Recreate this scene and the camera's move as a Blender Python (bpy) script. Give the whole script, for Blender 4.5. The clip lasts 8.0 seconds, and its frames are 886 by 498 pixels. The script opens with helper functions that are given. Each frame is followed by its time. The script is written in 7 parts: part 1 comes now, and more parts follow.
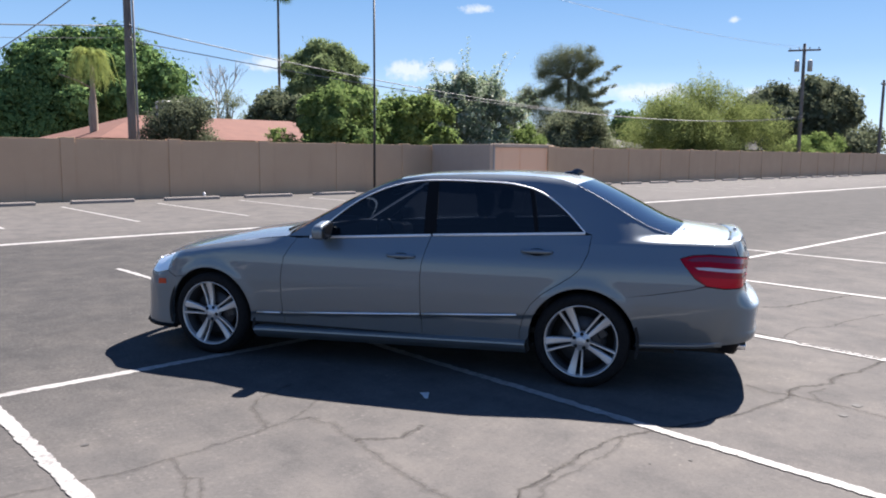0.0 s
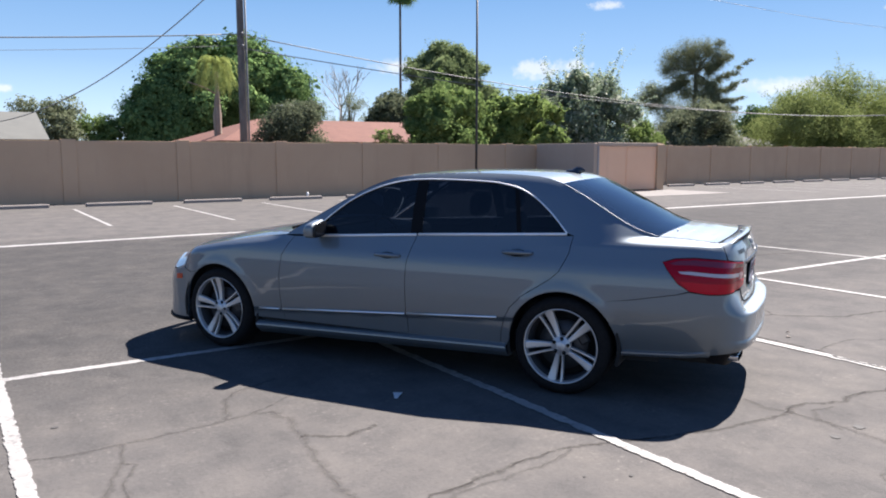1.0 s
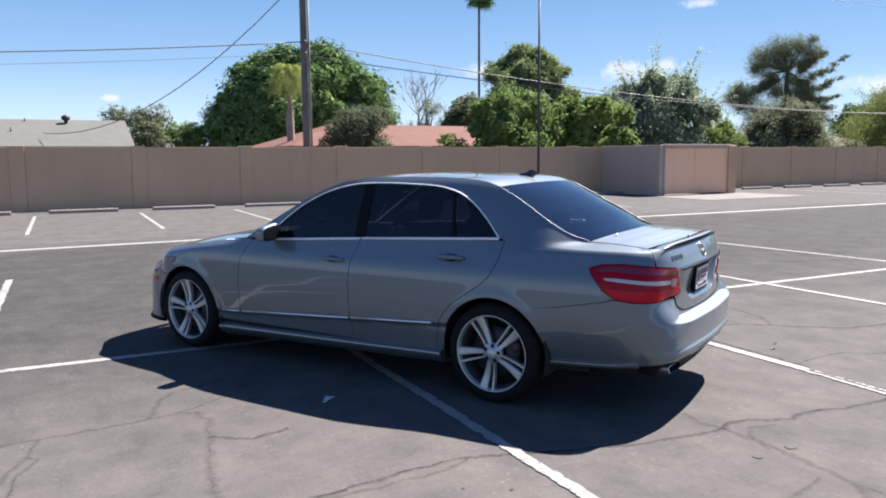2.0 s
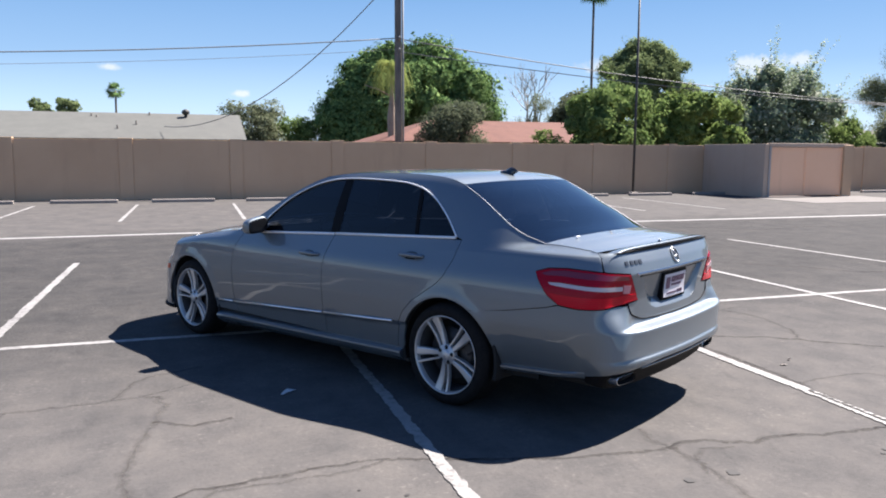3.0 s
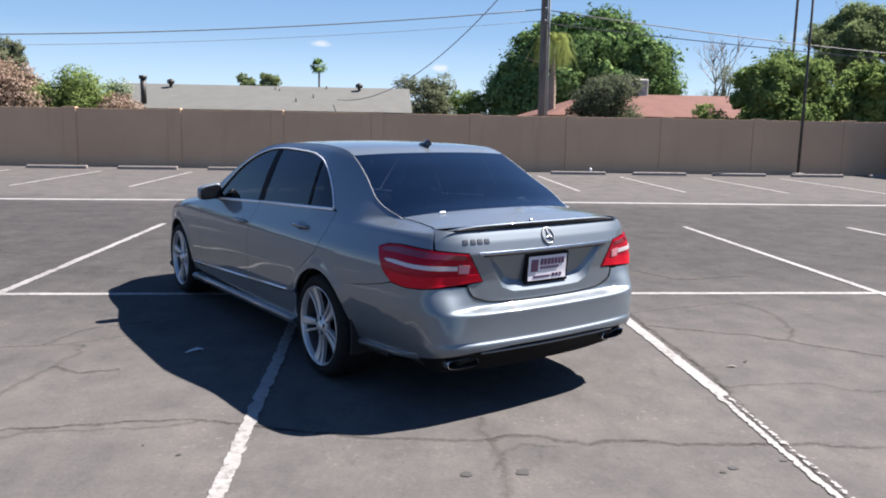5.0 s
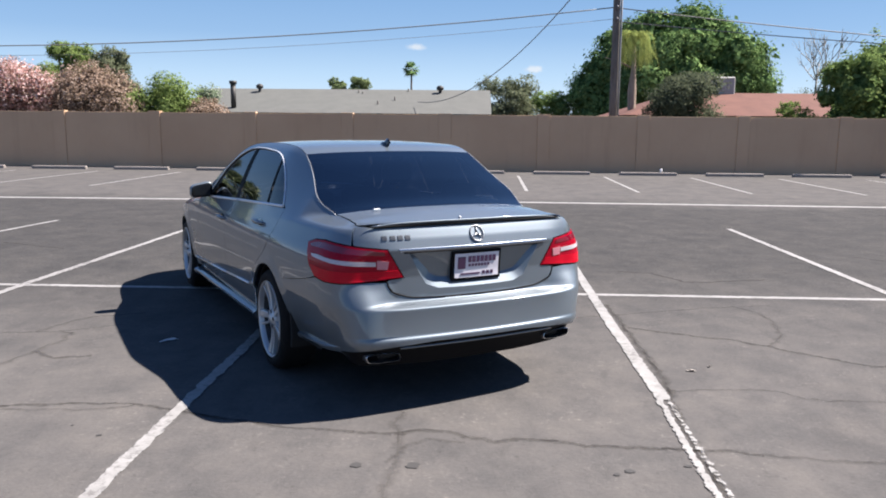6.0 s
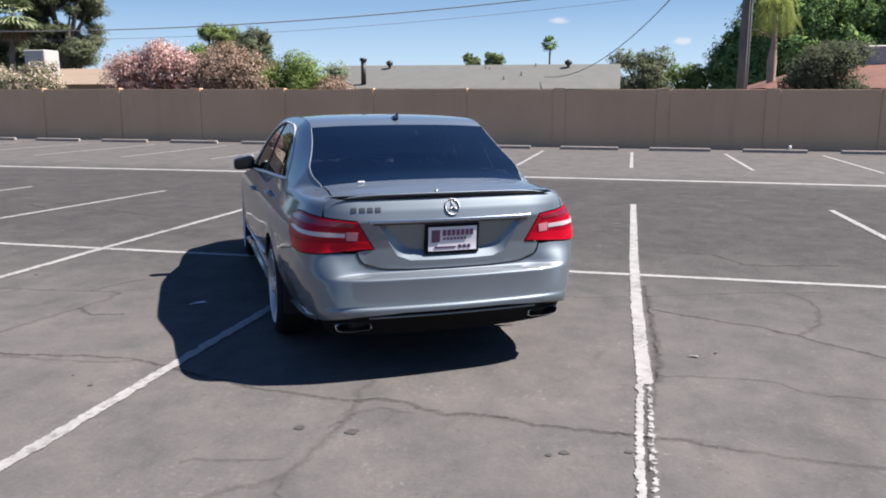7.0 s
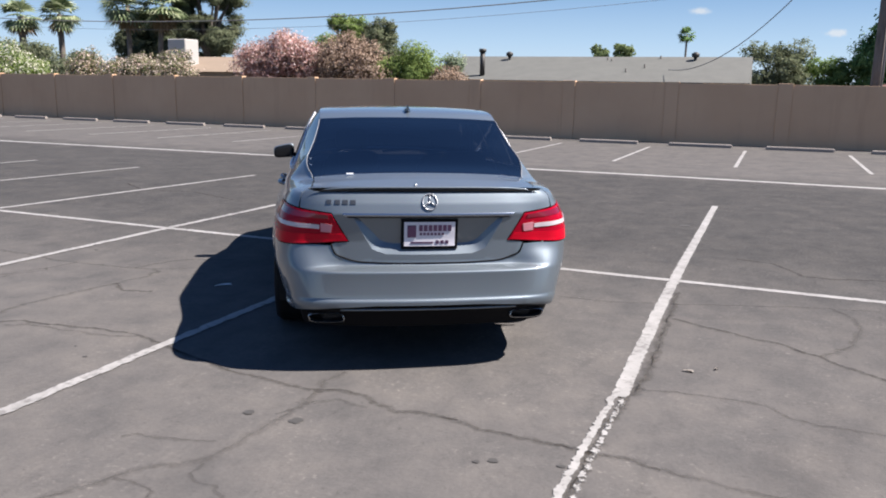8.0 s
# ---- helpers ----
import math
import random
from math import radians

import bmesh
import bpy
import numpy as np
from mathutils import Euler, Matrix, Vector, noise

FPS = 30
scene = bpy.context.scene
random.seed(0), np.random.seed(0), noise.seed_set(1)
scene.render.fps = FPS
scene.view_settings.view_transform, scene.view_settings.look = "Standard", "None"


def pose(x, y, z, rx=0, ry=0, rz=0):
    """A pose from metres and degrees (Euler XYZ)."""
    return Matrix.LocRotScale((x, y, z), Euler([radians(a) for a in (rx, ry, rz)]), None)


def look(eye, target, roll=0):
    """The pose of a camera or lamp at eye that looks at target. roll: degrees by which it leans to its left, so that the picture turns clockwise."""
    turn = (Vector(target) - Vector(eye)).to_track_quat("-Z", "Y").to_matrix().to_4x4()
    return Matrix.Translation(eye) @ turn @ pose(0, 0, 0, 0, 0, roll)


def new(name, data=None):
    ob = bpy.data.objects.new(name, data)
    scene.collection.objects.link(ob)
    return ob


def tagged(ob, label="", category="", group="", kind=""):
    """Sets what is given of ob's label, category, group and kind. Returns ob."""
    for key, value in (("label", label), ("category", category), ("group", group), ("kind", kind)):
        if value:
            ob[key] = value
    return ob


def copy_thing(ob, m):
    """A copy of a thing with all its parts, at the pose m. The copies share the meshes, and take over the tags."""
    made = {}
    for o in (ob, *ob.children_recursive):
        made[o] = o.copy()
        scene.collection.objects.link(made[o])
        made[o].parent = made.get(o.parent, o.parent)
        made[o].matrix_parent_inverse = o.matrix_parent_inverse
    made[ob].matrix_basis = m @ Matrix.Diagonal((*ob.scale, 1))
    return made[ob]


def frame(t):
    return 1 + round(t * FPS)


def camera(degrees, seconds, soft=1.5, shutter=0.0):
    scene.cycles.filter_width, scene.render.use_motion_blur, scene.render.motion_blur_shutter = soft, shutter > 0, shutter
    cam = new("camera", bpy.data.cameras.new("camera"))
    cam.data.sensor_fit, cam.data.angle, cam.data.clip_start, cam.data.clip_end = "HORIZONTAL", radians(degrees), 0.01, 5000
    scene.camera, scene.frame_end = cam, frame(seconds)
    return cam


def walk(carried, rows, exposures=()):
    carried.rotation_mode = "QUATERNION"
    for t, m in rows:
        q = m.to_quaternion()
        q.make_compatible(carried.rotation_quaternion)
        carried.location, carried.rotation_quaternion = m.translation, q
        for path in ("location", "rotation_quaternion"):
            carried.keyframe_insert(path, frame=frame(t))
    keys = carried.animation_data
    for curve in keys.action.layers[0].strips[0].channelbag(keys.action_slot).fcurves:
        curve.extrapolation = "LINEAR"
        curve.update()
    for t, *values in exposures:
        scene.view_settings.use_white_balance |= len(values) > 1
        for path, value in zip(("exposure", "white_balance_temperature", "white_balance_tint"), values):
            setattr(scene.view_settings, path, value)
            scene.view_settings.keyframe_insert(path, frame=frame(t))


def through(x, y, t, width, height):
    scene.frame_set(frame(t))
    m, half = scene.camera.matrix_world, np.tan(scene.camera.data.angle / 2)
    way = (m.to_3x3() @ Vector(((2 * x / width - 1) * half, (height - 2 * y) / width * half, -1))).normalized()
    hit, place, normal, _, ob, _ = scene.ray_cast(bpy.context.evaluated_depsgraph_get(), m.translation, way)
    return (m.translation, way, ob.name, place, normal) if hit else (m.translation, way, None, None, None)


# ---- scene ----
# The origin is the ground under the middle of the car's rear axle; the boundary wall runs along x.
cam = camera(59.73, 8.0, 1.9)
ROWS = [  # seconds, x, y, z, yaw, pitch, roll
    (0.0, -4.971, -3.553, 1.587, -43.10, -7.08, -0.54),
    (0.5, -4.592, -3.827, 1.576, -39.52, -7.26, -0.45),
    (1.0, -4.159, -4.125, 1.582, -33.80, -7.12, -0.09),
    (1.5, -3.728, -4.376, 1.569, -30.29, -7.27, -0.36),
    (2.0, -3.261, -4.590, 1.578, -27.43, -6.84, 0.35),
    (3.5, -1.843, -5.002, 1.581, -14.53, -7.72, -0.78),
    (4.0, -1.367, -5.081, 1.569, -11.13, -8.40, -0.59),
    (5.5, 0.060, -5.239, 1.586, -1.32, -9.27, -0.94),
    (6.0, 0.517, -5.271, 1.574, 2.24, -9.12, -0.53),
    (6.5, 0.966, -5.232, 1.563, 6.66, -9.97, -0.56),
    (7.0, 1.425, -5.168, 1.564, 12.45, -10.93, -0.18),
    (7.5, 1.835, -5.073, 1.578, 18.60, -11.49, -0.16),
    (8.0, 2.197, -4.866, 1.588, 21.93, -11.68, -1.08),
]
EXPOSURES = [(0.0, 1.83), (1.5, 1.80), (3.5, 1.77), (5.5, 1.64), (8.0, 1.46)]
walk(cam, [(t, pose(x, y, z, 90 + pitch, roll, yaw)) for t, x, y, z, yaw, pitch, roll in ROWS], EXPOSURES)

# ---- daylight ----
SUN_WAY = Vector((0.75, 0.20, 1.0)).normalized()  # towards the sun
world = bpy.data.worlds.new("sky")
scene.world = world
world.use_nodes = True
wt = world.node_tree
wt.nodes.clear()
sky = wt.nodes.new("ShaderNodeTexSky")
sky.sky_type = "NISHITA"
sky.sun_disc = False
sky.sun_elevation = math.asin(SUN_WAY.z)
sky.sun_rotation = math.atan2(SUN_WAY.x, SUN_WAY.y)
sky.altitude = 340
sky.air_density = 1.05
sky.dust_density = 0.28
sky.ozone_density = 2.0
wbg = wt.nodes.new("ShaderNodeBackground")
wbg.inputs["Strength"].default_value = 0.027
wout = wt.nodes.new("ShaderNodeOutputWorld")
tone = wt.nodes.new("ShaderNodeMix")  # a clear, dry, deep blue sky
tone.data_type, tone.blend_type = "RGBA", "MULTIPLY"
tone.inputs[0].default_value = 1.0
tone.inputs[7].default_value = (0.82, 0.97, 1.36, 1)
wt.links.new(sky.outputs[0], tone.inputs[6])
wt.links.new(tone.outputs[2], wbg.inputs[0])
clear = wt.nodes.new("ShaderNodeTexCoord")  # the even blue of dry desert air, paler towards the horizon
height = wt.nodes.new("ShaderNodeSeparateXYZ")
wt.links.new(clear.outputs["Generated"], height.inputs[0])
air = wt.nodes.new("ShaderNodeValToRGB")
steps = air.color_ramp.elements
steps.new(0.06), steps.new(0.11), steps.new(0.19), steps.new(0.30)
for step, place, hue in zip(steps, (0.0, 0.06, 0.11, 0.19, 0.30, 1.0), ((0.275, 0.330, 0.380), (0.188, 0.262, 0.345), (0.117, 0.190, 0.292), (0.075, 0.144, 0.254), (0.050, 0.104, 0.228), (0.014, 0.040, 0.124))):
    step.position, step.color = place, (*hue, 1)
wt.links.new(height.outputs["Z"], air.inputs[0])
air_bg = wt.nodes.new("ShaderNodeBackground")
wt.links.new(air.outputs[0], air_bg.inputs[0])
both_skies = wt.nodes.new("ShaderNodeMixShader")
both_skies.inputs[0].default_value = 0.85
wt.links.new(wbg.outputs[0], both_skies.inputs[1])
wt.links.new(air_bg.outputs[0], both_skies.inputs[2])
wt.links.new(both_skies.outputs[0], wout.inputs[0])

sun_data = bpy.data.lights.new("sun", "SUN")
sun_data.energy = 5.0
sun_data.angle = radians(0.53)
sun_data.color = (1.0, 0.925, 0.885)
sun = new("sun", sun_data)
sun.matrix_world = look(SUN_WAY * 60, (0, 0, 0))

# ---- materials ----
def mat(name, color, rough=0.6, metal=0.0, coat=0.0, spec=0.5):
    """A plain principled material; returns it with its tree and shader."""
    m = bpy.data.materials.new(name)
    m.use_nodes = True
    t = m.node_tree
    b = t.nodes["Principled BSDF"]
    b.inputs["Base Color"].default_value = (*color, 1)
    b.inputs["Roughness"].default_value = rough
    b.inputs["Metallic"].default_value = metal
    b.inputs["Specular IOR Level"].default_value = spec
    if coat:
        b.inputs["Coat Weight"].default_value = coat
        b.inputs["Coat Roughness"].default_value = 0.03
    return m, t, b


def node(t, kind, **values):
    n = t.nodes.new(kind)
    for k, v in values.items():
        n.inputs[k.replace("_", " ")].default_value = v
    return n


def coords(t, world_space=True):
    """Texture coordinates in metres: the place in the world, or the object's own."""
    if world_space:
        g = t.nodes.new("ShaderNodeNewGeometry")
        return g.outputs["Position"]
    return t.nodes.new("ShaderNodeTexCoord").outputs["Object"]


def noise_of(t, where, scale, detail=4.0, rough=0.6, stretch=None):
    if stretch:
        mp = t.nodes.new("ShaderNodeMapping")
        mp.inputs["Scale"].default_value = stretch
        t.links.new(where, mp.inputs["Vector"])
        where = mp.outputs[0]
    n = node(t, "ShaderNodeTexNoise", Scale=scale, Detail=detail, Roughness=rough)
    t.links.new(where, n.inputs["Vector"])
    return n.outputs["Fac"]


def ramp(t, fac, stops):
    """A colour ramp; stops of (place, rgb)."""
    r = t.nodes.new("ShaderNodeValToRGB")
    e = r.color_ramp.elements
    while len(e) < len(stops):
        e.new(0.5)
    for s, (p, c) in zip(e, stops):
        s.position = p
        s.color = (*c, 1)
    t.links.new(fac, r.inputs[0])
    return r.outputs[0]


def mixed(t, fac, a, b, kind="MIX"):
    m = t.nodes.new("ShaderNodeMix")
    m.data_type = "RGBA"
    m.blend_type = kind
    for sock, v in ((m.inputs[0], fac), (m.inputs[6], a), (m.inputs[7], b)):
        if isinstance(v, (int, float)):
            sock.default_value = v
        elif isinstance(v, tuple):
            sock.default_value = (*v, 1)
        else:
            t.links.new(v, sock)
    return m.outputs[2]


def bumped(t, b, height, strength=0.3, distance=0.01):
    n = node(t, "ShaderNodeBump", Strength=strength, Distance=distance)
    t.links.new(height, n.inputs["Height"])
    t.links.new(n.outputs[0], b.inputs["Normal"])


def rough_by(t, b, fac, lo, hi):
    m = t.nodes.new("ShaderNodeMapRange")
    m.inputs["To Min"].default_value, m.inputs["To Max"].default_value = lo, hi
    t.links.new(fac, m.inputs[0])
    t.links.new(m.outputs[0], b.inputs["Roughness"])


def asphalt_material():
    m, t, b = mat("worn_asphalt", (0.07, 0.066, 0.062), 0.95, spec=0.10)
    w = coords(t)
    big = noise_of(t, w, 0.22, 6, 0.62)
    mid = noise_of(t, w, 1.3, 6, 0.65)
    blotch = noise_of(t, w, 7.0, 6, 0.72)
    grit = noise_of(t, w, 42, 4, 0.75)
    c = ramp(t, big, [(0.36, (0.0444, 0.0414, 0.0390)), (0.64, (0.0818, 0.0765, 0.0719))])
    c = mixed(t, 0.50, c, ramp(t, mid, [(0.34, (0.0418, 0.0392, 0.0373)), (0.68, (0.0941, 0.0879, 0.0824))]))
    c = mixed(t, 0.58, c, ramp(t, blotch, [(0.30, (0.0349, 0.0325, 0.0310)), (0.55, (0.0679, 0.0634, 0.0595)), (0.74, (0.1263, 0.1178, 0.1109))]))
    c = mixed(t, 0.46, c, ramp(t, grit, [(0.32, (0.0227, 0.0215, 0.0208)), (0.70, (0.1220, 0.1143, 0.1074))]))
    along = t.nodes.new("ShaderNodeSeparateXYZ")  # bands along the lot: paler stalls, a darker row, a paler row at the wall
    t.links.new(w, along.inputs[0])
    shift = t.nodes.new("ShaderNodeMath")
    shift.operation = "MULTIPLY_ADD"
    shift.inputs[1].default_value = 5.0
    t.links.new(big, shift.inputs[0])
    t.links.new(along.outputs["Y"], shift.inputs[2])
    scaled = t.nodes.new("ShaderNodeMapRange")
    scaled.inputs["From Min"].default_value, scaled.inputs["From Max"].default_value = -7.5, 22.5
    t.links.new(shift.outputs[0], scaled.inputs[0])
    worn = ramp(t, scaled.outputs[0], [(0.31, (0.52, 0.52, 0.52)), (0.45, (0, 0, 0)), (0.66, (0, 0, 0)), (0.73, (0.48, 0.48, 0.48))])
    c = mixed(t, 1.0, c, (0.76, 0.785, 0.81), "MULTIPLY")
    c = mixed(t, worn, c, (0.130, 0.122, 0.116))
    patch = noise_of(t, w, 2.1, 4, 0.6)  # bare stones show through in patches
    stones = noise_of(t, w, 30, 3, 0.6)
    both = t.nodes.new("ShaderNodeMath")
    both.operation = "MULTIPLY"
    t.links.new(ramp(t, patch, [(0.46, (0, 0, 0)), (0.62, (1, 1, 1))]), both.inputs[0])
    t.links.new(ramp(t, stones, [(0.58, (0, 0, 0)), (0.70, (0.42, 0.42, 0.42))]), both.inputs[1])
    c = mixed(t, both.outputs[0], c, (0.215, 0.197, 0.180))
    c = mixed(t, ramp(t, stones, [(0.28, (0.45, 0.45, 0.45)), (0.38, (0, 0, 0))]), c, (0.045, 0.042, 0.040))
    stain = noise_of(t, w, 0.55, 4, 0.7, (1, 0.35, 1))
    c = mixed(t, ramp(t, stain, [(0.60, (0, 0, 0)), (0.74, (0.22, 0.22, 0.22))]), c, (0.037, 0.035, 0.034))
    cloudy = noise_of(t, w, 1.9, 7, 0.66)  # mottling: grey and tan patches a hand to a stride across
    c = mixed(t, 1.0, c, ramp(t, cloudy, [(0.34, (0.78, 0.795, 0.81)), (0.50, (0.96, 0.96, 0.96)), (0.66, (1.13, 1.115, 1.09))]), "MULTIPLY")
    smear = noise_of(t, w, 5.5, 5, 0.7, (1, 0.5, 1))
    c = mixed(t, 1.0, c, ramp(t, smear, [(0.30, (0.85, 0.855, 0.86)), (0.46, (1, 1, 1)), (0.72, (1.10, 1.09, 1.075))]), "MULTIPLY")
    t.links.new(c, b.inputs["Base Color"])
    rough_by(t, b, mid, 0.82, 0.97)
    bumped(t, b, grit, 0.5, 0.007)
    return m


def paint_line_material():
    m, t, b = mat("worn_line_paint", (0.5796, 0.5796, 0.5630), 0.7)
    w = coords(t)
    chips = noise_of(t, w, 19, 6, 0.78)
    wear = noise_of(t, w, 1.1, 3, 0.6)
    c = ramp(t, noise_of(t, w, 6, 4, 0.6), [(0.3, (0.200, 0.194, 0.184)), (0.7, (0.285, 0.277, 0.265))])
    add = t.nodes.new("ShaderNodeMath")
    add.operation = "MULTIPLY_ADD"
    add.inputs[1].default_value = 0.55
    t.links.new(wear, add.inputs[0])
    t.links.new(chips, add.inputs[2])
    c = mixed(t, ramp(t, add.outputs[0], [(0.80, (0, 0, 0)), (0.92, (0.70, 0.70, 0.70))]), c, (0.0828, 0.0770, 0.0720))
    t.links.new(c, b.inputs["Base Color"])
    bumped(t, b, noise_of(t, w, 120, 2), 0.35, 0.005)
    flaked(t, b, 24.0, 1.5, 0.30, 0.44)
    return m


def flaked(t, b, scale, amount, lo, hi, most=1.0):
    """Let a thin layer end in a ragged edge, where its "sound" attribute and a grain run low."""
    a = t.nodes.new("ShaderNodeAttribute")
    a.attribute_name = "sound"
    grain = noise_of(t, coords(t), scale, 5, 0.7)
    k = t.nodes.new("ShaderNodeMath")
    k.operation = "MULTIPLY_ADD"
    k.inputs[1].default_value = amount
    t.links.new(grain, k.inputs[0])
    t.links.new(a.outputs["Fac"], k.inputs[2])
    off = t.nodes.new("ShaderNodeMath")
    off.operation = "SUBTRACT"
    off.inputs[1].default_value = amount * 0.5
    t.links.new(k.outputs[0], off.inputs[0])
    cover = ramp(t, off.outputs[0], [(lo, (0, 0, 0)), (hi, (most, most, most))])
    clear = t.nodes.new("ShaderNodeBsdfTransparent")
    mx = t.nodes.new("ShaderNodeMixShader")
    t.links.new(cover, mx.inputs[0])
    t.links.new(clear.outputs[0], mx.inputs[1])
    t.links.new(b.outputs[0], mx.inputs[2])
    t.links.new(mx.outputs[0], t.nodes["Material Output"].inputs[0])


def crack_material(name, lo, hi, scale, amount, edge, most):
    m, t, b = mat(name, lo, 0.95, spec=0.1)
    t.links.new(ramp(t, noise_of(t, coords(t), 30, 4, 0.7), [(0.3, lo), (0.7, hi)]), b.inputs["Base Color"])
    flaked(t, b, scale, amount, *edge, most)
    return m


def wall_material(name, lo, hi):
    m, t, b = mat(name, lo, 0.9)
    w = coords(t)
    big = noise_of(t, w, 0.45, 5, 0.6)
    c = ramp(t, big, [(0.3, lo), (0.7, hi)])
    streak = noise_of(t, w, 2.2, 4, 0.65, (1, 1, 0.12))
    c = mixed(t, ramp(t, streak, [(0.55, (0, 0, 0)), (0.8, (0.35, 0.35, 0.35))]), c, tuple(v * 0.72 for v in lo))
    t.links.new(c, b.inputs["Base Color"])
    bumped(t, b, noise_of(t, w, 55, 4, 0.7), 0.45, 0.008)
    return m


def concrete_material(name, lo, hi, scale=3.0):
    m, t, b = mat(name, lo, 0.9)
    w = coords(t)
    c = ramp(t, noise_of(t, w, scale, 6, 0.65), [(0.3, lo), (0.7, hi)])
    c = mixed(t, 0.3, c, ramp(t, noise_of(t, w, 70, 3, 0.6), [(0.3, tuple(v * 0.5 for v in lo)), (0.7, hi)]))
    t.links.new(c, b.inputs["Base Color"])
    bumped(t, b, noise_of(t, w, 60, 4), 0.4, 0.006)
    return m


ASPHALT = asphalt_material()
LINE_PAINT = paint_line_material()
WALL = wall_material("tan_stucco", (0.465, 0.305, 0.190), (0.520, 0.350, 0.222))
STOP = concrete_material("wheel_stop_concrete", (0.190, 0.165, 0.148), (0.270, 0.240, 0.215))
GATE = wall_material("peach_gate_paint", (0.800, 0.465, 0.285), (0.840, 0.510, 0.330))
PAD = concrete_material("pale_concrete", (0.1283, 0.1165, 0.1069), (0.1687, 0.1561, 0.1442), 1.2)
ENCLOSURE = wall_material("grey_brown_stucco", (0.400, 0.300, 0.228), (0.450, 0.348, 0.270))


def car_paint_material():
    m, t, b = mat("grey_metallic_paint", (0.124, 0.150, 0.172), 0.33, 0.66, 1.0)
    w = coords(t, False)
    flake = node(t, "ShaderNodeTexVoronoi", Scale=900.0)
    t.links.new(w, flake.inputs["Vector"])
    c = mixed(t, 0.10, (0.124, 0.150, 0.172), flake.outputs["Color"], "OVERLAY")
    dust = noise_of(t, w, 2.2, 5, 0.6)
    c = mixed(t, ramp(t, dust, [(0.45, (0, 0, 0)), (0.8, (0.10, 0.10, 0.10))]), c, (0.20, 0.19, 0.18))
    t.links.new(c, b.inputs["Base Color"])
    rough_by(t, b, dust, 0.50, 0.57)
    b.inputs["Coat IOR"].default_value = 1.55
    b.inputs["Coat Roughness"].default_value = 0.04
    return m


def tinted_glass_material(name, tint, gloss_rough=0.01, ior=1.55):
    """Window glass: it lets tinted light through and mirrors by Fresnel."""
    m, t, b = mat(name, (0.02, 0.02, 0.02))
    t.nodes.remove(b)
    clear = node(t, "ShaderNodeBsdfTransparent", Color=(*tint, 1))
    gloss = node(t, "ShaderNodeBsdfGlossy", Roughness=gloss_rough)
    gloss.inputs["Color"].default_value = (0.95, 0.97, 1.0, 1)
    fres = node(t, "ShaderNodeFresnel", IOR=ior)
    mx = t.nodes.new("ShaderNodeMixShader")
    t.links.new(fres.outputs[0], mx.inputs[0])
    t.links.new(clear.outputs[0], mx.inputs[1])
    t.links.new(gloss.outputs[0], mx.inputs[2])
    t.links.new(mx.outputs[0], t.nodes["Material Output"].inputs[0])
    return m


def lens_material(name, color, rough=0.16, gloss=0.10):
    """Ribbed coloured lamp plastic."""
    m, t, b = mat(name, color, rough, 0.0, gloss, 0.12)
    w = coords(t, False)
    rib = node(t, "ShaderNodeTexWave", Scale=26.0)
    rib.bands_direction = "Z"
    t.links.new(w, rib.inputs["Vector"])
    c = mixed(t, 0.18, color, ramp(t, rib.outputs["Fac"], [(0.2, tuple(v * 0.45 for v in color)), (0.8, tuple(min(1, v * 1.25) for v in color))]))
    t.links.new(c, b.inputs["Base Color"])
    bumped(t, b, rib.outputs["Fac"], 0.06, 0.004)
    return m


def tyre_material():
    m, t, b = mat("tyre_rubber", (0.010, 0.010, 0.011), 0.85, spec=0.2)
    w = coords(t, False)
    n = noise_of(t, w, 40, 4)
    t.links.new(ramp(t, n, [(0.3, (0.005, 0.005, 0.006)), (0.7, (0.012, 0.0115, 0.0115))]), b.inputs["Base Color"])
    bumped(t, b, n, 0.2, 0.002)
    return m


PAINT = car_paint_material()
CHROME = mat("chrome_trim", (0.82, 0.83, 0.84), 0.28, 1.0)[0]
ALLOY = mat("silver_alloy", (0.49, 0.49, 0.49), 0.42, 0.60, 0.2)[0]
DISC = mat("brake_steel", (0.060, 0.060, 0.064), 0.55, 0.8)[0]
BARREL = mat("dark_wheel_barrel", (0.030, 0.030, 0.032), 0.7)[0]
BLACK_TRIM = mat("black_plastic", (0.006, 0.006, 0.007), 0.6, spec=0.08)[0]
BLACK_GLOSS = mat("black_gloss_trim", (0.008, 0.008, 0.009), 0.08, 0.0, 0.6)[0]
# mirror face coloured near black in place of a dark reflection
MIRROR_DARK = mat("blackened_mirror_glass", (0.010, 0.011, 0.013), 0.12, spec=0.25)[0]
DARK_VOID = mat("black_underbody", (0.008, 0.008, 0.008), 0.9)[0]
CABIN = mat("dark_cabin_leather", (0.035, 0.034, 0.034), 0.55)[0]
CABIN_LIGHT = mat("grey_headliner", (0.16, 0.16, 0.16), 0.9)[0]
TYRE = tyre_material()
GLASS_SIDE = tinted_glass_material("tinted_side_glass", (0.115, 0.135, 0.165), ior=1.40)
GLASS_PRIVACY = tinted_glass_material("dark_side_glass", (0.065, 0.078, 0.10), ior=1.40)
GLASS_REAR = tinted_glass_material("tinted_rear_glass", (0.15, 0.175, 0.205), 0.03, 2.15)
GLASS_CLEAR = tinted_glass_material("clear_glass", (0.75, 0.8, 0.8))
RED_LENS = lens_material("red_lamp_lens", (0.29, 0.001, 0.014), gloss=0.10)
CRIMSON_LENS = mat("crimson_lamp_lens", (0.15, 0.002, 0.016), 0.08, 0.0, 0.5)[0]
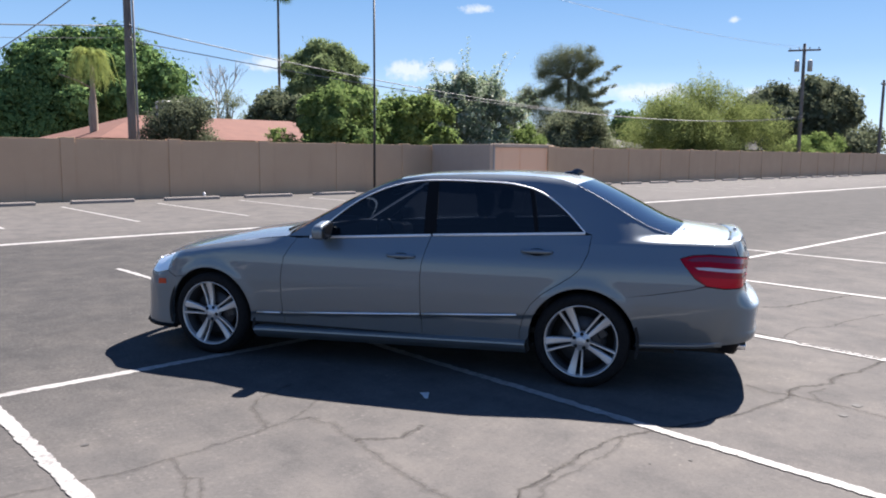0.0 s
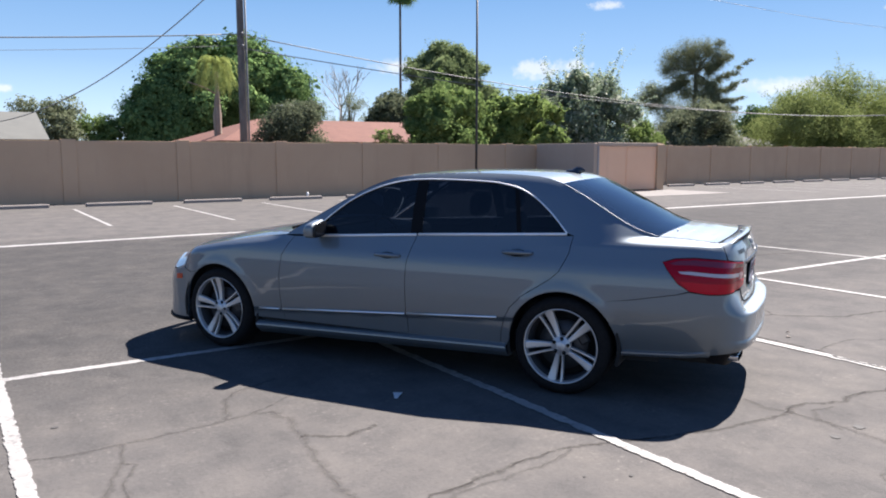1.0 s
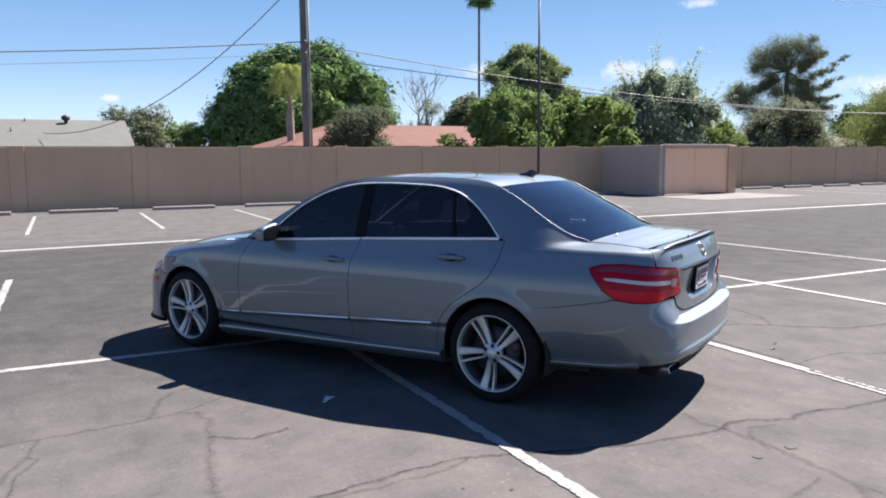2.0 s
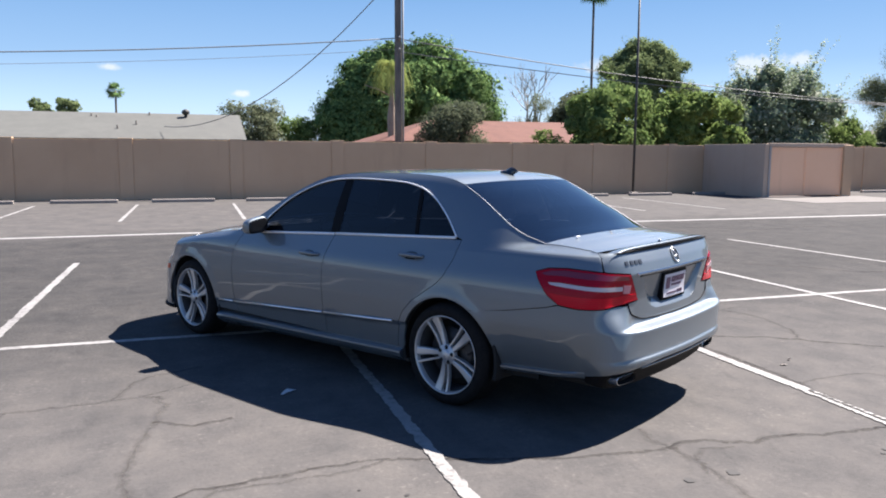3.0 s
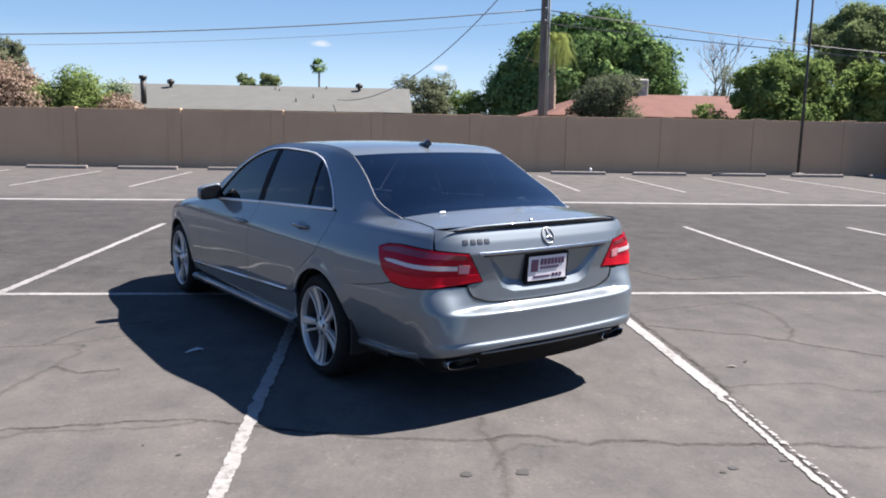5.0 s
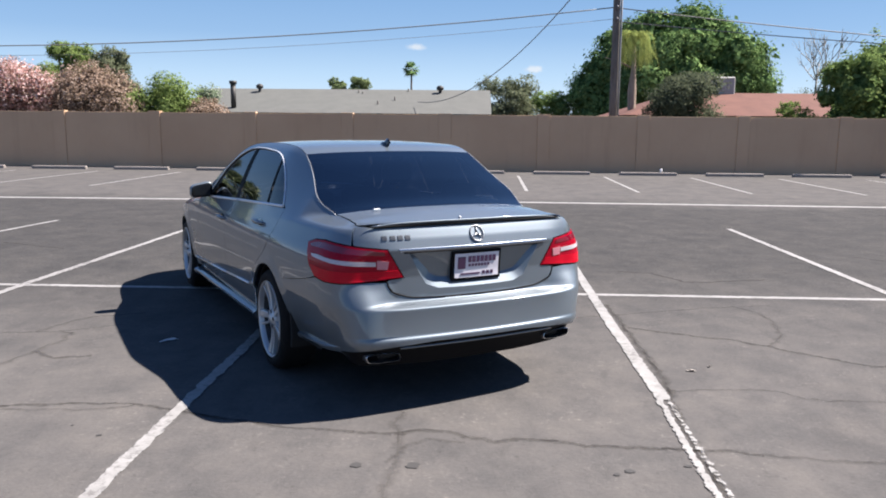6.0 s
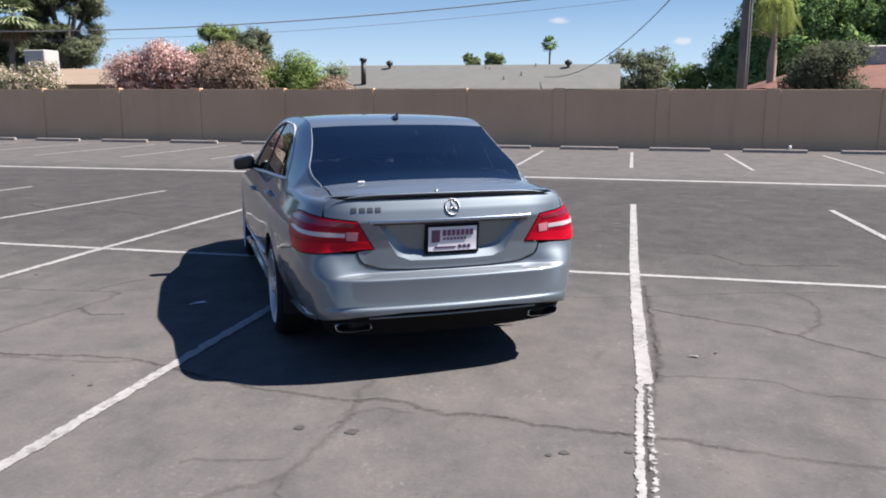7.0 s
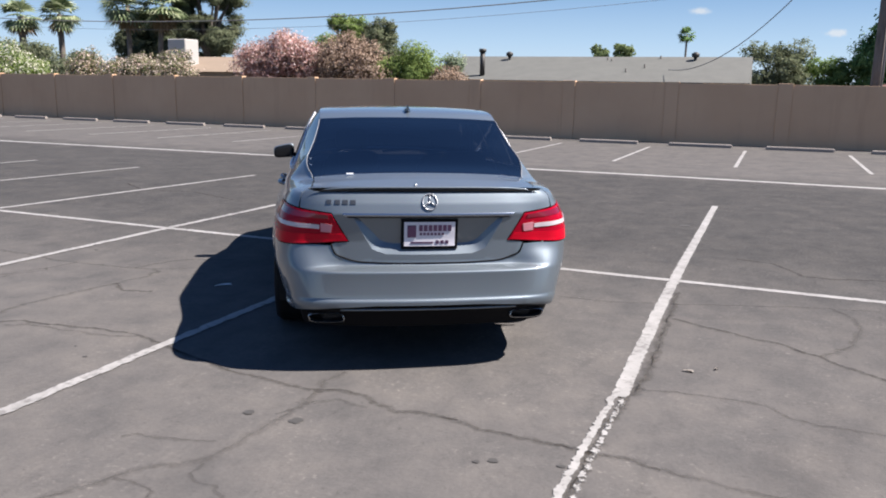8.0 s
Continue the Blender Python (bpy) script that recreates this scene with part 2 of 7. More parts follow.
DARK_RED_LENS = lens_material("bright_red_lamp_lens", (0.46, 0.002, 0.016), gloss=0.10)
CLEAR_LENS = lens_material("clear_lamp_lens", (0.47, 0.42, 0.44), gloss=0.8)
PINK_LENS = lens_material("pale_red_lamp_lens", (0.50, 0.20, 0.23), gloss=0.8)
AMBER = lens_material("amber_red_marker", (0.50, 0.07, 0.03))
HEADLAMP = mat("headlamp_lens", (0.62, 0.68, 0.74), 0.12, 0.0, 1.0)[0]
PLATE_WHITE = mat("plate_white", (0.60, 0.58, 0.62), 0.35)[0]
PLATE_INK = mat("plate_ink", (0.05, 0.018, 0.055), 0.4)[0]
WHITE_STICKER = mat("white_sticker", (0.8, 0.8, 0.8), 0.5)[0]
BRIGHT = mat("bright_trim", (0.78, 0.79, 0.80), 0.5, 0.5)[0]
SATIN = mat("satin_moulding", (0.25, 0.26, 0.275), 0.55, 0.6)[0]
BADGE = mat("badge_chrome", (0.40, 0.41, 0.42), 0.40, 0.9)[0]
DARK_BADGE = mat("dark_badge_chrome", (0.10, 0.105, 0.11), 0.35, 0.8)[0]
BAR_CHROME = mat("satin_bar_chrome", (0.30, 0.34, 0.40), 0.25, 1.0)[0]


def foliage_material(name, stops, through=0.45, spread=0.55):
    """Leaves: each one takes its own tone; some light passes through."""
    m, t, b = mat(name, (0.06, 0.1, 0.03))
    t.nodes.remove(b)
    g = t.nodes.new("ShaderNodeNewGeometry")
    mean = [sum(c[k] for _, c in stops) / len(stops) for k in range(3)]
    c = ramp(t, g.outputs["Random Per Island"], [(p, tuple(spread * v + (1 - spread) * q for v, q in zip(c, mean))) for p, c in stops])
    big = noise_of(t, g.outputs["Position"], 0.5, 3, 0.6)
    c = mixed(t, 0.45, c, ramp(t, big, [(0.3, (0.72, 0.75, 0.66)), (0.7, (1.25, 1.2, 1.1))]), "MULTIPLY")
    d = t.nodes.new("ShaderNodeBsdfDiffuse")
    tr = t.nodes.new("ShaderNodeBsdfTranslucent")
    mx = t.nodes.new("ShaderNodeMixShader")
    mx.inputs[0].default_value = through
    t.links.new(c, d.inputs["Color"])
    t.links.new(c, tr.inputs["Color"])
    t.links.new(d.outputs[0], mx.inputs[1])
    t.links.new(tr.outputs[0], mx.inputs[2])
    t.links.new(mx.outputs[0], t.nodes["Material Output"].inputs[0])
    return m


def bark_material(name, lo, hi):
    m, t, b = mat(name, lo, 0.9)
    w = coords(t)
    n = noise_of(t, w, 7, 5, 0.7, (1, 1, 0.2))
    t.links.new(ramp(t, n, [(0.3, lo), (0.7, hi)]), b.inputs["Base Color"])
    bumped(t, b, n, 0.6, 0.03)
    return m


LEAF_DARK = foliage_material("dark_green_leaves", [(0.0, (0.040, 0.092, 0.038)), (0.55, (0.108, 0.185, 0.068)), (1.0, (0.270, 0.365, 0.140))], 0.12)
LEAF_MID = foliage_material("green_leaves", [(0.0, (0.072, 0.124, 0.046)), (0.5, (0.165, 0.245, 0.082)), (1.0, (0.300, 0.375, 0.150))])
LEAF_LIME = foliage_material("yellow_green_leaves", [(0.0, (0.082, 0.134, 0.044)), (0.5, (0.176, 0.250, 0.082)), (1.0, (0.300, 0.365, 0.140))])
LEAF_GREY = foliage_material("grey_green_leaves", [(0.0, (0.0667, 0.0915, 0.0547)), (0.5, (0.1522, 0.1770, 0.1103)), (1.0, (0.2924, 0.3052, 0.2069))])
LEAF_SILVER = foliage_material("silvery_leaves", [(0.0, (0.056, 0.100, 0.052)), (0.50, (0.145, 0.215, 0.110)), (0.74, (0.320, 0.375, 0.250)), (0.93, (0.66, 0.68, 0.60))])
LEAF_DUSK = foliage_material("dusky_grey_green_leaves", [(0.0, (0.050, 0.068, 0.044)), (0.5, (0.105, 0.128, 0.082)), (1.0, (0.215, 0.228, 0.155))])
LEAF_PINE = foliage_material("pine_needles", [(0.0, (0.080, 0.100, 0.058)), (0.5, (0.170, 0.192, 0.108)), (1.0, (0.300, 0.305, 0.180))], 0.3)
LEAF_PALO = foliage_material("feathery_pale_leaves", [(0.0, (0.085, 0.122, 0.042)), (0.5, (0.185, 0.228, 0.078)), (1.0, (0.325, 0.362, 0.155))])
LEAF_OLIVE = foliage_material("grey_olive_leaves", [(0.0, (0.098, 0.140, 0.066)), (0.5, (0.185, 0.240, 0.110)), (1.0, (0.300, 0.350, 0.178))])
LEAF_PALM = foliage_material("grey_green_fronds", [(0.0, (0.065, 0.100, 0.052)), (0.5, (0.165, 0.210, 0.110)), (1.0, (0.42, 0.45, 0.30))], 0.25, 0.9)
BLOOM_PINK = foliage_material("pink_blossom", [(0.0, (0.1180, 0.1009, 0.0590)), (0.3, (0.3369, 0.1932, 0.1684)), (0.65, (0.540, 0.325, 0.320)), (1.0, (0.80, 0.70, 0.69))], 0.35, 0.95)
BLOOM_BROWN = foliage_material("faded_blossom", [(0.0, (0.105, 0.082, 0.052)), (0.5, (0.250, 0.178, 0.138)), (1.0, (0.520, 0.410, 0.345))], 0.35, 0.9)
BLOOM_PALE = foliage_material("pale_blossom", [(0.0, (0.075, 0.100, 0.042)), (0.50, (0.180, 0.195, 0.095)), (0.72, (0.480, 0.360, 0.320)), (1.0, (0.78, 0.68, 0.63))], 0.35, 0.9)
BLOOM_WHITE = foliage_material("white_blossom", [(0.0, (0.080, 0.125, 0.035)), (0.62, (0.200, 0.270, 0.080)), (0.72, (0.62, 0.60, 0.50)), (1.0, (0.82, 0.80, 0.72))], 0.35, 1.0)
DEAD_FROND = foliage_material("dry_fronds", [(0.0, (0.12, 0.085, 0.05)), (1.0, (0.28, 0.21, 0.13))], 0.2)
BARK = bark_material("grey_bark", (0.075, 0.062, 0.05), (0.17, 0.145, 0.12))
# bark lightened so that distance haze is in its colour
HAZED_TWIG = bark_material("hazed_grey_twigs", (0.20, 0.185, 0.165), (0.33, 0.31, 0.28))
LEAF_FROND = foliage_material("yellow_green_fronds", [(0.0, (0.14, 0.185, 0.055)), (0.5, (0.23, 0.28, 0.085)), (1.0, (0.38, 0.42, 0.15))], 0.45)
PALM_BARK = bark_material("palm_bark", (0.20, 0.15, 0.11), (0.36, 0.29, 0.22))
POLE_WOOD = bark_material("weathered_pole_wood", (0.092, 0.080, 0.071), (0.180, 0.161, 0.145))
STEEL_DARK = mat("dark_painted_steel", (0.045, 0.04, 0.038), 0.55, 0.3)[0]
GALVANISED = mat("galvanised_steel", (0.20, 0.20, 0.20), 0.6, 0.4)[0]
CABLE_GREY = mat("grey_cable_sheath", (0.16, 0.16, 0.155), 0.6)[0]
CABLE_PALE = mat("pale_cable_sheath", (0.150, 0.150, 0.145), 0.6)[0]
ROOF_GREY = concrete_material("pale_grey_shingles", (0.088, 0.090, 0.082), (0.118, 0.120, 0.108), 1.2)
ROOF_RED = concrete_material("red_shingles", (0.085, 0.030, 0.019), (0.150, 0.060, 0.040), 1.1)
ROOF_TAN = concrete_material("tan_roof_coating", (0.200, 0.150, 0.105), (0.250, 0.190, 0.135), 0.8)
ROOF_DARK = concrete_material("dark_shingles", (0.0624, 0.0575, 0.0543), (0.0931, 0.0883, 0.0826), 4.0)
HOUSE_BEIGE = wall_material("beige_house_stucco", (0.2487, 0.1863, 0.1239), (0.2795, 0.2179, 0.1499))
HOUSE_GREY = wall_material("grey_house_stucco", (0.1555, 0.1450, 0.1296), (0.1863, 0.1758, 0.1604))
VENT_DARK = mat("dark_vent_metal", (0.05, 0.048, 0.045), 0.6, 0.4)[0]
COOLER = mat("cooler_sheet_metal", (0.36, 0.35, 0.33), 0.6, 0.1)[0]
CRACK_BAND = crack_material("old_crack_band", (0.040, 0.037, 0.034), (0.078, 0.072, 0.066), 26.0, 1.9, (0.40, 1.15), 0.40)
CRACK = crack_material("open_crack", (0.020, 0.018, 0.017), (0.040, 0.037, 0.034), 5.0, 3.6, (0.95, 1.45), 0.52)
PAPER = mat("white_paper", (0.80, 0.79, 0.77), 0.8)[0]
OLD_PAPER = mat("weathered_paper", (0.30, 0.27, 0.24), 0.85)[0]
FAINT_BAND = crack_material("healed_crack_band", (0.052, 0.048, 0.045), (0.086, 0.080, 0.074), 26.0, 1.9, (0.40, 1.15), 0.23)
FAINT_CRACK = crack_material("healed_crack", (0.030, 0.028, 0.026), (0.055, 0.051, 0.047), 5.0, 3.6, (0.95, 1.60), 0.21)
OIL = mat("old_oil_spot", (0.040, 0.038, 0.036), 0.8)[0]
WHITE_GATE_POST = wall_material("white_gate_post", (0.3216, 0.3005, 0.2851), (0.3629, 0.3418, 0.3216))

# ---- building helpers ----
def part(name, bm, material, parent=None, label="", smooth=False):
    """Link a bmesh as one mesh object, under a thing or a part where one is given."""
    me = bpy.data.meshes.new(name)
    bm.to_mesh(me)
    bm.free()
    for m in material if isinstance(material, (list, tuple)) else [material]:
        me.materials.append(m)
    if smooth:
        me.polygons.foreach_set("use_smooth", [True] * len(me.polygons))
    ob = new(name, me)
    if parent is not None:
        ob.parent = parent
    if label:
        tagged(ob, label)
    return ob


def thing(name, label, category, group="", kind="", at=None):
    """An Empty at a thing's base, to hold its parts."""
    ob = tagged(new(name), label, category, group, kind)
    ob.empty_display_size = 0.2
    if at is not None:
        ob.matrix_world = at
    return ob


def add_box(bm, lo, hi, bevel=0.0, segments=1):
    """Add a box from corner to corner, its edges bevelled."""
    lo, hi = Vector(lo), Vector(hi)
    tmp = bmesh.new()
    bmesh.ops.create_cube(tmp, size=1.0)
    for v in tmp.verts:
        v.co = Vector(((v.co[i] + 0.5) * (hi[i] - lo[i]) + lo[i]) for i in range(3))
    if bevel:
        bmesh.ops.bevel(tmp, geom=tmp.edges[:], offset=bevel, segments=segments, affect="EDGES", profile=0.5)
    merge(bm, tmp)


def merge(bm, tmp):
    """Move all of tmp into bm."""
    seen = [bm.verts.new(v.co) for v in tmp.verts]
    tmp.verts.index_update()
    for f in tmp.faces:
        g = bm.faces.new([seen[v.index] for v in f.verts])
        g.material_index = f.material_index
        g.smooth = f.smooth
    tmp.free()


def box_mesh(lo, hi, bevel=0.0, segments=1):
    bm = bmesh.new()
    add_box(bm, lo, hi, bevel, segments)
    return bm


def add_tube(bm, points, radii, sides=8, cap=True):
    """Add a tube along points, with a radius at each."""
    rings = []
    pts = [Vector(p) for p in points]
    for i, p in enumerate(pts):
        d = (pts[min(i + 1, len(pts) - 1)] - pts[max(i - 1, 0)]).normalized()
        a = d.orthogonal().normalized() if abs(d.z) < 0.95 else Vector((1, 0, 0))
        a = (a - d * a.dot(d)).normalized()
        b = d.cross(a)
        r = float(radii[i] if isinstance(radii, (list, tuple)) else radii)
        rings.append([bm.verts.new(p + r * (math.cos(k * math.tau / sides) * a + math.sin(k * math.tau / sides) * b)) for k in range(sides)])
    for r0, r1 in zip(rings, rings[1:]):
        for k in range(sides):
            f = bm.faces.new((r0[k], r0[(k + 1) % sides], r1[(k + 1) % sides], r1[k]))
            f.smooth = True
    if cap:
        bm.faces.new(rings[0][::-1])
        bm.faces.new(rings[-1])


LINE_SOUND, BAND_SOUND = (0.34, 0.86, 0.92, 0.86, 0.34), (0.0, 0.62, 1.0, 0.62, 0.0)


def strip_mesh(points, half, z, rng, wobble=0.0, step=0.06, sound=LINE_SOUND):
    """A flat ribbon along points with uneven edges; sound says, from edge to edge, how whole it is."""
    bm = bmesh.new()
    layer = bm.verts.layers.float.new("sound")
    line = []
    for (x0, y0), (x1, y1) in zip(points, points[1:]):
        n = max(1, int(math.hypot(x1 - x0, y1 - y0) / step))
        line += [(x0 + (x1 - x0) * k / n, y0 + (y1 - y0) * k / n) for k in range(n)]
    line.append(points[-1])
    prev = None
    for i, (x, y) in enumerate(line):
        a, b = line[max(i - 1, 0)], line[min(i + 1, len(line) - 1)]
        d = Vector((b[0] - a[0], b[1] - a[1])).normalized()
        w1, w2 = half + rng.uniform(-wobble, wobble), half + rng.uniform(-wobble, wobble)
        row = []
        for j, whole in enumerate(sound):
            k = w1 + (-w2 - w1) * j / (len(sound) - 1)
            v = bm.verts.new((x - d.y * k, y + d.x * k, z + rng.uniform(0, 0.0002)))
            v[layer] = whole
            row.append(v)
        if prev:
            for j in range(len(sound) - 1):
                bm.faces.new((prev[j + 1], row[j + 1], row[j], prev[j]))
        prev = row
    return bm


# ---- the lot ----
rng = random.Random(4)
bm = bmesh.new()
ring = [(-3000, -3000), (3000, -3000), (3000, 3000), (-3000, 3000)]
bm.faces.new([bm.verts.new((x, y, 0)) for x, y in ring])
ground = tagged(part("ground", bm, ASPHALT), "worn grey sunlit asphalt parking lot with cracks", "parking lot", kind="structure")

# stall lines on both sides of a spine, a lane, and the stalls along the wall
SPINE = 1.93
STALLS = [-16.85, -14.15, -11.5, -8.83, -6.15, -3.75, -1.08, 1.68, 4.55, 7.45]
def line_on_ground(points, half, wobble, z=0.003, label="white painted parking line, worn"):
    return tagged(part("parking_line", strip_mesh(points, half, z, rng, wobble), LINE_PAINT), label, "road marking", "painted parking lines", "structure")

line_on_ground([(-32, SPINE), (16, SPINE)], 0.047, 0.003)
for k, x in enumerate(STALLS):
    if k == 7:
        line_on_ground([(1.745, 6.92), (1.71, 5.0), (1.665, 2.6), (1.648, 0.7), (1.650, -0.3), (1.652, -0.92)], 0.046, 0.004, 0.006)
        bm = strip_mesh([(1.652, -0.92), (1.632, -1.55), (1.622, -2.0), (1.615, -3.2)], 0.052, 0.006, rng, 0.006, 0.04, (0.12, 0.42, 0.36, 0.0, 0.72, 0.62, 0.20))
        tagged(part("parking_line", bm, LINE_PAINT), "white painted parking line, split and flaking", "road marking", "painted parking lines", "structure")
    elif k in (5, 6):
        line_on_ground([(x + (0.04 if k == 5 else -0.06), 6.92), (x - (0.09 if k == 5 else 0), SPINE), (x - (0.14 if k == 5 else 0.02), -3.2)], 0.045 if k == 5 else 0.040, 0.008, 0.006)
    else:
        if k == 9:
            way = [(7.36, 6.95), (7.76, SPINE), (7.78, -3.2)]
        elif k < 5:
            way = [(x, 6.82), (x - 0.5, SPINE), (x - 0.8, -3.2)]
        else:
            way = [(x, 6.92), (x, -3.2)]
        line_on_ground(way, 0.045, 0.005, 0.006)
line_on_ground([(-34, 10.0), (-16.5, 10.25), (-8.3, 10.5), (-5.1, 10.6), (0, 10.82), (4, 10.8), (9, 10.72), (30, 10.75), (90, 10.8)], 0.13, 0.006)
WALL_STALLS = [-0.80 + 2.72 * k for k in range(-13, 22)]
for x in WALL_STALLS:
    if not 15.0 < x < 24:
        line_on_ground([(x - 0.08, 13.65), (x + 0.04, 19.4)], 0.045, 0.005)

# ---- the boundary wall ----
WALL_Y, WALL_H, PITCH, FIRST = 21.75, 1.95, 3.406, 2.724
wall = thing("boundary_wall", "tan stucco block wall with shallow pilasters", "wall", kind="structure")
for k in range(-14, 32):
    x0 = FIRST + k * PITCH + 0.42
    part("wall_panel", box_mesh((x0, WALL_Y + 0.03, -0.1), (x0 + PITCH - 0.42, WALL_Y + 0.22, WALL_H - 0.02), 0.004), WALL, wall)
    part("pilaster", box_mesh((x0 - 0.42, WALL_Y, -0.1), (x0, WALL_Y + 0.27, WALL_H + 0.022), 0.005), WALL, wall)

def wheel_stop():
    bm = bmesh.new()
    prof = [(-0.075, 0.0), (-0.07, 0.075), (-0.05, 0.105), (0.05, 0.105), (0.07, 0.075), (0.075, 0.0)]
    L = 1.86
    rows = []
    for x, s in ((0, 0.86), (0.03, 1.0), (L * 0.33, 1.0), (L * 0.66, 1.0), (L - 0.03, 1.0), (L, 0.86)):
        rows.append([bm.verts.new((x, y * s, z * (s if z > 0.08 else 1) + 0.004)) for y, z in prof])
    for a, b in zip(rows, rows[1:]):
        for j in range(5):
            bm.faces.new((a[j], a[j + 1], b[j + 1], b[j])[::-1])
    bm.faces.new(rows[0])
    bm.faces.new(rows[-1][::-1])
    bmesh.ops.recalc_face_normals(bm, faces=bm.faces[:])
    ob = part("wheel_stop", bm, STOP)
    return tagged(ob, "grey concrete wheel stop on asphalt before a wall", "wheel stop", "wheel stops along the wall")

first = None
for k in range(-14, 22):
    x = 5.324 + 2.814 * k
    if 17.2 < x < 23:
        continue
    m = pose(x, 20.38 + rng.uniform(-0.03, 0.03), 0, 0, 0, rng.uniform(-0.8, 0.8))
    if first is None:
        first = wheel_stop()
        first.matrix_world = m
    else:
        copy_thing(first, m)

# ---- the car ----
# Its own axes: x ahead from the rear axle, y to its left, z up. A body point is named by u, which
# runs along the outline seen from above (u is x along the flanks), and by z.
def eased(a, b, v):
    s = np.clip((np.asarray(v, float) - a) / (b - a), 0, 1)
    return s * s * (3 - 2 * s)


def curve_through(points, n=16):
    """Catmull-Rom through points."""
    p = [np.array(q, float) for q in points]
    p = [2 * p[0] - p[1]] + p + [2 * p[-1] - p[-2]]
    out = []
    for a, b, c, d in zip(p, p[1:], p[2:], p[3:]):
        for k in range(n):
            t = k / n
            out.append(0.5 * (2 * b + (c - a) * t + (2 * a - 5 * b + 4 * c - d) * t * t + (3 * b - a - 3 * c + d) * t ** 3))
    out.append(p[-2])
    return np.array(out)


def table(points, width=0.016):
    """A softened profile: inset against height."""
    zs = np.linspace(0, 1.6, 3201)
    v = np.interp(zs, [q[0] for q in points], [q[1] for q in points])
    k = np.exp(-0.5 * (np.arange(-120, 121) * 0.0005 / width) ** 2)
    return zs, np.convolve(np.pad(v, 120, mode="edge"), k / k.sum(), mode="valid")


FLANK = curve_through([(3.2, 0.885), (2.874, 0.915), (2.4, 0.924), (1.6, 0.927), (0.8, 0.926), (0, 0.919), (-0.4, 0.904), (-0.7, 0.882)], 40)
TAIL = curve_through([(-0.7, 0.882), (-0.86, 0.858), (-0.975, 0.812), (-1.05, 0.735), (-1.095, 0.62), (-1.12, 0.45), (-1.135, 0.2), (-1.14, 0.0), (-1.135, -0.2)], 40)[:281]
NOSE = curve_through([(3.2, 0.885), (3.40, 0.83), (3.53, 0.745), (3.61, 0.64), (3.67, 0.48), (3.71, 0.25), (3.72, 0.0), (3.71, -0.25)], 40)[:241]
tail_u = -0.7 - np.concatenate([[0], np.cumsum(np.hypot(*np.diff(TAIL, axis=0).T))])
nose_u = 3.2 + np.concatenate([[0], np.cumsum(np.hypot(*np.diff(NOSE, axis=0).T))])
U_TAIL, U_NOSE = tail_u[-1], nose_u[-1]
PLAN_U = np.concatenate([tail_u[::-1], FLANK[::-1][1:-1, 0], nose_u])
PLAN_X = np.concatenate([TAIL[::-1, 0], FLANK[::-1][1:-1, 0], NOSE[:, 0]])
PLAN_Y = np.concatenate([TAIL[::-1, 1], FLANK[::-1][1:-1, 1], NOSE[:, 1]])
SIDE_T = table([(0.15, 0.06), (0.24, 0.045), (0.30, 0.034), (0.40, 0.018), (0.50, 0.007), (0.62, 0.0), (0.74, 0.003), (0.83, 0.012), (0.865, 0.022), (0.93, 0.055), (1.0, 0.088), (1.1, 0.128), (1.2, 0.170), (1.3, 0.220), (1.38, 0.268), (1.42, 0.300), (1.45, 0.34), (1.5, 0.42)])
SHELF_T = table([(1.012, 0.0), (1.018, 0.012), (1.026, 0.050), (1.034, 0.078), (1.046, 0.105), (1.2, 0.09), (1.4, 0.08)], 0.002)
REAR_T = table([(0.15, 0.10), (0.28, 0.045), (0.34, 0.010), (0.385, -0.032), (0.427, -0.032), (0.433, -0.021), (0.455, -0.018), (0.50, -0.033), (0.535, -0.040), (0.588, -0.040), (0.5965, -0.037), (0.600, -0.028), (0.612, 0.042), (0.634, 0.050), (0.75, 0.058), (0.88, 0.047), (0.905, 0.043), (0.96, 0.062), (1.0, 0.084), (1.03, 0.102), (1.06, 0.13), (1.2, 0.2)], 0.003)
UNDER_LAMP_T = table([(0.15, 0.10), (0.28, 0.045), (0.34, 0.010), (0.385, -0.030), (0.424, -0.032), (0.438, -0.020), (0.50, -0.031), (0.56, -0.036), (0.60, -0.027), (0.64, -0.003), (0.70, 0.040), (0.74, 0.057), (0.88, 0.052), (0.96, 0.063), (1.0, 0.076), (1.03, 0.090), (1.06, 0.12), (1.2, 0.2)], 0.012)
NOSE_T = table([(0.15, 0.0), (0.22, -0.012), (0.3, -0.004), (0.4, 0.0), (0.5, 0.0), (0.6, 0.02), (0.66, 0.055), (0.72, 0.11), (0.8, 0.2)])
R_ARCH, AXLES, HUB_Z = 0.362, (0.0, 2.874), 0.327


def trim_z(u):
    return 0.483 - 0.0599 * (u - 0.44)


def rail_z(u):
    return np.interp(u, [2.22, 2.5, 2.8, 3.117, 3.3, 3.46, 3.7], [0.955, 0.92, 0.875, 0.818, 0.775, 0.735, 0.70])


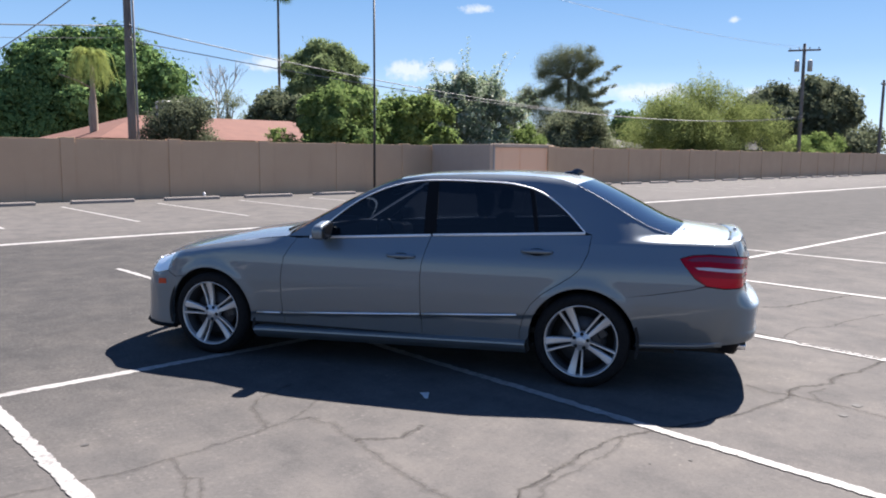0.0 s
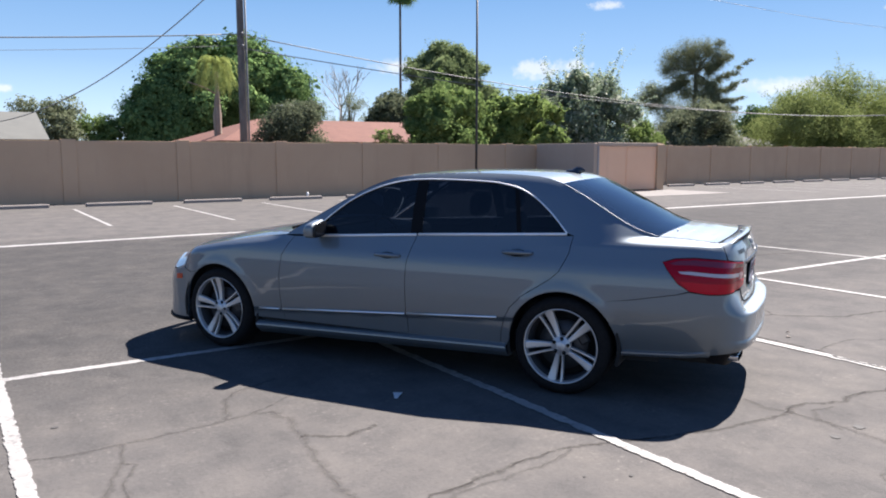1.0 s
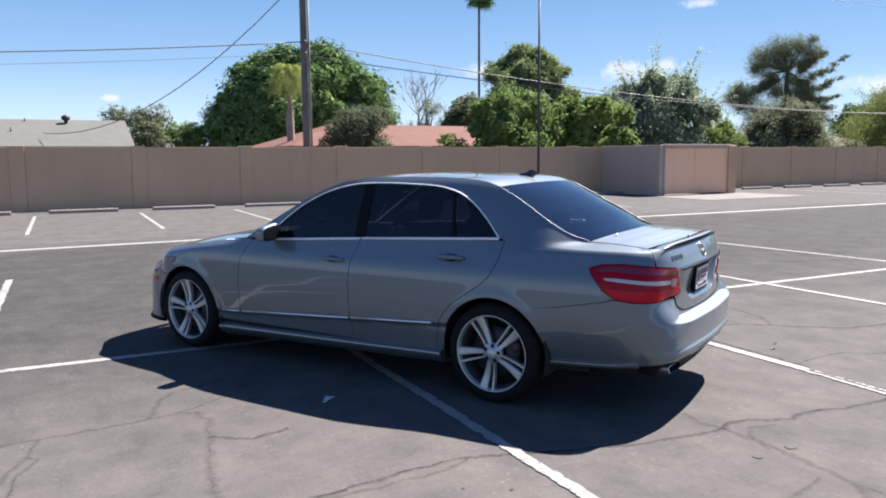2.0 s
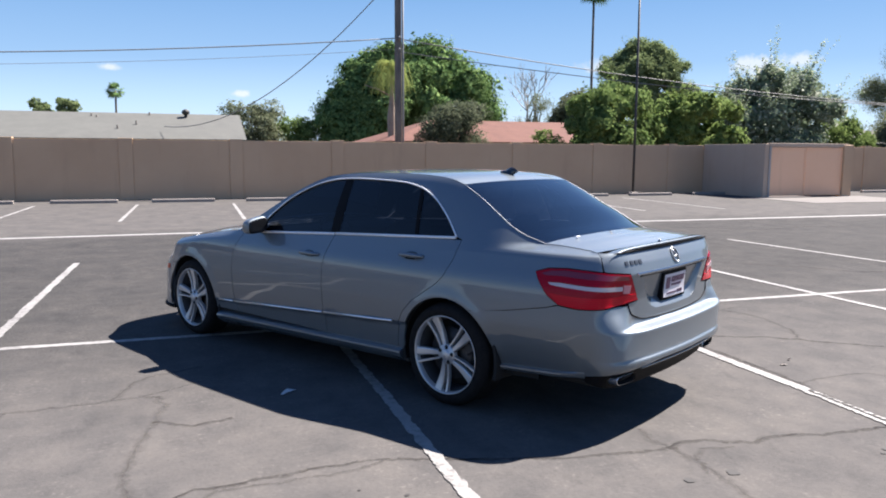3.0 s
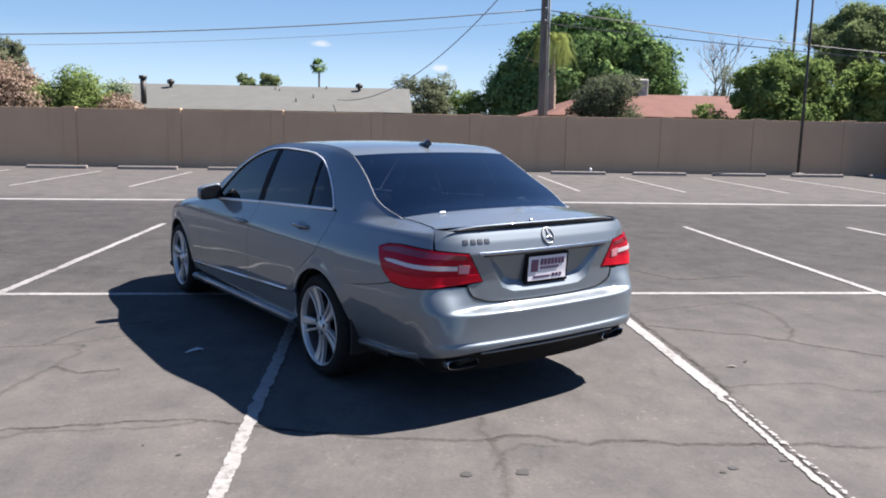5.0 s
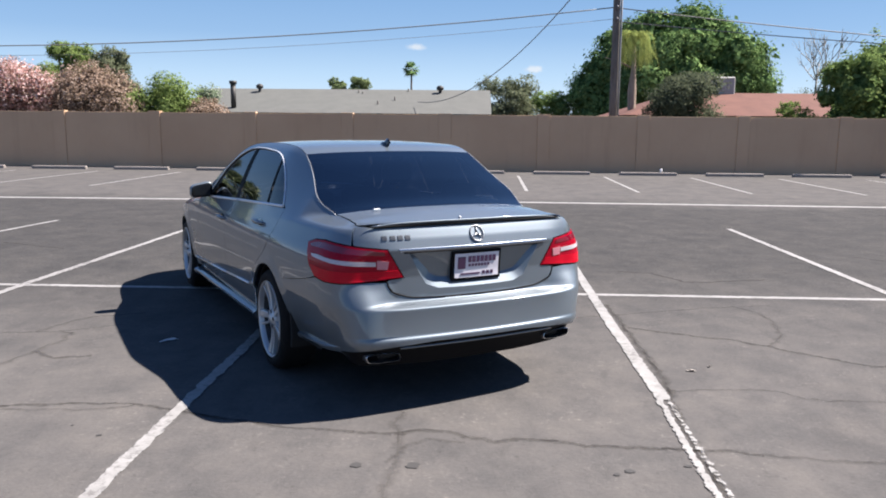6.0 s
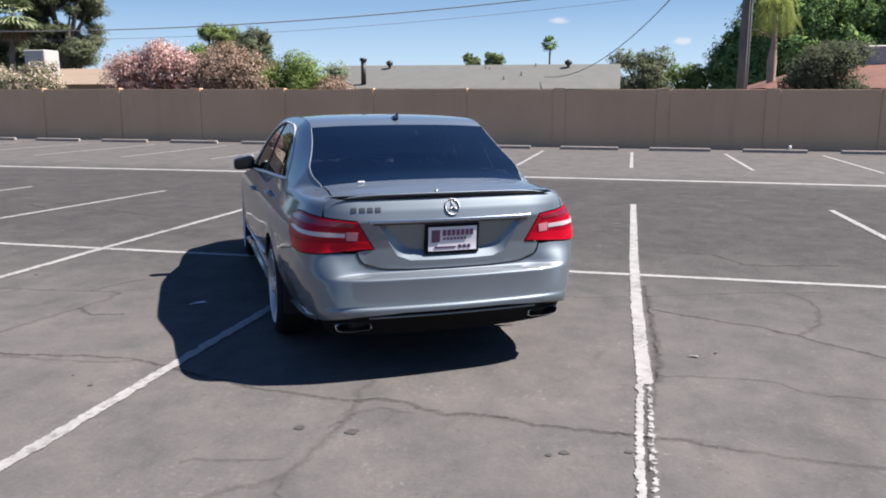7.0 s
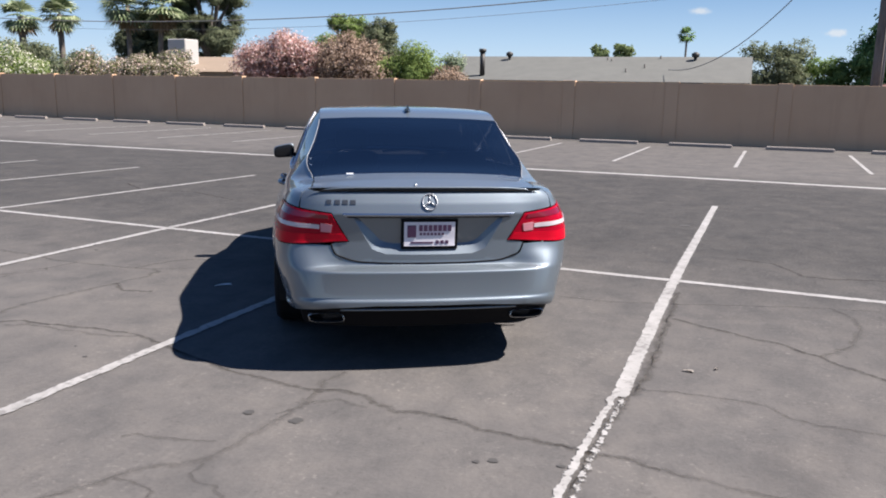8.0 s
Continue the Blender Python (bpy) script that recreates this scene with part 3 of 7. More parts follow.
def surf(u, z, inset=0.0):
    """The body's outer skin."""
    u, z = np.asarray(u, float), np.asarray(z, float)
    flip = np.where((u < U_TAIL) | (u > U_NOSE), -1.0, 1.0)
    u = np.where(u < U_TAIL, 2 * U_TAIL - u, np.where(u > U_NOSE, 2 * U_NOSE - u, u))
    e = 0.006
    x, y = np.interp(u, PLAN_U, PLAN_X), np.interp(u, PLAN_U, PLAN_Y)
    ua, ub = np.clip(u - e, U_TAIL, U_NOSE), np.clip(u + e, U_TAIL, U_NOSE)
    tx = np.interp(ub, PLAN_U, PLAN_X) - np.interp(ua, PLAN_U, PLAN_X)
    ty = np.interp(ub, PLAN_U, PLAN_Y) - np.interp(ua, PLAN_U, PLAN_Y)
    ln = np.hypot(tx, ty)
    nx, ny = -ty / ln, tx / ln
    side = np.interp(z, *SIDE_T)
    side = side + 0.018 * eased(0.0, 0.03, trim_z(u) - z) * eased(-0.3, 0.3, u) * eased(2.8, 2.4, u)
    for ax in AXLES:  # arches swell a little round the wheels
        r = np.hypot(u - ax, z - HUB_Z)
        side = side - 0.010 * np.exp(-((r - R_ARCH) / 0.05) ** 2) * (z > 0.2)
    hood = eased(2.15, 2.5, u) * 0.045 * np.clip((z - (rail_z(u) - 0.06)) / 0.06, 0, 1.2) ** 2
    d = side + hood
    d = d + eased(0.38, -0.52, u) * 0.18 * np.clip((z - 0.98) / 0.42, 0, 1)  # the cabin narrows towards the tail
    d = d + eased(-0.30, -0.62, u) * np.interp(z, *SHELF_T)  # and the deck turns in
    wr = eased(-0.94, -1.20, u)
    wl = eased(0.48, 0.72, y)  # under the lamps the bumper slopes out more gently
    d = d * (1 - wr) + (np.interp(z, *REAR_T) * (1 - wl) + np.interp(z, *UNDER_LAMP_T) * wl) * wr
    wn = eased(3.12, 3.5, u)
    wn = wn + (eased(3.02, 3.36, u) - wn) * eased(0.5, 0.4, z)
    d = d * (1 - wn) + np.interp(z, *NOSE_T) * wn
    d = d + 0.060 * eased(-0.15, -0.40, u) * eased(-1.12, -0.92, u) * np.clip((0.60 - z) / 0.3, 0, 1) ** 1.4  # the rear bumper tucks under
    d = d + inset
    return np.stack([x - nx * d, (y - ny * d) * flip, z], -1)


def normals_at(u, z, inset=None):
    e = 0.004
    deep = inset or (lambda q: 0.0)
    a = surf(u + e, z, deep(z)) - surf(u - e, z, deep(z))
    b = surf(u, z + e, deep(z + e)) - surf(u, z - e, deep(z - e))
    n = np.cross(b, a)
    n /= np.linalg.norm(n, axis=-1)[:, None] + 1e-12
    p = surf(u, z)
    out = np.stack([p[:, 0] - 1.3, p[:, 1], 0 * p[:, 0]], -1)
    n[(n * out).sum(-1) < 0] *= -1
    return n


def spaced(outline, step):
    out = []
    for a, b in zip(outline, outline[1:] + outline[:1]):
        n = max(1, int(round(math.dist(a, b) / step)))
        out += [(a[0] + (b[0] - a[0]) * k / n, a[1] + (b[1] - a[1]) * k / n) for k in range(n)]
    return out


def inside(poly, q):
    """Even-odd test for many points at once."""
    p, r = np.array(poly), np.zeros(len(q), bool)
    for (x0, y0), (x1, y1) in zip(p, np.roll(p, -1, 0)):
        hit = ((y0 > q[:, 1]) != (y1 > q[:, 1])) & (q[:, 0] < (x1 - x0) * (q[:, 1] - y0) / (y1 - y0 + 1e-15) + x0)
        r ^= hit
    return r


from mathutils.geometry import delaunay_2d_cdt


def shrunk(poly, gap):
    area = sum(a[0] * b[1] - b[0] * a[1] for a, b in zip(poly, poly[1:] + poly[:1]))
    s = 1 if area > 0 else -1
    out = []
    for i, p in enumerate(poly):
        a, b = Vector(poly[i - 1]), Vector(poly[(i + 1) % len(poly)])
        q = Vector(p)
        d = ((q - a).normalized() + (b - q).normalized())
        d = d.normalized() if d.length > 1e-6 else Vector((1, 0))
        out.append((p[0] - s * d.y * gap, p[1] + s * d.x * gap))
    return out


def mesh_from(name, verts, faces, material, parent, normals=None, label=""):
    me = bpy.data.meshes.new(name)
    me.from_pydata([tuple(v) for v in verts], [], faces)
    me.polygons.foreach_set("use_smooth", [True] * len(me.polygons))
    for m in material if isinstance(material, (list, tuple)) else [material]:
        me.materials.append(m)
    me.update()
    if normals is not None:
        me.normals_split_custom_set_from_vertices([tuple(n) for n in normals])
    ob = new(name, me)
    ob.parent = parent
    if label:
        tagged(ob, label)
    return ob


def panel(name, outline, material, parent, side=1, step=0.026, gap=0.0022, depth=0.016, inset=0.0, label="", rows=()):
    """A curved sheet of the body: an outline in u and z, meshed, laid on the skin, its rim folded in."""
    edge = shrunk(spaced(outline, step), gap)
    lo, hi = np.min(edge, 0), np.max(edge, 0)
    h = step * 0.87
    pts = [(x + (step / 2 if j % 2 else 0), z) for j, z in enumerate(np.arange(lo[1], hi[1], h)) for x in np.arange(lo[0], hi[0], step)]
    pts = np.array(pts)
    pts = pts[inside(shrunk(edge, step * 0.45), pts) & inside(edge, pts)] if len(pts) else pts
    if rows:  # finer rows across a tight crease
        more = np.array([(x, z) for z in rows for x in np.arange(lo[0], -0.2, step)])
        more = more[inside(shrunk(edge, 0.003), more)]
        pts = pts[(pts[:, 0] > -0.22) | (pts[:, 1] < rows[0] - 0.008) | (pts[:, 1] > rows[-1] + 0.008)]
        pts = np.concatenate([pts, more])
    n = len(edge)
    cloud = [Vector(p) for p in edge] + [Vector(p) for p in pts]
    vs, _, fs, *_ = delaunay_2d_cdt(cloud, [(i, (i + 1) % n) for i in range(n)], [], 1, 1e-6)
    uv = np.array([(v[0], v[1]) for v in vs])
    pos, nor = surf(uv[:, 0], uv[:, 1], inset(uv[:, 1]) if callable(inset) else inset), normals_at(uv[:, 0], uv[:, 1], inset if callable(inset) else None)
    verts, norms, faces = list(pos), list(nor), []
    seen_edges = {}
    for f in fs:
        a, b, c = (pos[i] for i in f)
        f = list(f) if np.dot(np.cross(b - a, c - a), nor[f[0]]) > 0 else list(f)[::-1]
        faces.append(f)
        for i in range(3):
            k = (f[i], f[(i + 1) % 3])
            seen_edges[k] = True
    if depth:
        for (i, j) in [k for k in seen_edges if (k[1], k[0]) not in seen_edges]:
            b = len(verts)
            fold = np.cross(pos[j] - pos[i], nor[i])
            fold /= np.linalg.norm(fold) + 1e-9
            verts += [pos[i], pos[j], pos[j] - nor[j] * depth, pos[i] - nor[i] * depth]
            norms += [fold] * 4
            faces.append([b + 1, b, b + 3, b + 2])
    verts, norms = np.array(verts), np.array(norms)
    if side < 0:
        verts, norms = verts * (1, -1, 1), norms * (1, -1, 1)
        faces = [f[::-1] for f in faces]
    return mesh_from(name, verts, faces, material, parent, norms, label)


def bridge(name, rail, material, parent, bulge_x, bulge_z, width=1.0, n=28, label="", drop=0.0):
    """A sheet from a left rail of (u, z) across to its mirror, bulged in the middle."""
    r = curve_through(rail, 10)
    p = surf(r[:, 0], r[:, 1])
    t = np.linspace(0, 1, len(p))[:, None]
    s = np.linspace(1, -1, n)[None, :] * width
    bx, bz = (np.interp(t, np.linspace(0, 1, len(v)), v) for v in (bulge_x, bulge_z))
    g = (1 - s * s)
    X = p[:, :1] + bx * g
    Y = p[:, 1:2] * s
    Z = p[:, 2:] + bz * (g + 0.35 * s * s * g) - drop
    grid = np.stack([X, Y, Z], -1)
    du, dv = np.gradient(grid, axis=0), np.gradient(grid, axis=1)
    nor = np.cross(du, dv)
    nor /= np.linalg.norm(nor, axis=-1)[..., None]
    if nor[..., 2].mean() < 0:
        nor = -nor
    m = grid.shape[0]
    faces = []
    for i in range(m - 1):
        for j in range(n - 1):
            f = [i * n + j, i * n + j + 1, (i + 1) * n + j + 1, (i + 1) * n + j]
            a, b, c = grid.reshape(-1, 3)[f[0]], grid.reshape(-1, 3)[f[1]], grid.reshape(-1, 3)[f[2]]
            faces.append(f if np.dot(np.cross(b - a, c - a), nor.reshape(-1, 3)[f[0]]) > 0 else f[::-1])
    return mesh_from(name, grid.reshape(-1, 3), faces, material, parent, nor.reshape(-1, 3), label)


def trim(name, line, radius, material, parent, side=1, out=0.003, label="", squash=1.0):
    """A thin moulding along (u, z) points of the skin."""
    r = np.array(line)
    p = surf(r[:, 0], r[:, 1], -out) * (1, side, 1)
    bm = bmesh.new()
    add_tube(bm, p, radius, 6)
    return part(name, bm, material, parent, label)


def arch(ax, a0, a1, n=18):
    return [(AXLES[ax] + R_ARCH * math.cos(radians(a0 + (a1 - a0) * k / n)), HUB_Z + R_ARCH * math.sin(radians(a0 + (a1 - a0) * k / n))) for k in range(n + 1)]


RAIL_HOOD = [(3.46, 0.735), (3.3, 0.775), (3.117, 0.818), (2.8, 0.875), (2.5, 0.92), (2.22, 0.955)]
RAIL_A = [(2.22, 0.955), (2.08, 1.04), (1.90, 1.145), (1.70, 1.257), (1.52, 1.345), (1.38, 1.395)]
RAIL_ROOF = [(1.38, 1.395), (1.2, 1.420), (0.9, 1.435), (0.6, 1.437), (0.35, 1.428), (0.20, 1.411), (0.085, 1.378)]
RAIL_C = [(0.085, 1.378), (-0.06, 1.305), (-0.25, 1.200), (-0.43, 1.105), (-0.58, 1.052)]
RAIL_DECK = [(-0.58, 1.052), (-0.75, 1.044), (-0.9, 1.036), (-1.06, 1.030)]
DLO_TOP = [(0.0, 1.058), (0.09, 1.150), (0.17, 1.222), (0.26, 1.288), (0.36, 1.336), (0.47, 1.364), (0.62, 1.382), (0.98, 1.392), (1.22, 1.384), (1.40, 1.352), (1.55, 1.300), (1.70, 1.222), (1.83, 1.125), (1.94, 1.030), (2.03, 0.962)]
BELT = [(2.03, 0.955), (1.6, 0.976), (1.1, 1.004), (0.55, 1.030), (0.0, 1.053)]
DOOR_REAR_EDGE = [(-0.045, 1.045), (-0.03, 0.93), (0.02, 0.82), (0.08, 0.765), (0.17, 0.705), (0.27, 0.640), (0.35, 0.560), (0.40, 0.47), (0.425, 0.37), (0.43, 0.285)]
LAMP = [(-0.625, 0.915), (-0.70, 0.938), (-0.82, 0.946), (-0.98, 0.938), (-1.10, 0.926), (-1.285, 0.908), (-1.333, 0.83), (-1.382, 0.750), (-1.20, 0.738), (-1.05, 0.730), (-0.90, 0.730), (-0.79, 0.745), (-0.72, 0.79), (-0.655, 0.87)]
BUMPER_TOP = [(-0.245, 0.640), (-0.45, 0.672), (-0.72, 0.722), (-0.79, 0.741)]


def build_body(car):
    roof_line = [tuple(p) for rail in (RAIL_A, RAIL_ROOF, RAIL_C, RAIL_DECK) for p in curve_through(rail, 6)[:-1]] + [RAIL_DECK[-1]]
    seam_f = [(2.135, 0.948), (2.185, 0.87), (2.225, 0.80), (2.250, 0.65), (2.250, 0.48), (2.243, 0.381), (2.243, 0.285)]
    seam_m = [(1.085, 1.002), (1.115, 0.90), (1.138, 0.80), (1.145, 0.70), (1.143, 0.55), (1.140, 0.285)]
    for side in (1, -1):
        # one pressing: pillars, roof rail and rear quarter
        frame_line = roof_line + [(-1.06, 0.990), (-1.06, 0.931)] + LAMP[3::-1] + LAMP[:-4:-1] + BUMPER_TOP[::-1][1:] + arch(0, 121, 1)
        frame_line += [(0.385, 0.285)] + DOOR_REAR_EDGE[::-1] + DLO_TOP
        panel("side_frame", frame_line, PAINT, car, side, 0.024, rows=(1.002, 1.008, 1.012, 1.016, 1.020, 1.024, 1.028, 1.034, 1.040, 1.046))
        panel("front_fender", RAIL_HOOD[1:] + seam_f + [(2.535, 0.285)] + arch(1, 173, 52) + [(3.20, 0.60), (3.29, 0.635), (3.275, 0.70)], PAINT, car, side)
        door = panel("front_door", seam_f + seam_m[::-1] + [(1.6, 0.974), (2.02, 0.953)], PAINT, car, side)
        panel("door_glass", [(1.90, 0.966), (1.6, 0.982), (1.145, 1.006), (1.155, 1.15), (1.165, 1.378)] + DLO_TOP[8:13] + [(1.90, 1.06)], GLASS_SIDE, door, side, gap=0, depth=0, inset=0.008)
        panel("mirror_sail", [(2.03, 0.960), (1.90, 0.966), (1.90, 1.06), (1.94, 1.022)], BLACK_TRIM, door, side, gap=0, depth=0, inset=0.004)
        panel("pillar_cover", [(1.145, 1.006), (1.055, 1.010), (1.065, 1.20), (1.085, 1.383), (1.165, 1.381), (1.155, 1.15)], BLACK_TRIM, door, side, gap=0, depth=0, inset=0.005)
        trim("belt_trim", BELT[:2] + [(1.35, 0.990), (1.09, 1.004)], 0.0095, BRIGHT, door, side, label="bright belt strip")
        trim("rocker_trim", [(2.236, trim_z(2.236)), (1.7, trim_z(1.7)), (1.15, trim_z(1.15))], 0.0075, CHROME, door, side, label="chrome strip", out=0.006)
        add_handle(door, side, 1.295, 0.852)
        rear = panel("rear_door", seam_m + DOOR_REAR_EDGE[::-1] + [(0.55, 1.028)], PAINT, car, side)
        panel("door_glass", [(1.055, 1.010), (0.55, 1.036), (0.345, 1.046), (0.375, 1.2), (0.41, 1.345)] + DLO_TOP[5:8] + [(1.085, 1.383), (1.065, 1.20)], GLASS_PRIVACY, rear, side, gap=0, depth=0, inset=0.008)
        panel("quarter_glass", [(0.315, 1.046), (0.02, 1.062)] + DLO_TOP[1:4] + [(0.375, 1.332), (0.345, 1.2)], GLASS_PRIVACY, rear, side, gap=0, depth=0, inset=0.008)
        panel("glass_divider", [(0.345, 1.045), (0.315, 1.046), (0.345, 1.2), (0.375, 1.332), (0.41, 1.345), (0.375, 1.2)], BLACK_TRIM, rear, side, gap=0, depth=0, inset=0.004)
        trim("belt_trim", [(1.075, 1.006), (0.55, 1.030), (0.0, 1.054)], 0.0095, BRIGHT, rear, side, label="bright belt strip")
        trim("rocker_trim", [(1.132, trim_z(1.132)), (0.8, trim_z(0.8)), (0.445, trim_z(0.445))], 0.0075, CHROME, rear, side, label="chrome strip", out=0.006)
        add_handle(rear, side, 0.318, 0.922)
        trim("window_trim", curve_through(DLO_TOP, 4), 0.0052, BRIGHT, car, side, label="bright window surround")
        trim("rocker_trim", [(2.46, trim_z(2.46) + 0.003), (2.262, trim_z(2.262))], 0.0065, CHROME, car, side, label="chrome strip", out=0.006)
        trim("glass_edge_trim", curve_through([(u - 0.004, z - 0.004) for u, z in RAIL_C], 5), 0.0030, SATIN, car, side, 0.0, label="grey moulding beside the rear window")
        add_skirt(car, side)
        add_lamp(car, side)
        panel("headlamp", [(3.283, 0.772), (3.46, 0.735), (3.68, 0.700), (3.68, 0.610), (3.45, 0.605), (3.30, 0.64), (3.285, 0.70)], HEADLAMP, car, side, label="clear headlamp")
        panel("side_marker", [(3.315, 0.572), (3.405, 0.565), (3.40, 0.525), (3.31, 0.532)], AMBER, car, side, step=0.02, gap=0, depth=0.008, inset=-0.004, label="amber-red side marker")
        add_mirror(car, side)
        for ax in (0, 1):  # wheel housings
            bm = bmesh.new()
            x0 = AXLES[ax]
            rows = []
            for y, r in ((0.50, 0.385), (0.885 if ax else 0.88, 0.385), (0.885 if ax else 0.88, R_ARCH + 0.002)):
                rows.append([bm.verts.new((x0 + r * math.cos(a), side * y, HUB_Z + r * math.sin(a))) for a in np.linspace(radians(-15), radians(195), 28)])
            for a, b in zip(rows, rows[1:]):
                for k in range(27):
                    bm.faces.new((a[k], a[k + 1], b[k + 1], b[k]))
            bm.faces.new(rows[0])
            part("wheel_housing", bm, DARK_VOID, car)
        # dark inner shell behind the seams
        us, zs = np.linspace(-0.62, 3.2, 150), np.linspace(0.26, 0.93, 26)
        uu, zz = np.meshgrid(us, zs, indexing="ij")
        zz = np.minimum(zz, np.interp(uu, [-0.6, 0, 2.0, 3.2], [0.94, 0.97, 0.90, 0.72]))
        g = surf(uu.ravel(), zz.ravel(), 0.019) * (1, side, 1)
        ok = np.ones(len(g), bool)
        for ax in AXLES:
            ok &= np.hypot(uu.ravel() - ax, zz.ravel() - HUB_Z) > R_ARCH + 0.01
        fs = [[i * 26 + j, i * 26 + j + 1, (i + 1) * 26 + j + 1, (i + 1) * 26 + j] for i in range(149) for j in range(25)]
        mesh_from("inner_shell", g, [f for f in fs if ok[f].all()], DARK_VOID, car)
    bridge("hood", RAIL_HOOD, PAINT, car, [0.17, 0.10, 0.08], [0.035, 0.05, 0.06], 0.988)
    bridge("windshield", RAIL_A, GLASS_CLEAR, car, [0.13, 0.10, 0.07], [0.045, 0.034, 0.020], 0.985)
    bridge("roof", RAIL_ROOF, PAINT, car, [0.07, 0.0, -0.055], [0.020, 0.019, 0.018], 1.0)
    bridge("headliner", RAIL_ROOF, CABIN_LIGHT, car, [0.07, 0.0, -0.055], [0.020, 0.019, 0.018], 0.96, drop=0.035)
    bridge("rear_window", RAIL_C, GLASS_REAR, car, [-0.055, -0.09, -0.085], [0.018, 0.030, 0.036], 0.995)
    lid = bridge("trunk_lid", RAIL_DECK, PAINT, car, [-0.085, -0.058, -0.046], [0.036, 0.022, 0.012], 0.996)
    add_tail(car, lid)
    # front end: bumper and a plain dark grille
    left = arch(1, 52, -6)[::-1]
    uF = U_NOSE
    bump = [(3.24, 0.20), (3.225, 0.285)] + left + [(3.20, 0.60), (3.30, 0.635), (3.45, 0.60), (3.68, 0.605)]
    outline = bump + [(2 * uF - u, z) for u, z in bump[::-1]]
    panel("front_bumper", outline, PAINT, car, 1, 0.035)
    lip = [(3.21 + k * (uF - 3.21) / 14, 0.196) for k in range(29)]
    trim("front_lip", lip, 0.016, BLACK_TRIM, car, out=0.004, label="black plastic lip under the bumper")
    grille = [(3.69, 0.612), (3.69, 0.70)]
    panel("grille", grille + [(2 * uF - u, z) for u, z in grille[::-1]], BLACK_TRIM, car, 1, 0.04, inset=0.01)
    for z in (0.635, 0.665, 0.69):
        trim("grille_bar", [(3.72 + k * (uF - 3.72) / 6, z) for k in range(13)], 0.006, CHROME, car)
    # underside, cowl and wipers
    part("underbody", box_mesh((-0.42, -0.70, 0.235), (3.35, 0.70, 0.32), 0.03), DARK_VOID, car)
    part("boot_floor", box_mesh((-0.97, -0.72, 0.265), (-0.38, 0.72, 0.40), 0.03), DARK_VOID, car)
    part("bumper_core", box_mesh((-1.065, -0.62, 0.29), (-0.90, 0.62, 0.50), 0.03), DARK_VOID, car)
    part("front_tray", box_mesh((3.20, -0.80, 0.18), (3.46, 0.80, 0.42), 0.03), DARK_VOID, car)
    part("wheel_well_liner", box_mesh((3.20, -0.85, 0.18), (3.35, 0.85, 0.36), 0.03), DARK_VOID, car)
    part("engine_bay", box_mesh((2.35, -0.74, 0.30), (3.42, 0.74, 0.66), 0.02), DARK_VOID, car)
    part("cowl", box_mesh((2.18, -0.70, 0.90), (2.34, 0.70, 0.955), 0.015), BLACK_TRIM, car)
    for y0, y1 in ((0.66, 0.05), (0.02, -0.55)):
        bm = bmesh.new()
        add_tube(bm, [(2.30, y0, 0.985), (2.33, (y0 + y1) / 2, 1.005), (2.30, y1, 1.0)], [0.012, 0.010, 0.008], 6)
        part("wiper", bm, BLACK_TRIM, car)


def add_handle(door, side, x, z):
    """A pull handle over a shallow cup."""
    cup = [(x + 0.062 * math.cos(a), z + 0.024 * math.sin(a)) for a in np.linspace(0, math.tau, 20, endpoint=False)]
    panel("handle_cup", cup, BLACK_GLOSS, door, side, 0.02, 0, 0, -0.0015)
    ts = np.linspace(-1, 1, 11)
    p = surf(x + 0.107 * ts, z + 0.004 * (1 - ts ** 2), 0.004) * (1, side, 1)
    p[:, 1] += side * 0.032 * (1 - ts ** 4)
    bm = bmesh.new()
    add_tube(bm, p, [0.010 + 0.007 * (1 - t * t) for t in ts], 8)
    part("handle", bm, PAINT, door, smooth=True)


def add_skirt(car, side):
    """The sill moulding between the wheels."""
    bm = bmesh.new()
    rows = []
    for u in np.linspace(0.385, 2.49, 30):
        zs = 0.274 - 0.021 * (u - 0.4)
        y = float(surf(u, 0.34)[1])
        rows.append([bm.verts.new((u, side * (y + dy), zs + dz)) for dy, dz in ((-0.03, 0.030), (0.006, 0.022), (0.026, 0.008), (0.028, -0.004), (0.010, -0.034), (-0.05, -0.075), (-0.12, -0.08))])
    for a, b in zip(rows, rows[1:]):
        for j in range(6):
            bm.faces.new((a[j], a[j + 1], b[j + 1], b[j]) if side < 0 else (a[j + 1], a[j], b[j], b[j + 1]))
    bm.faces.new(rows[0])
    bm.faces.new(rows[-1][::-1])
    bmesh.ops.recalc_face_normals(bm, faces=bm.faces[:])
    part("sill_skirt", bm, PAINT, car)


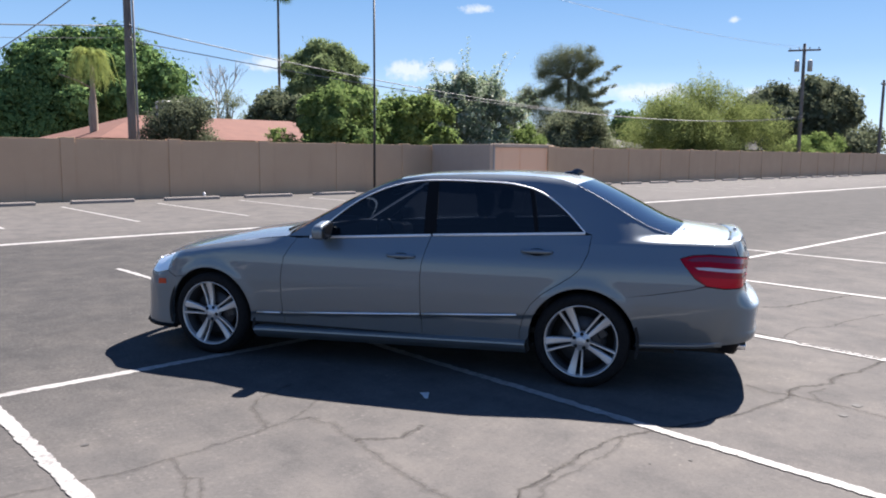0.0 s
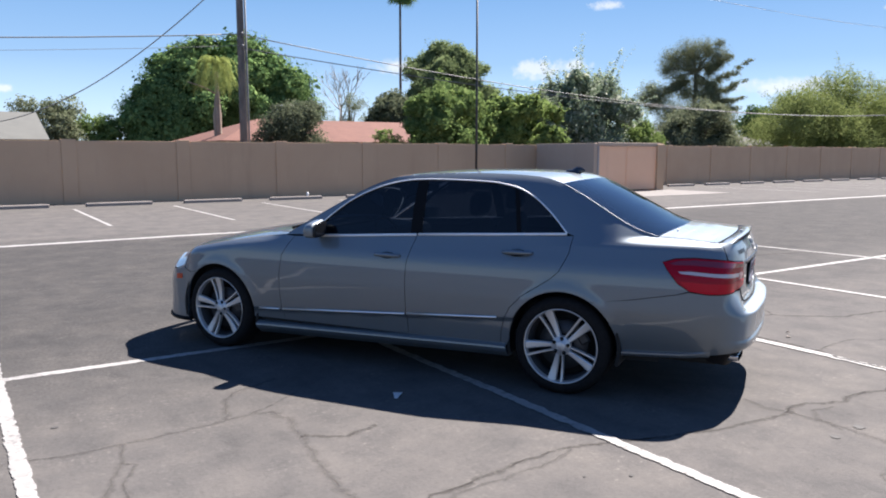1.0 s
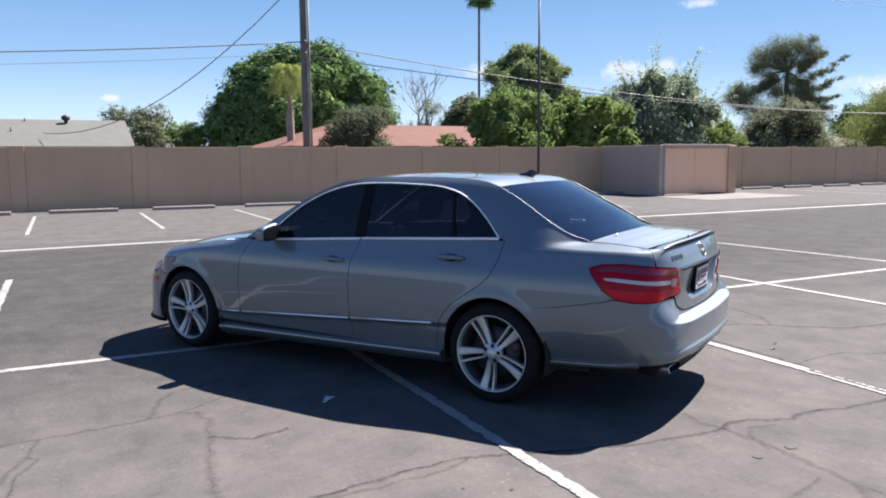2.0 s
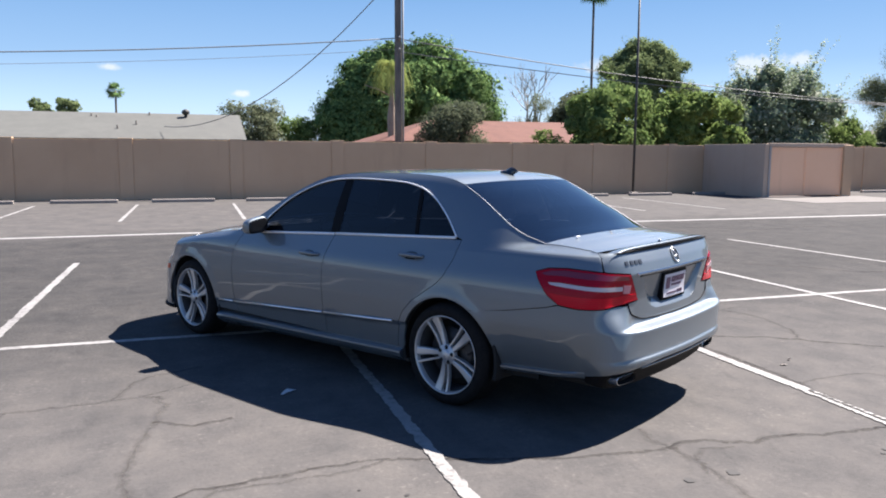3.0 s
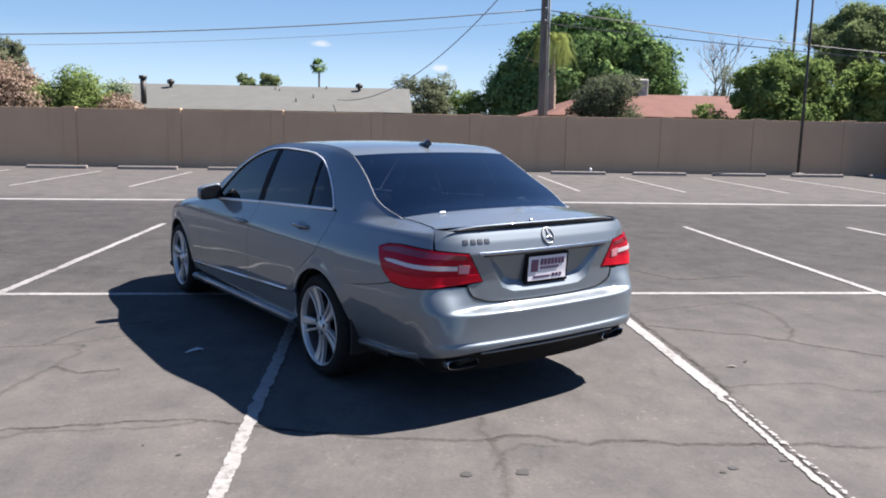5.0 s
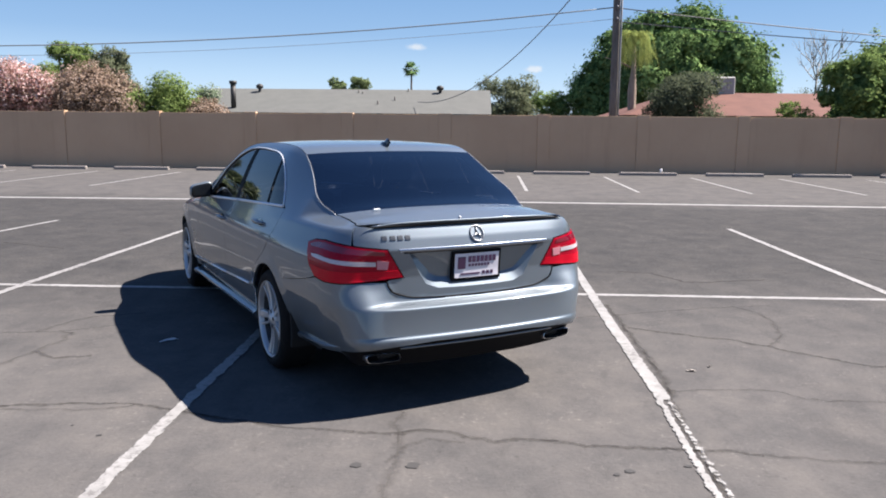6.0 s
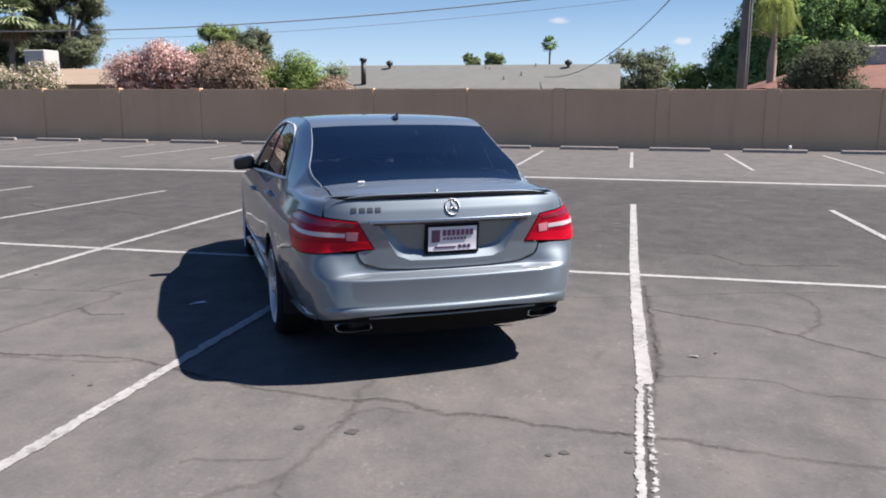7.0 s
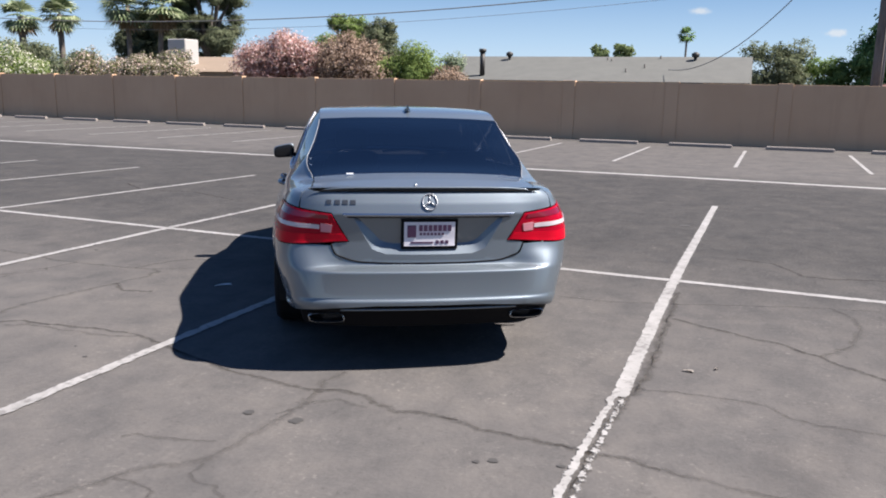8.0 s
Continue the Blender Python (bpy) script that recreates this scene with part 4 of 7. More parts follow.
def add_lamp(car, side):
    """A wrap-round tail lamp: red shell, pale middle bar, deep red foot."""
    lamp = panel("tail_lamp", LAMP, RED_LENS, car, side, 0.022, 0.002, 0.02, -0.004, "red wrap-round tail lamp")
    bar = [(-0.72, 0.864), (-0.80, 0.867), (-0.95, 0.857), (-1.10, 0.849), (-1.215, 0.843), (-1.215, 0.819), (-1.10, 0.824), (-0.95, 0.836), (-0.80, 0.847), (-0.74, 0.852)]
    panel("indicator", bar, CLEAR_LENS, lamp, side, 0.018, 0, 0.004, -0.0075, "clear indicator bar")
    cap = [(-0.665, 0.908), (-0.72, 0.925), (-0.82, 0.933), (-0.98, 0.926), (-1.10, 0.914), (-1.265, 0.898), (-1.272, 0.876), (-1.10, 0.884), (-0.95, 0.894), (-0.80, 0.903), (-0.70, 0.900)]
    panel("lamp_cap", cap, CRIMSON_LENS, lamp, side, 0.018, 0, 0.003, -0.0065, "dark crimson upper lens")
    rev = [(-1.222, 0.852), (-1.292, 0.844), (-1.284, 0.800), (-1.222, 0.804)]
    panel("reverse_light", rev, PINK_LENS, lamp, side, 0.018, 0, 0.004, -0.0075, "clear reversing light")
    foot = [(-0.730, 0.806), (-0.90, 0.798), (-1.05, 0.792), (-1.345, 0.792), (-1.368, 0.756), (-1.20, 0.744), (-1.05, 0.735), (-0.90, 0.735), (-0.795, 0.749)]
    panel("brake_light", foot, DARK_RED_LENS, lamp, side, 0.02, 0, 0.003, -0.0065)


def add_mirror(car, side):
    arm = thing_part("wing_mirror", car)
    bm = bmesh.new()
    bmesh.ops.create_uvsphere(bm, u_segments=24, v_segments=16, radius=1)
    for v in bm.verts:
        c = v.co
        sx, sy, sz = (math.copysign(abs(q) ** 0.48, q) for q in c)
        back = 0.42 if c.x < 0 else 1.0
        v.co = (1.878 + 0.074 * sx * back * (1 - 0.25 * sz * (c.z > 0)), side * (0.945 + 0.092 * sy), 1.016 + 0.060 * sz * (1 - 0.10 * sy) - 0.012 * sy)
    part("housing", bm, PAINT, arm, smooth=True)
    bm = bmesh.new()
    bmesh.ops.create_uvsphere(bm, u_segments=20, v_segments=12, radius=1)
    for v in bm.verts:
        sx, sy, sz = (math.copysign(abs(q) ** 0.48, q) for q in v.co)
        v.co = (1.845 + 0.010 * sx, side * (0.946 + 0.085 * sy), 1.015 + 0.054 * sz * (1 - 0.10 * sy) - 0.012 * sy)
    part("mirror_glass", bm, MIRROR_DARK, arm, "dark mirror glass", True)
    bm = bmesh.new()
    add_tube(bm, [(1.93, side * 0.80, 0.972), (1.92, side * 0.86, 0.975), (1.90, side * 0.92, 0.99)], [0.03, 0.026, 0.024], 8)
    part("mirror_foot", bm, BLACK_TRIM, arm)


def thing_part(name, parent):
    """An Empty that groups the pieces of one part."""
    ob = new(name)
    ob.empty_display_size = 0.1
    ob.parent = parent
    return ob


def bar_box(u0, u1, z0, z1, inset, thick, name, material, parent, label=""):
    """A small plate on the tail, from u0 to u1 and z0 to z1."""
    return panel(name, [(u0, z0), (u1, z0), (u1, z1), (u0, z1)], material, parent, 1, 0.03, 0, thick, inset, label)


def uy(y):
    """u of the tail point at that y."""
    return float(np.interp(abs(y), PLAN_Y[:281], PLAN_U[:281])) if y >= 0 else 2 * U_TAIL - float(np.interp(abs(y), PLAN_Y[:281], PLAN_U[:281]))


def add_tail(car, lid):
    c = U_TAIL
    both = lambda half: half + [(2 * c - u, z) for u, z in half[::-1]]
    # the lid's upright face, with the plate's recess cut into it
    top = [(-1.062, 1.028), (-1.066, 0.985), (-1.075, 0.934), (-1.10, 0.930), (-1.288, 0.912), (-1.339, 0.828), (-1.388, 0.747), (-1.30, 0.739), (uy(0.56), 0.731), (uy(0.52), 0.675), (uy(0.42), 0.640), (uy(0.2), 0.628), (c, 0.626)]
    rec = [(uy(0.430), 0.888), (uy(0.365), 0.770), (uy(0.325), 0.706), (uy(0.250), 0.678), (c, 0.674)]
    rec_in = [(uy(0.410), 0.889), (uy(0.318), 0.796), (uy(0.275), 0.752), (uy(0.21), 0.735), (c, 0.732)]
    deep_at = lambda z: 0.018 + 0.018 * np.clip((0.889 - np.asarray(z)) / 0.17, 0, 1.05)
    outline = top + [(c, 0.672)] + rec[::-1][1:] + [(c, 0.888), (c, 1.030)]
    panel("lid_face", outline, PAINT, lid, 1, 0.022, 0.0)
    panel("lid_face", outline, PAINT, lid, -1, 0.022, 0.0)
    panel("plate_recess", both(rec_in[:-1]), PAINT, lid, 1, 0.03, -0.004, 0, deep_at)
    edge, deep = curve_through(rec, 5), curve_through(rec_in, 5)
    full = [tuple(p) for p in edge] + [(2 * c - u, z) for u, z in edge[::-1][1:]]
    inner = [tuple(p) for p in deep] + [(2 * c - u, z) for u, z in deep[::-1][1:]]
    bm = bmesh.new()
    a, b = surf(*np.array(full).T), surf(*np.array(inner).T, deep_at(np.array(inner)[:, 1]) + 0.001)
    for k in range(len(full) - 1):
        bm.faces.new([bm.verts.new(q) for q in (a[k], a[k + 1], b[k + 1], b[k])])
    bmesh.ops.remove_doubles(bm, verts=bm.verts[:], dist=1e-5)
    part("recess_rim", bm, PAINT, lid, smooth=True)
    # bright bar over the plate
    bar = both([(uy(0.490), 0.911), (uy(0.482), 0.891)])
    panel("lid_bar", bar, BAR_CHROME, lid, 1, 0.02, 0, 0.012, lambda z: -0.004 - 0.007 * np.sin(np.clip((np.asarray(z) - 0.891) / 0.020, 0, 1) * math.pi), "satin chrome bar over the number plate")
    # a thin black line along the bar's lower edge
    trim("bar_dark_line", [(uy(y), 0.888) for y in np.linspace(0.462, -0.462, 25)], 0.0045, BLACK_TRIM, lid, 1, 0.002)
    # shade in the lid's shut line, put in as a thin black tube
    seam = [(uy(0.558), 0.734), (uy(0.545), 0.700), (uy(0.520), 0.671), (uy(0.42), 0.638), (uy(0.3), 0.630), (uy(0.2), 0.6268), (c, 0.6258)]
    seam = [tuple(p) for p in curve_through(seam, 6)]
    trim("lid_gap_shade", seam + [(2 * c - u, z) for u, z in seam[::-1][1:]], 0.0050, BLACK_TRIM, lid, 1, 0.000)
    # spoiler lip on the lid's rear edge
    bm = bmesh.new()
    rows = []
    for y in np.linspace(0.655, -0.655, 45):
        p = surf(np.array([uy(y)]), np.array([1.028]))[0]
        k = 1 - (abs(y) / 0.656) ** 5
        x, z = p[0], 1.036 + 0.006 * (1 - (y / 0.66) ** 2) - 0.03 * (abs(y) / 0.66) ** 12
        rows.append([bm.verts.new((x + dx, y, z + dz)) for dx, dz in ((0.10, -0.012), (0.05, -0.006 + 0.011 * k), (0.014, -0.006 + 0.016 * k), (0.004 - 0.016 * k, -0.006 + 0.018 * k), (0.006 - 0.020 * k, -0.008 + 0.014 * k), (0.012, -0.014), (0.05, -0.02))])
    for a, b in zip(rows, rows[1:]):
        for j in range(7):
            bm.faces.new((a[j], a[(j + 1) % 7], b[(j + 1) % 7], b[j]))
    bm.faces.new(rows[0])
    bm.faces.new(rows[-1][::-1])
    bmesh.ops.recalc_face_normals(bm, faces=bm.faces[:])
    spoiler = part("spoiler_lip", bm, PAINT, lid, smooth=True)
    # the shadow gap under the lip, drawn as a black tube
    bm = bmesh.new()
    pts = []
    for y in np.linspace(0.648, -0.648, 33):
        p = surf(np.array([uy(y)]), np.array([1.02]))[0]
        pts.append((p[0] - 0.002, y, 1.027 + 0.005 * (1 - (y / 0.66) ** 2)))
    add_tube(bm, pts, [0.0010 + 0.0048 * (1 - abs(q[1] / 0.649) ** 24) for q in pts], 6)
    part("spoiler_shadow_gap", bm, BLACK_TRIM, spoiler, "black line for the shade under the spoiler")
    # bumper
    half = [(-0.79, 0.741)] + [(-0.90, 0.728), (-1.05, 0.728), (-1.19, 0.732), (uy(0.55), 0.728), (uy(0.52), 0.668), (uy(0.42), 0.640), (uy(0.2), 0.6275)]
    low = [(uy(0.30), 0.398), (uy(0.55), 0.385), (uy(0.72), 0.362), (-0.95, 0.335), (-0.75, 0.318), (-0.5, 0.305), (-0.350, 0.300)]
    left = [(AXLES[0] + R_ARCH * math.cos(radians(a)), HUB_Z + R_ARCH * math.sin(radians(a))) for a in np.linspace(184, 121, 12)]
    chain = low + left + BUMPER_TOP[1:3] + half
    outline = chain + [(2 * c - u, z) for u, z in chain[::-1]]
    bumper = panel("rear_bumper", outline, PAINT, car, 1, 0.022, 0.002, rows=(0.424, 0.430, 0.436, 0.442, 0.582, 0.586, 0.589, 0.592, 0.595, 0.598, 0.601, 0.606, 0.613, 0.620))
    for side in (1, -1):
        bm = bmesh.new()  # a raised lower edge that carries on the sill's line
        rows = []
        for u in np.linspace(-0.368, -0.95, 18):
            z = float(np.interp(u, [-0.93, -0.75, -0.5, -0.365], [0.338, 0.322, 0.309, 0.304]))
            k = float(np.clip((u + 0.955) / 0.2, 0.05, 1))
            rows.append([bm.verts.new(surf(u, z + dz, -out * k) * (1, side, 1)) for out, dz in ((-0.004, 0.026), (0.016, 0.017), (0.021, 0.006), (0.016, -0.010), (-0.02, -0.016))])
        for a, b in zip(rows, rows[1:]):
            for j in range(4):
                bm.faces.new((a[j], a[j + 1], b[j + 1], b[j]))
        bmesh.ops.recalc_face_normals(bm, faces=bm.faces[:])
        part("bumper_edge", bm, PAINT, bumper)
    dif = [(-0.93, 0.325), (-0.98, 0.336), (uy(0.72), 0.360), (uy(0.55), 0.384), (uy(0.30), 0.397)]
    dlow = [(-0.95, 0.29), (uy(0.70), 0.262), (uy(0.3), 0.245)]
    panel("diffuser", both(dif) + [(2 * c - u, z) for u, z in dlow] + dlow[::-1], BLACK_TRIM, car, 1, 0.03, 0, 0.02, 0.03, "black plastic rear diffuser")
    trim("diffuser_line", [(uy(y), 0.372) for y in np.linspace(0.50, -0.50, 15)], 0.007, PAINT, bumper, 1, -0.012)
    for side in (1, -1):
        bm = bmesh.new()
        sec = []
        for (sy, sz, dx) in ((1, 1, 0.0), (0.975, 0.91, -0.002), (0.97, 0.90, 0.05)):
            ringv = []
            for k in range(28):
                a = k * math.tau / 28
                cy, cz = math.copysign(abs(math.cos(a)) ** 0.55, math.cos(a)), math.copysign(abs(math.sin(a)) ** 0.55, math.sin(a))
                skew = 0.008 * cz
                ringv.append(bm.verts.new((-1.080 + 0.075 * (abs(0.585 + 0.09 * cy) - 0.5) + dx, side * (0.580 + sy * 0.098 * cy + skew), 0.314 + sz * 0.027 * cz)))
            sec.append(ringv)
        back = [bm.verts.new((v.co.x + 0.14, v.co.y, v.co.z)) for v in sec[0]]
        rings = [back] + sec
        for r0, r1 in zip(rings, rings[1:]):
            for k in range(28):
                bm.faces.new((r0[k], r0[(k + 1) % 28], r1[(k + 1) % 28], r1[k]))
        bm.faces.new(sec[-1])
        bmesh.ops.recalc_face_normals(bm, faces=bm.faces[:])
        tip = part("exhaust_tip", bm, [CHROME, DARK_VOID], car, "rectangular chrome exhaust tip")
        tip.data.polygons[len(tip.data.polygons) - 1].material_index = 1
        for f in list(tip.data.polygons)[-29:]:
            f.material_index = 1
    # number plate: frame, white sheet and plain bars for its print
    plate = bar_box(uy(0.162), uy(-0.162), 0.706, 0.874, 0.006, 0.03, "plate_frame", BLACK_TRIM, lid, "black number plate frame")
    bar_box(uy(0.146), uy(-0.146), 0.722, 0.860, 0.002, 0.004, "plate", PLATE_WHITE, plate, "white number plate with dark print")
    marks = [(0.128, 0.078, 0.772, 0.842), (0.108, -0.020, 0.737, 0.747)]
    marks += [(0.062 - 0.0275 * k, 0.062 - 0.0275 * k - 0.021, 0.808, 0.843) for k in range(7)]
    marks += [(0.058 - 0.021 * k, 0.058 - 0.021 * k - 0.014, 0.784, 0.799) for k in range(7)]
    marks += [(-0.035 - 0.028 * k, -0.053 - 0.028 * k, 0.735, 0.754) for k in range(3)]
    for y0, y1, z0, z1 in marks:
        bar_box(uy(y0), uy(y1), z0, z1, -0.001, 0.002, "print_bar", PLATE_INK, plate)
    # a round badge and a row of plain chrome bars where the model's name stands
    bm = bmesh.new()
    on_lid = lambda y, z, out: Vector(surf(uy(y), z, -out))
    add_tube(bm, [on_lid(0.042 * math.cos(a), 0.972 + 0.042 * math.sin(a), 0.005) for a in np.linspace(0, math.tau, 33)], 0.0042, 6, False)
    for a in (90, 210, 330):
        add_tube(bm, [on_lid(0, 0.972, 0.008), on_lid(0.040 * math.cos(radians(a)), 0.972 + 0.040 * math.sin(radians(a)), 0.005)], [0.0055, 0.0022], 6)
    part("round_badge", bm, BADGE, lid, "round chrome badge", True)
    for y in (0.585, 0.535, 0.491, 0.447):
        bar_box(uy(y), uy(y - 0.030), 0.958, 0.981, -0.004, 0.004, "badge_bar", DARK_BADGE, lid)
    bm = box_mesh((-0.650, 0.41, 1.077), (-0.641, 0.452, 1.086), 0.002)
    part("white_tag", bm, WHITE_STICKER, car, "small white tag on the rear window's foot")
    bm = bmesh.new()
    add_tube(bm, [(-1.005, 0.075, 1.045), (-1.008, 0.075, 1.062), (-1.010, 0.075, 1.066)], [0.012, 0.010, 0.004], 10)
    part("lid_button", bm, BADGE, lid, "small bright button on the trunk's edge")
    # roof fin
    bm = bmesh.new()
    rows = []
    for t in np.linspace(0, 1, 9):
        w, h = 0.019 * (1 - t) ** 0.5 * (0.3 + t * 1.4) * 1.25, 0.054 * math.sin(math.pi * min(1, 0.08 + 0.72 * t)) ** 1.2
        x = 0.228 - 0.074 * t
        zr = 1.446 - 0.14 * max(0, 0.33 - x)
        rows.append([bm.verts.new((x - 0.05 * hh * t, y, zr + h * hh)) for y, hh in ((-w, 0), (-w * 0.45, 0.7), (0, 1), (w * 0.45, 0.7), (w, 0))])
    for a, b in zip(rows, rows[1:]):
        for j in range(4):
            bm.faces.new((a[j], a[j + 1], b[j + 1], b[j]))
    bmesh.ops.recalc_face_normals(bm, faces=bm.faces[:])
    pad_rings = [[bm.verts.new((0.205 + rr_ * 0.060 * math.cos(q), rr_ * 0.024 * math.sin(q), 1.431 + dz)) for q in np.linspace(0, math.tau, 16, endpoint=False)] for rr_, dz in ((1.0, 0.0), (0.85, 0.020), (0.3, 0.026))]
    for r0, r1 in zip(pad_rings, pad_rings[1:]):
        for j in range(16):
            bm.faces.new((r0[j], r0[(j + 1) % 16], r1[(j + 1) % 16], r1[j]))
    bm.faces.new(pad_rings[-1])
    bmesh.ops.recalc_face_normals(bm, faces=bm.faces[:])
    part("roof_fin", bm, BLACK_GLOSS, car, "dark roof aerial fin", True)


def lathe(bm, profile, steps, axis_y=0.0, mat_i=0):
    """Turn (radius, y) points about the y axis."""
    rings = [[bm.verts.new((r * math.cos(k * math.tau / steps), y, r * math.sin(k * math.tau / steps))) for k in range(steps)] for r, y in profile]
    for a, b in zip(rings, rings[1:]):
        for k in range(steps):
            f = bm.faces.new((a[k], b[k], b[(k + 1) % steps], a[(k + 1) % steps]))
            f.smooth = True


def build_wheel(car):
    """A five twin-spoke alloy wheel; y is outwards, the hub's outer face at y = 0."""
    wheel = thing_part("wheel", car)
    bm = bmesh.new()
    lathe(bm, [(0.235, -0.215), (0.262, -0.232), (0.298, -0.225), (0.319, -0.200), (0.3265, -0.165), (0.3265, -0.052), (0.319, -0.018), (0.300, 0.006), (0.272, 0.012), (0.247, 0.004), (0.240, -0.01)], 72)
    bmesh.ops.recalc_face_normals(bm, faces=bm.faces[:])
    tyre = part("tyre", bm, TYRE, wheel)
    bm = bmesh.new()
    for k in range(72):  # tread blocks
        a = k * math.tau / 72
        for y in (-0.17, -0.125, -0.085, -0.045):
            vs = []
            for yy in (y - 0.016, y + 0.016):
                for r, b in ((0.3285, a - 0.032), (0.3285, a + 0.032)):
                    vs.append(bm.verts.new((r * math.cos(b), yy, r * math.sin(b))))
            bm.faces.new((vs[0], vs[1], vs[3], vs[2]))
    tagged(part("tread", bm, TYRE, tyre), kind="stuff")
    bm = bmesh.new()
    lathe(bm, [(0.246, 0.003), (0.250, 0.008), (0.246, 0.012), (0.241, 0.006), (0.237, -0.010), (0.234, -0.024)], 72)
    bmesh.ops.recalc_face_normals(bm, faces=bm.faces[:])
    rim = part("rim", bm, ALLOY, wheel)
    bm = bmesh.new()
    lathe(bm, [(0.234, -0.024), (0.222, -0.05), (0.214, -0.19), (0.235, -0.21)], 72)
    bmesh.ops.recalc_face_normals(bm, faces=bm.faces[:])
    part("barrel", bm, BARREL, rim, "dark inside of the rim")
    for s in range(5):
        a0 = s * math.tau / 5 + radians(97)
        for lat0, lat1, w0, w1 in ((-0.019, -0.043, 0.0062, 0.0098), (0.012, 0.026, 0.0125, 0.0300)):
            bm = bmesh.new()
            rows = []
            d = Vector((math.cos(a0), 0, math.sin(a0)))
            side_v = Vector((-d.z, 0, d.x))
            for t in np.linspace(0, 1, 7):
                r = 0.045 + t * 0.193
                w = w0 + (w1 - w0) * t
                lat = lat0 + (lat1 - lat0) * t
                y = -0.010 - 0.012 * math.sin(t * math.pi) + 0.010 * t
                rows.append([bm.verts.new(d * r + side_v * (lat + q * w) + Vector((0, y + h, 0))) for q, h in ((-1, -0.028), (-0.92, -0.004), (-0.6, 0.0), (0.6, 0.0), (0.92, -0.004), (1, -0.028))])
            for a, b in zip(rows, rows[1:]):
                for j in range(5):
                    bm.faces.new((a[j], a[j + 1], b[j + 1], b[j]))
            bmesh.ops.recalc_face_normals(bm, faces=bm.faces[:])
            part("spoke", bm, ALLOY, rim)
    bm = bmesh.new()
    lathe(bm, [(0.066, -0.045), (0.066, -0.014), (0.060, -0.008), (0.036, -0.006), (0.034, 0.0), (0.028, 0.004), (0.0005, 0.006)], 40)
    bmesh.ops.recalc_face_normals(bm, faces=bm.faces[:])
    part("hub", bm, ALLOY, rim)
    for k in range(5):
        a = k * math.tau / 5 + radians(97 + 36)
        bm = bmesh.new()
        lathe(bm, [(0.0135, -0.0055), (0.0135, -0.0045), (0.0005, -0.0040)], 10)
        for v in bm.verts:
            v.co += Vector((0.050 * math.cos(a), 0, 0.050 * math.sin(a)))
        part("bolt_hole", bm, DARK_VOID, rim)
    bm = bmesh.new()
    lathe(bm, [(0.07, -0.07), (0.165, -0.07), (0.165, -0.095), (0.07, -0.095)], 48)
    bmesh.ops.recalc_face_normals(bm, faces=bm.faces[:])
    part("brake_disc", bm, DISC, wheel)
    bm = bmesh.new()
    add_box(bm, (-0.175, -0.12, -0.075), (-0.105, -0.055, 0.075), 0.012)
    part("brake_caliper", bm, DISC, wheel)
    bm = bmesh.new()
    lathe(bm, [(0.0005, -0.13), (0.22, -0.13), (0.22, -0.14)], 40)
    part("wheel_back", bm, DARK_VOID, wheel)
    return wheel


def put_wheels(car):
    w = build_wheel(car)
    w.matrix_basis = pose(0, 0.905, HUB_Z) @ pose(0, 0, 0, 0, 35, 0)
    copy_thing(w, pose(2.874, 0.900, HUB_Z) @ pose(0, 0, 0, 0, 17, -1.5))
    copy_thing(w, pose(0, -0.905, HUB_Z, 0, 0, 180) @ pose(0, 0, 0, 0, 31, 0))
    copy_thing(w, pose(2.874, -0.900, HUB_Z, 0, 0, 180) @ pose(0, 0, 0, 0, 50, 1.5))


def rounded(bm, lo, hi, power=0.5, tilt=0.0, seg=16):
    """Add a soft cushion between two corners, leaning back by tilt degrees."""
    tmp = bmesh.new()
    bmesh.ops.create_uvsphere(tmp, u_segments=seg, v_segments=seg // 2 + 2, radius=1)
    lo, hi = Vector(lo), Vector(hi)
    mid, half = (lo + hi) / 2, (hi - lo) / 2
    for v in tmp.verts:
        q = Vector([math.copysign(abs(k) ** power, k) for k in v.co])
        p = Vector((q.x * half.x, q.y * half.y, q.z * half.z))
        p.x -= math.tan(radians(tilt)) * (p.z + half.z)
        v.co = mid + p
    for f in tmp.faces:
        f.smooth = True
    merge(bm, tmp)


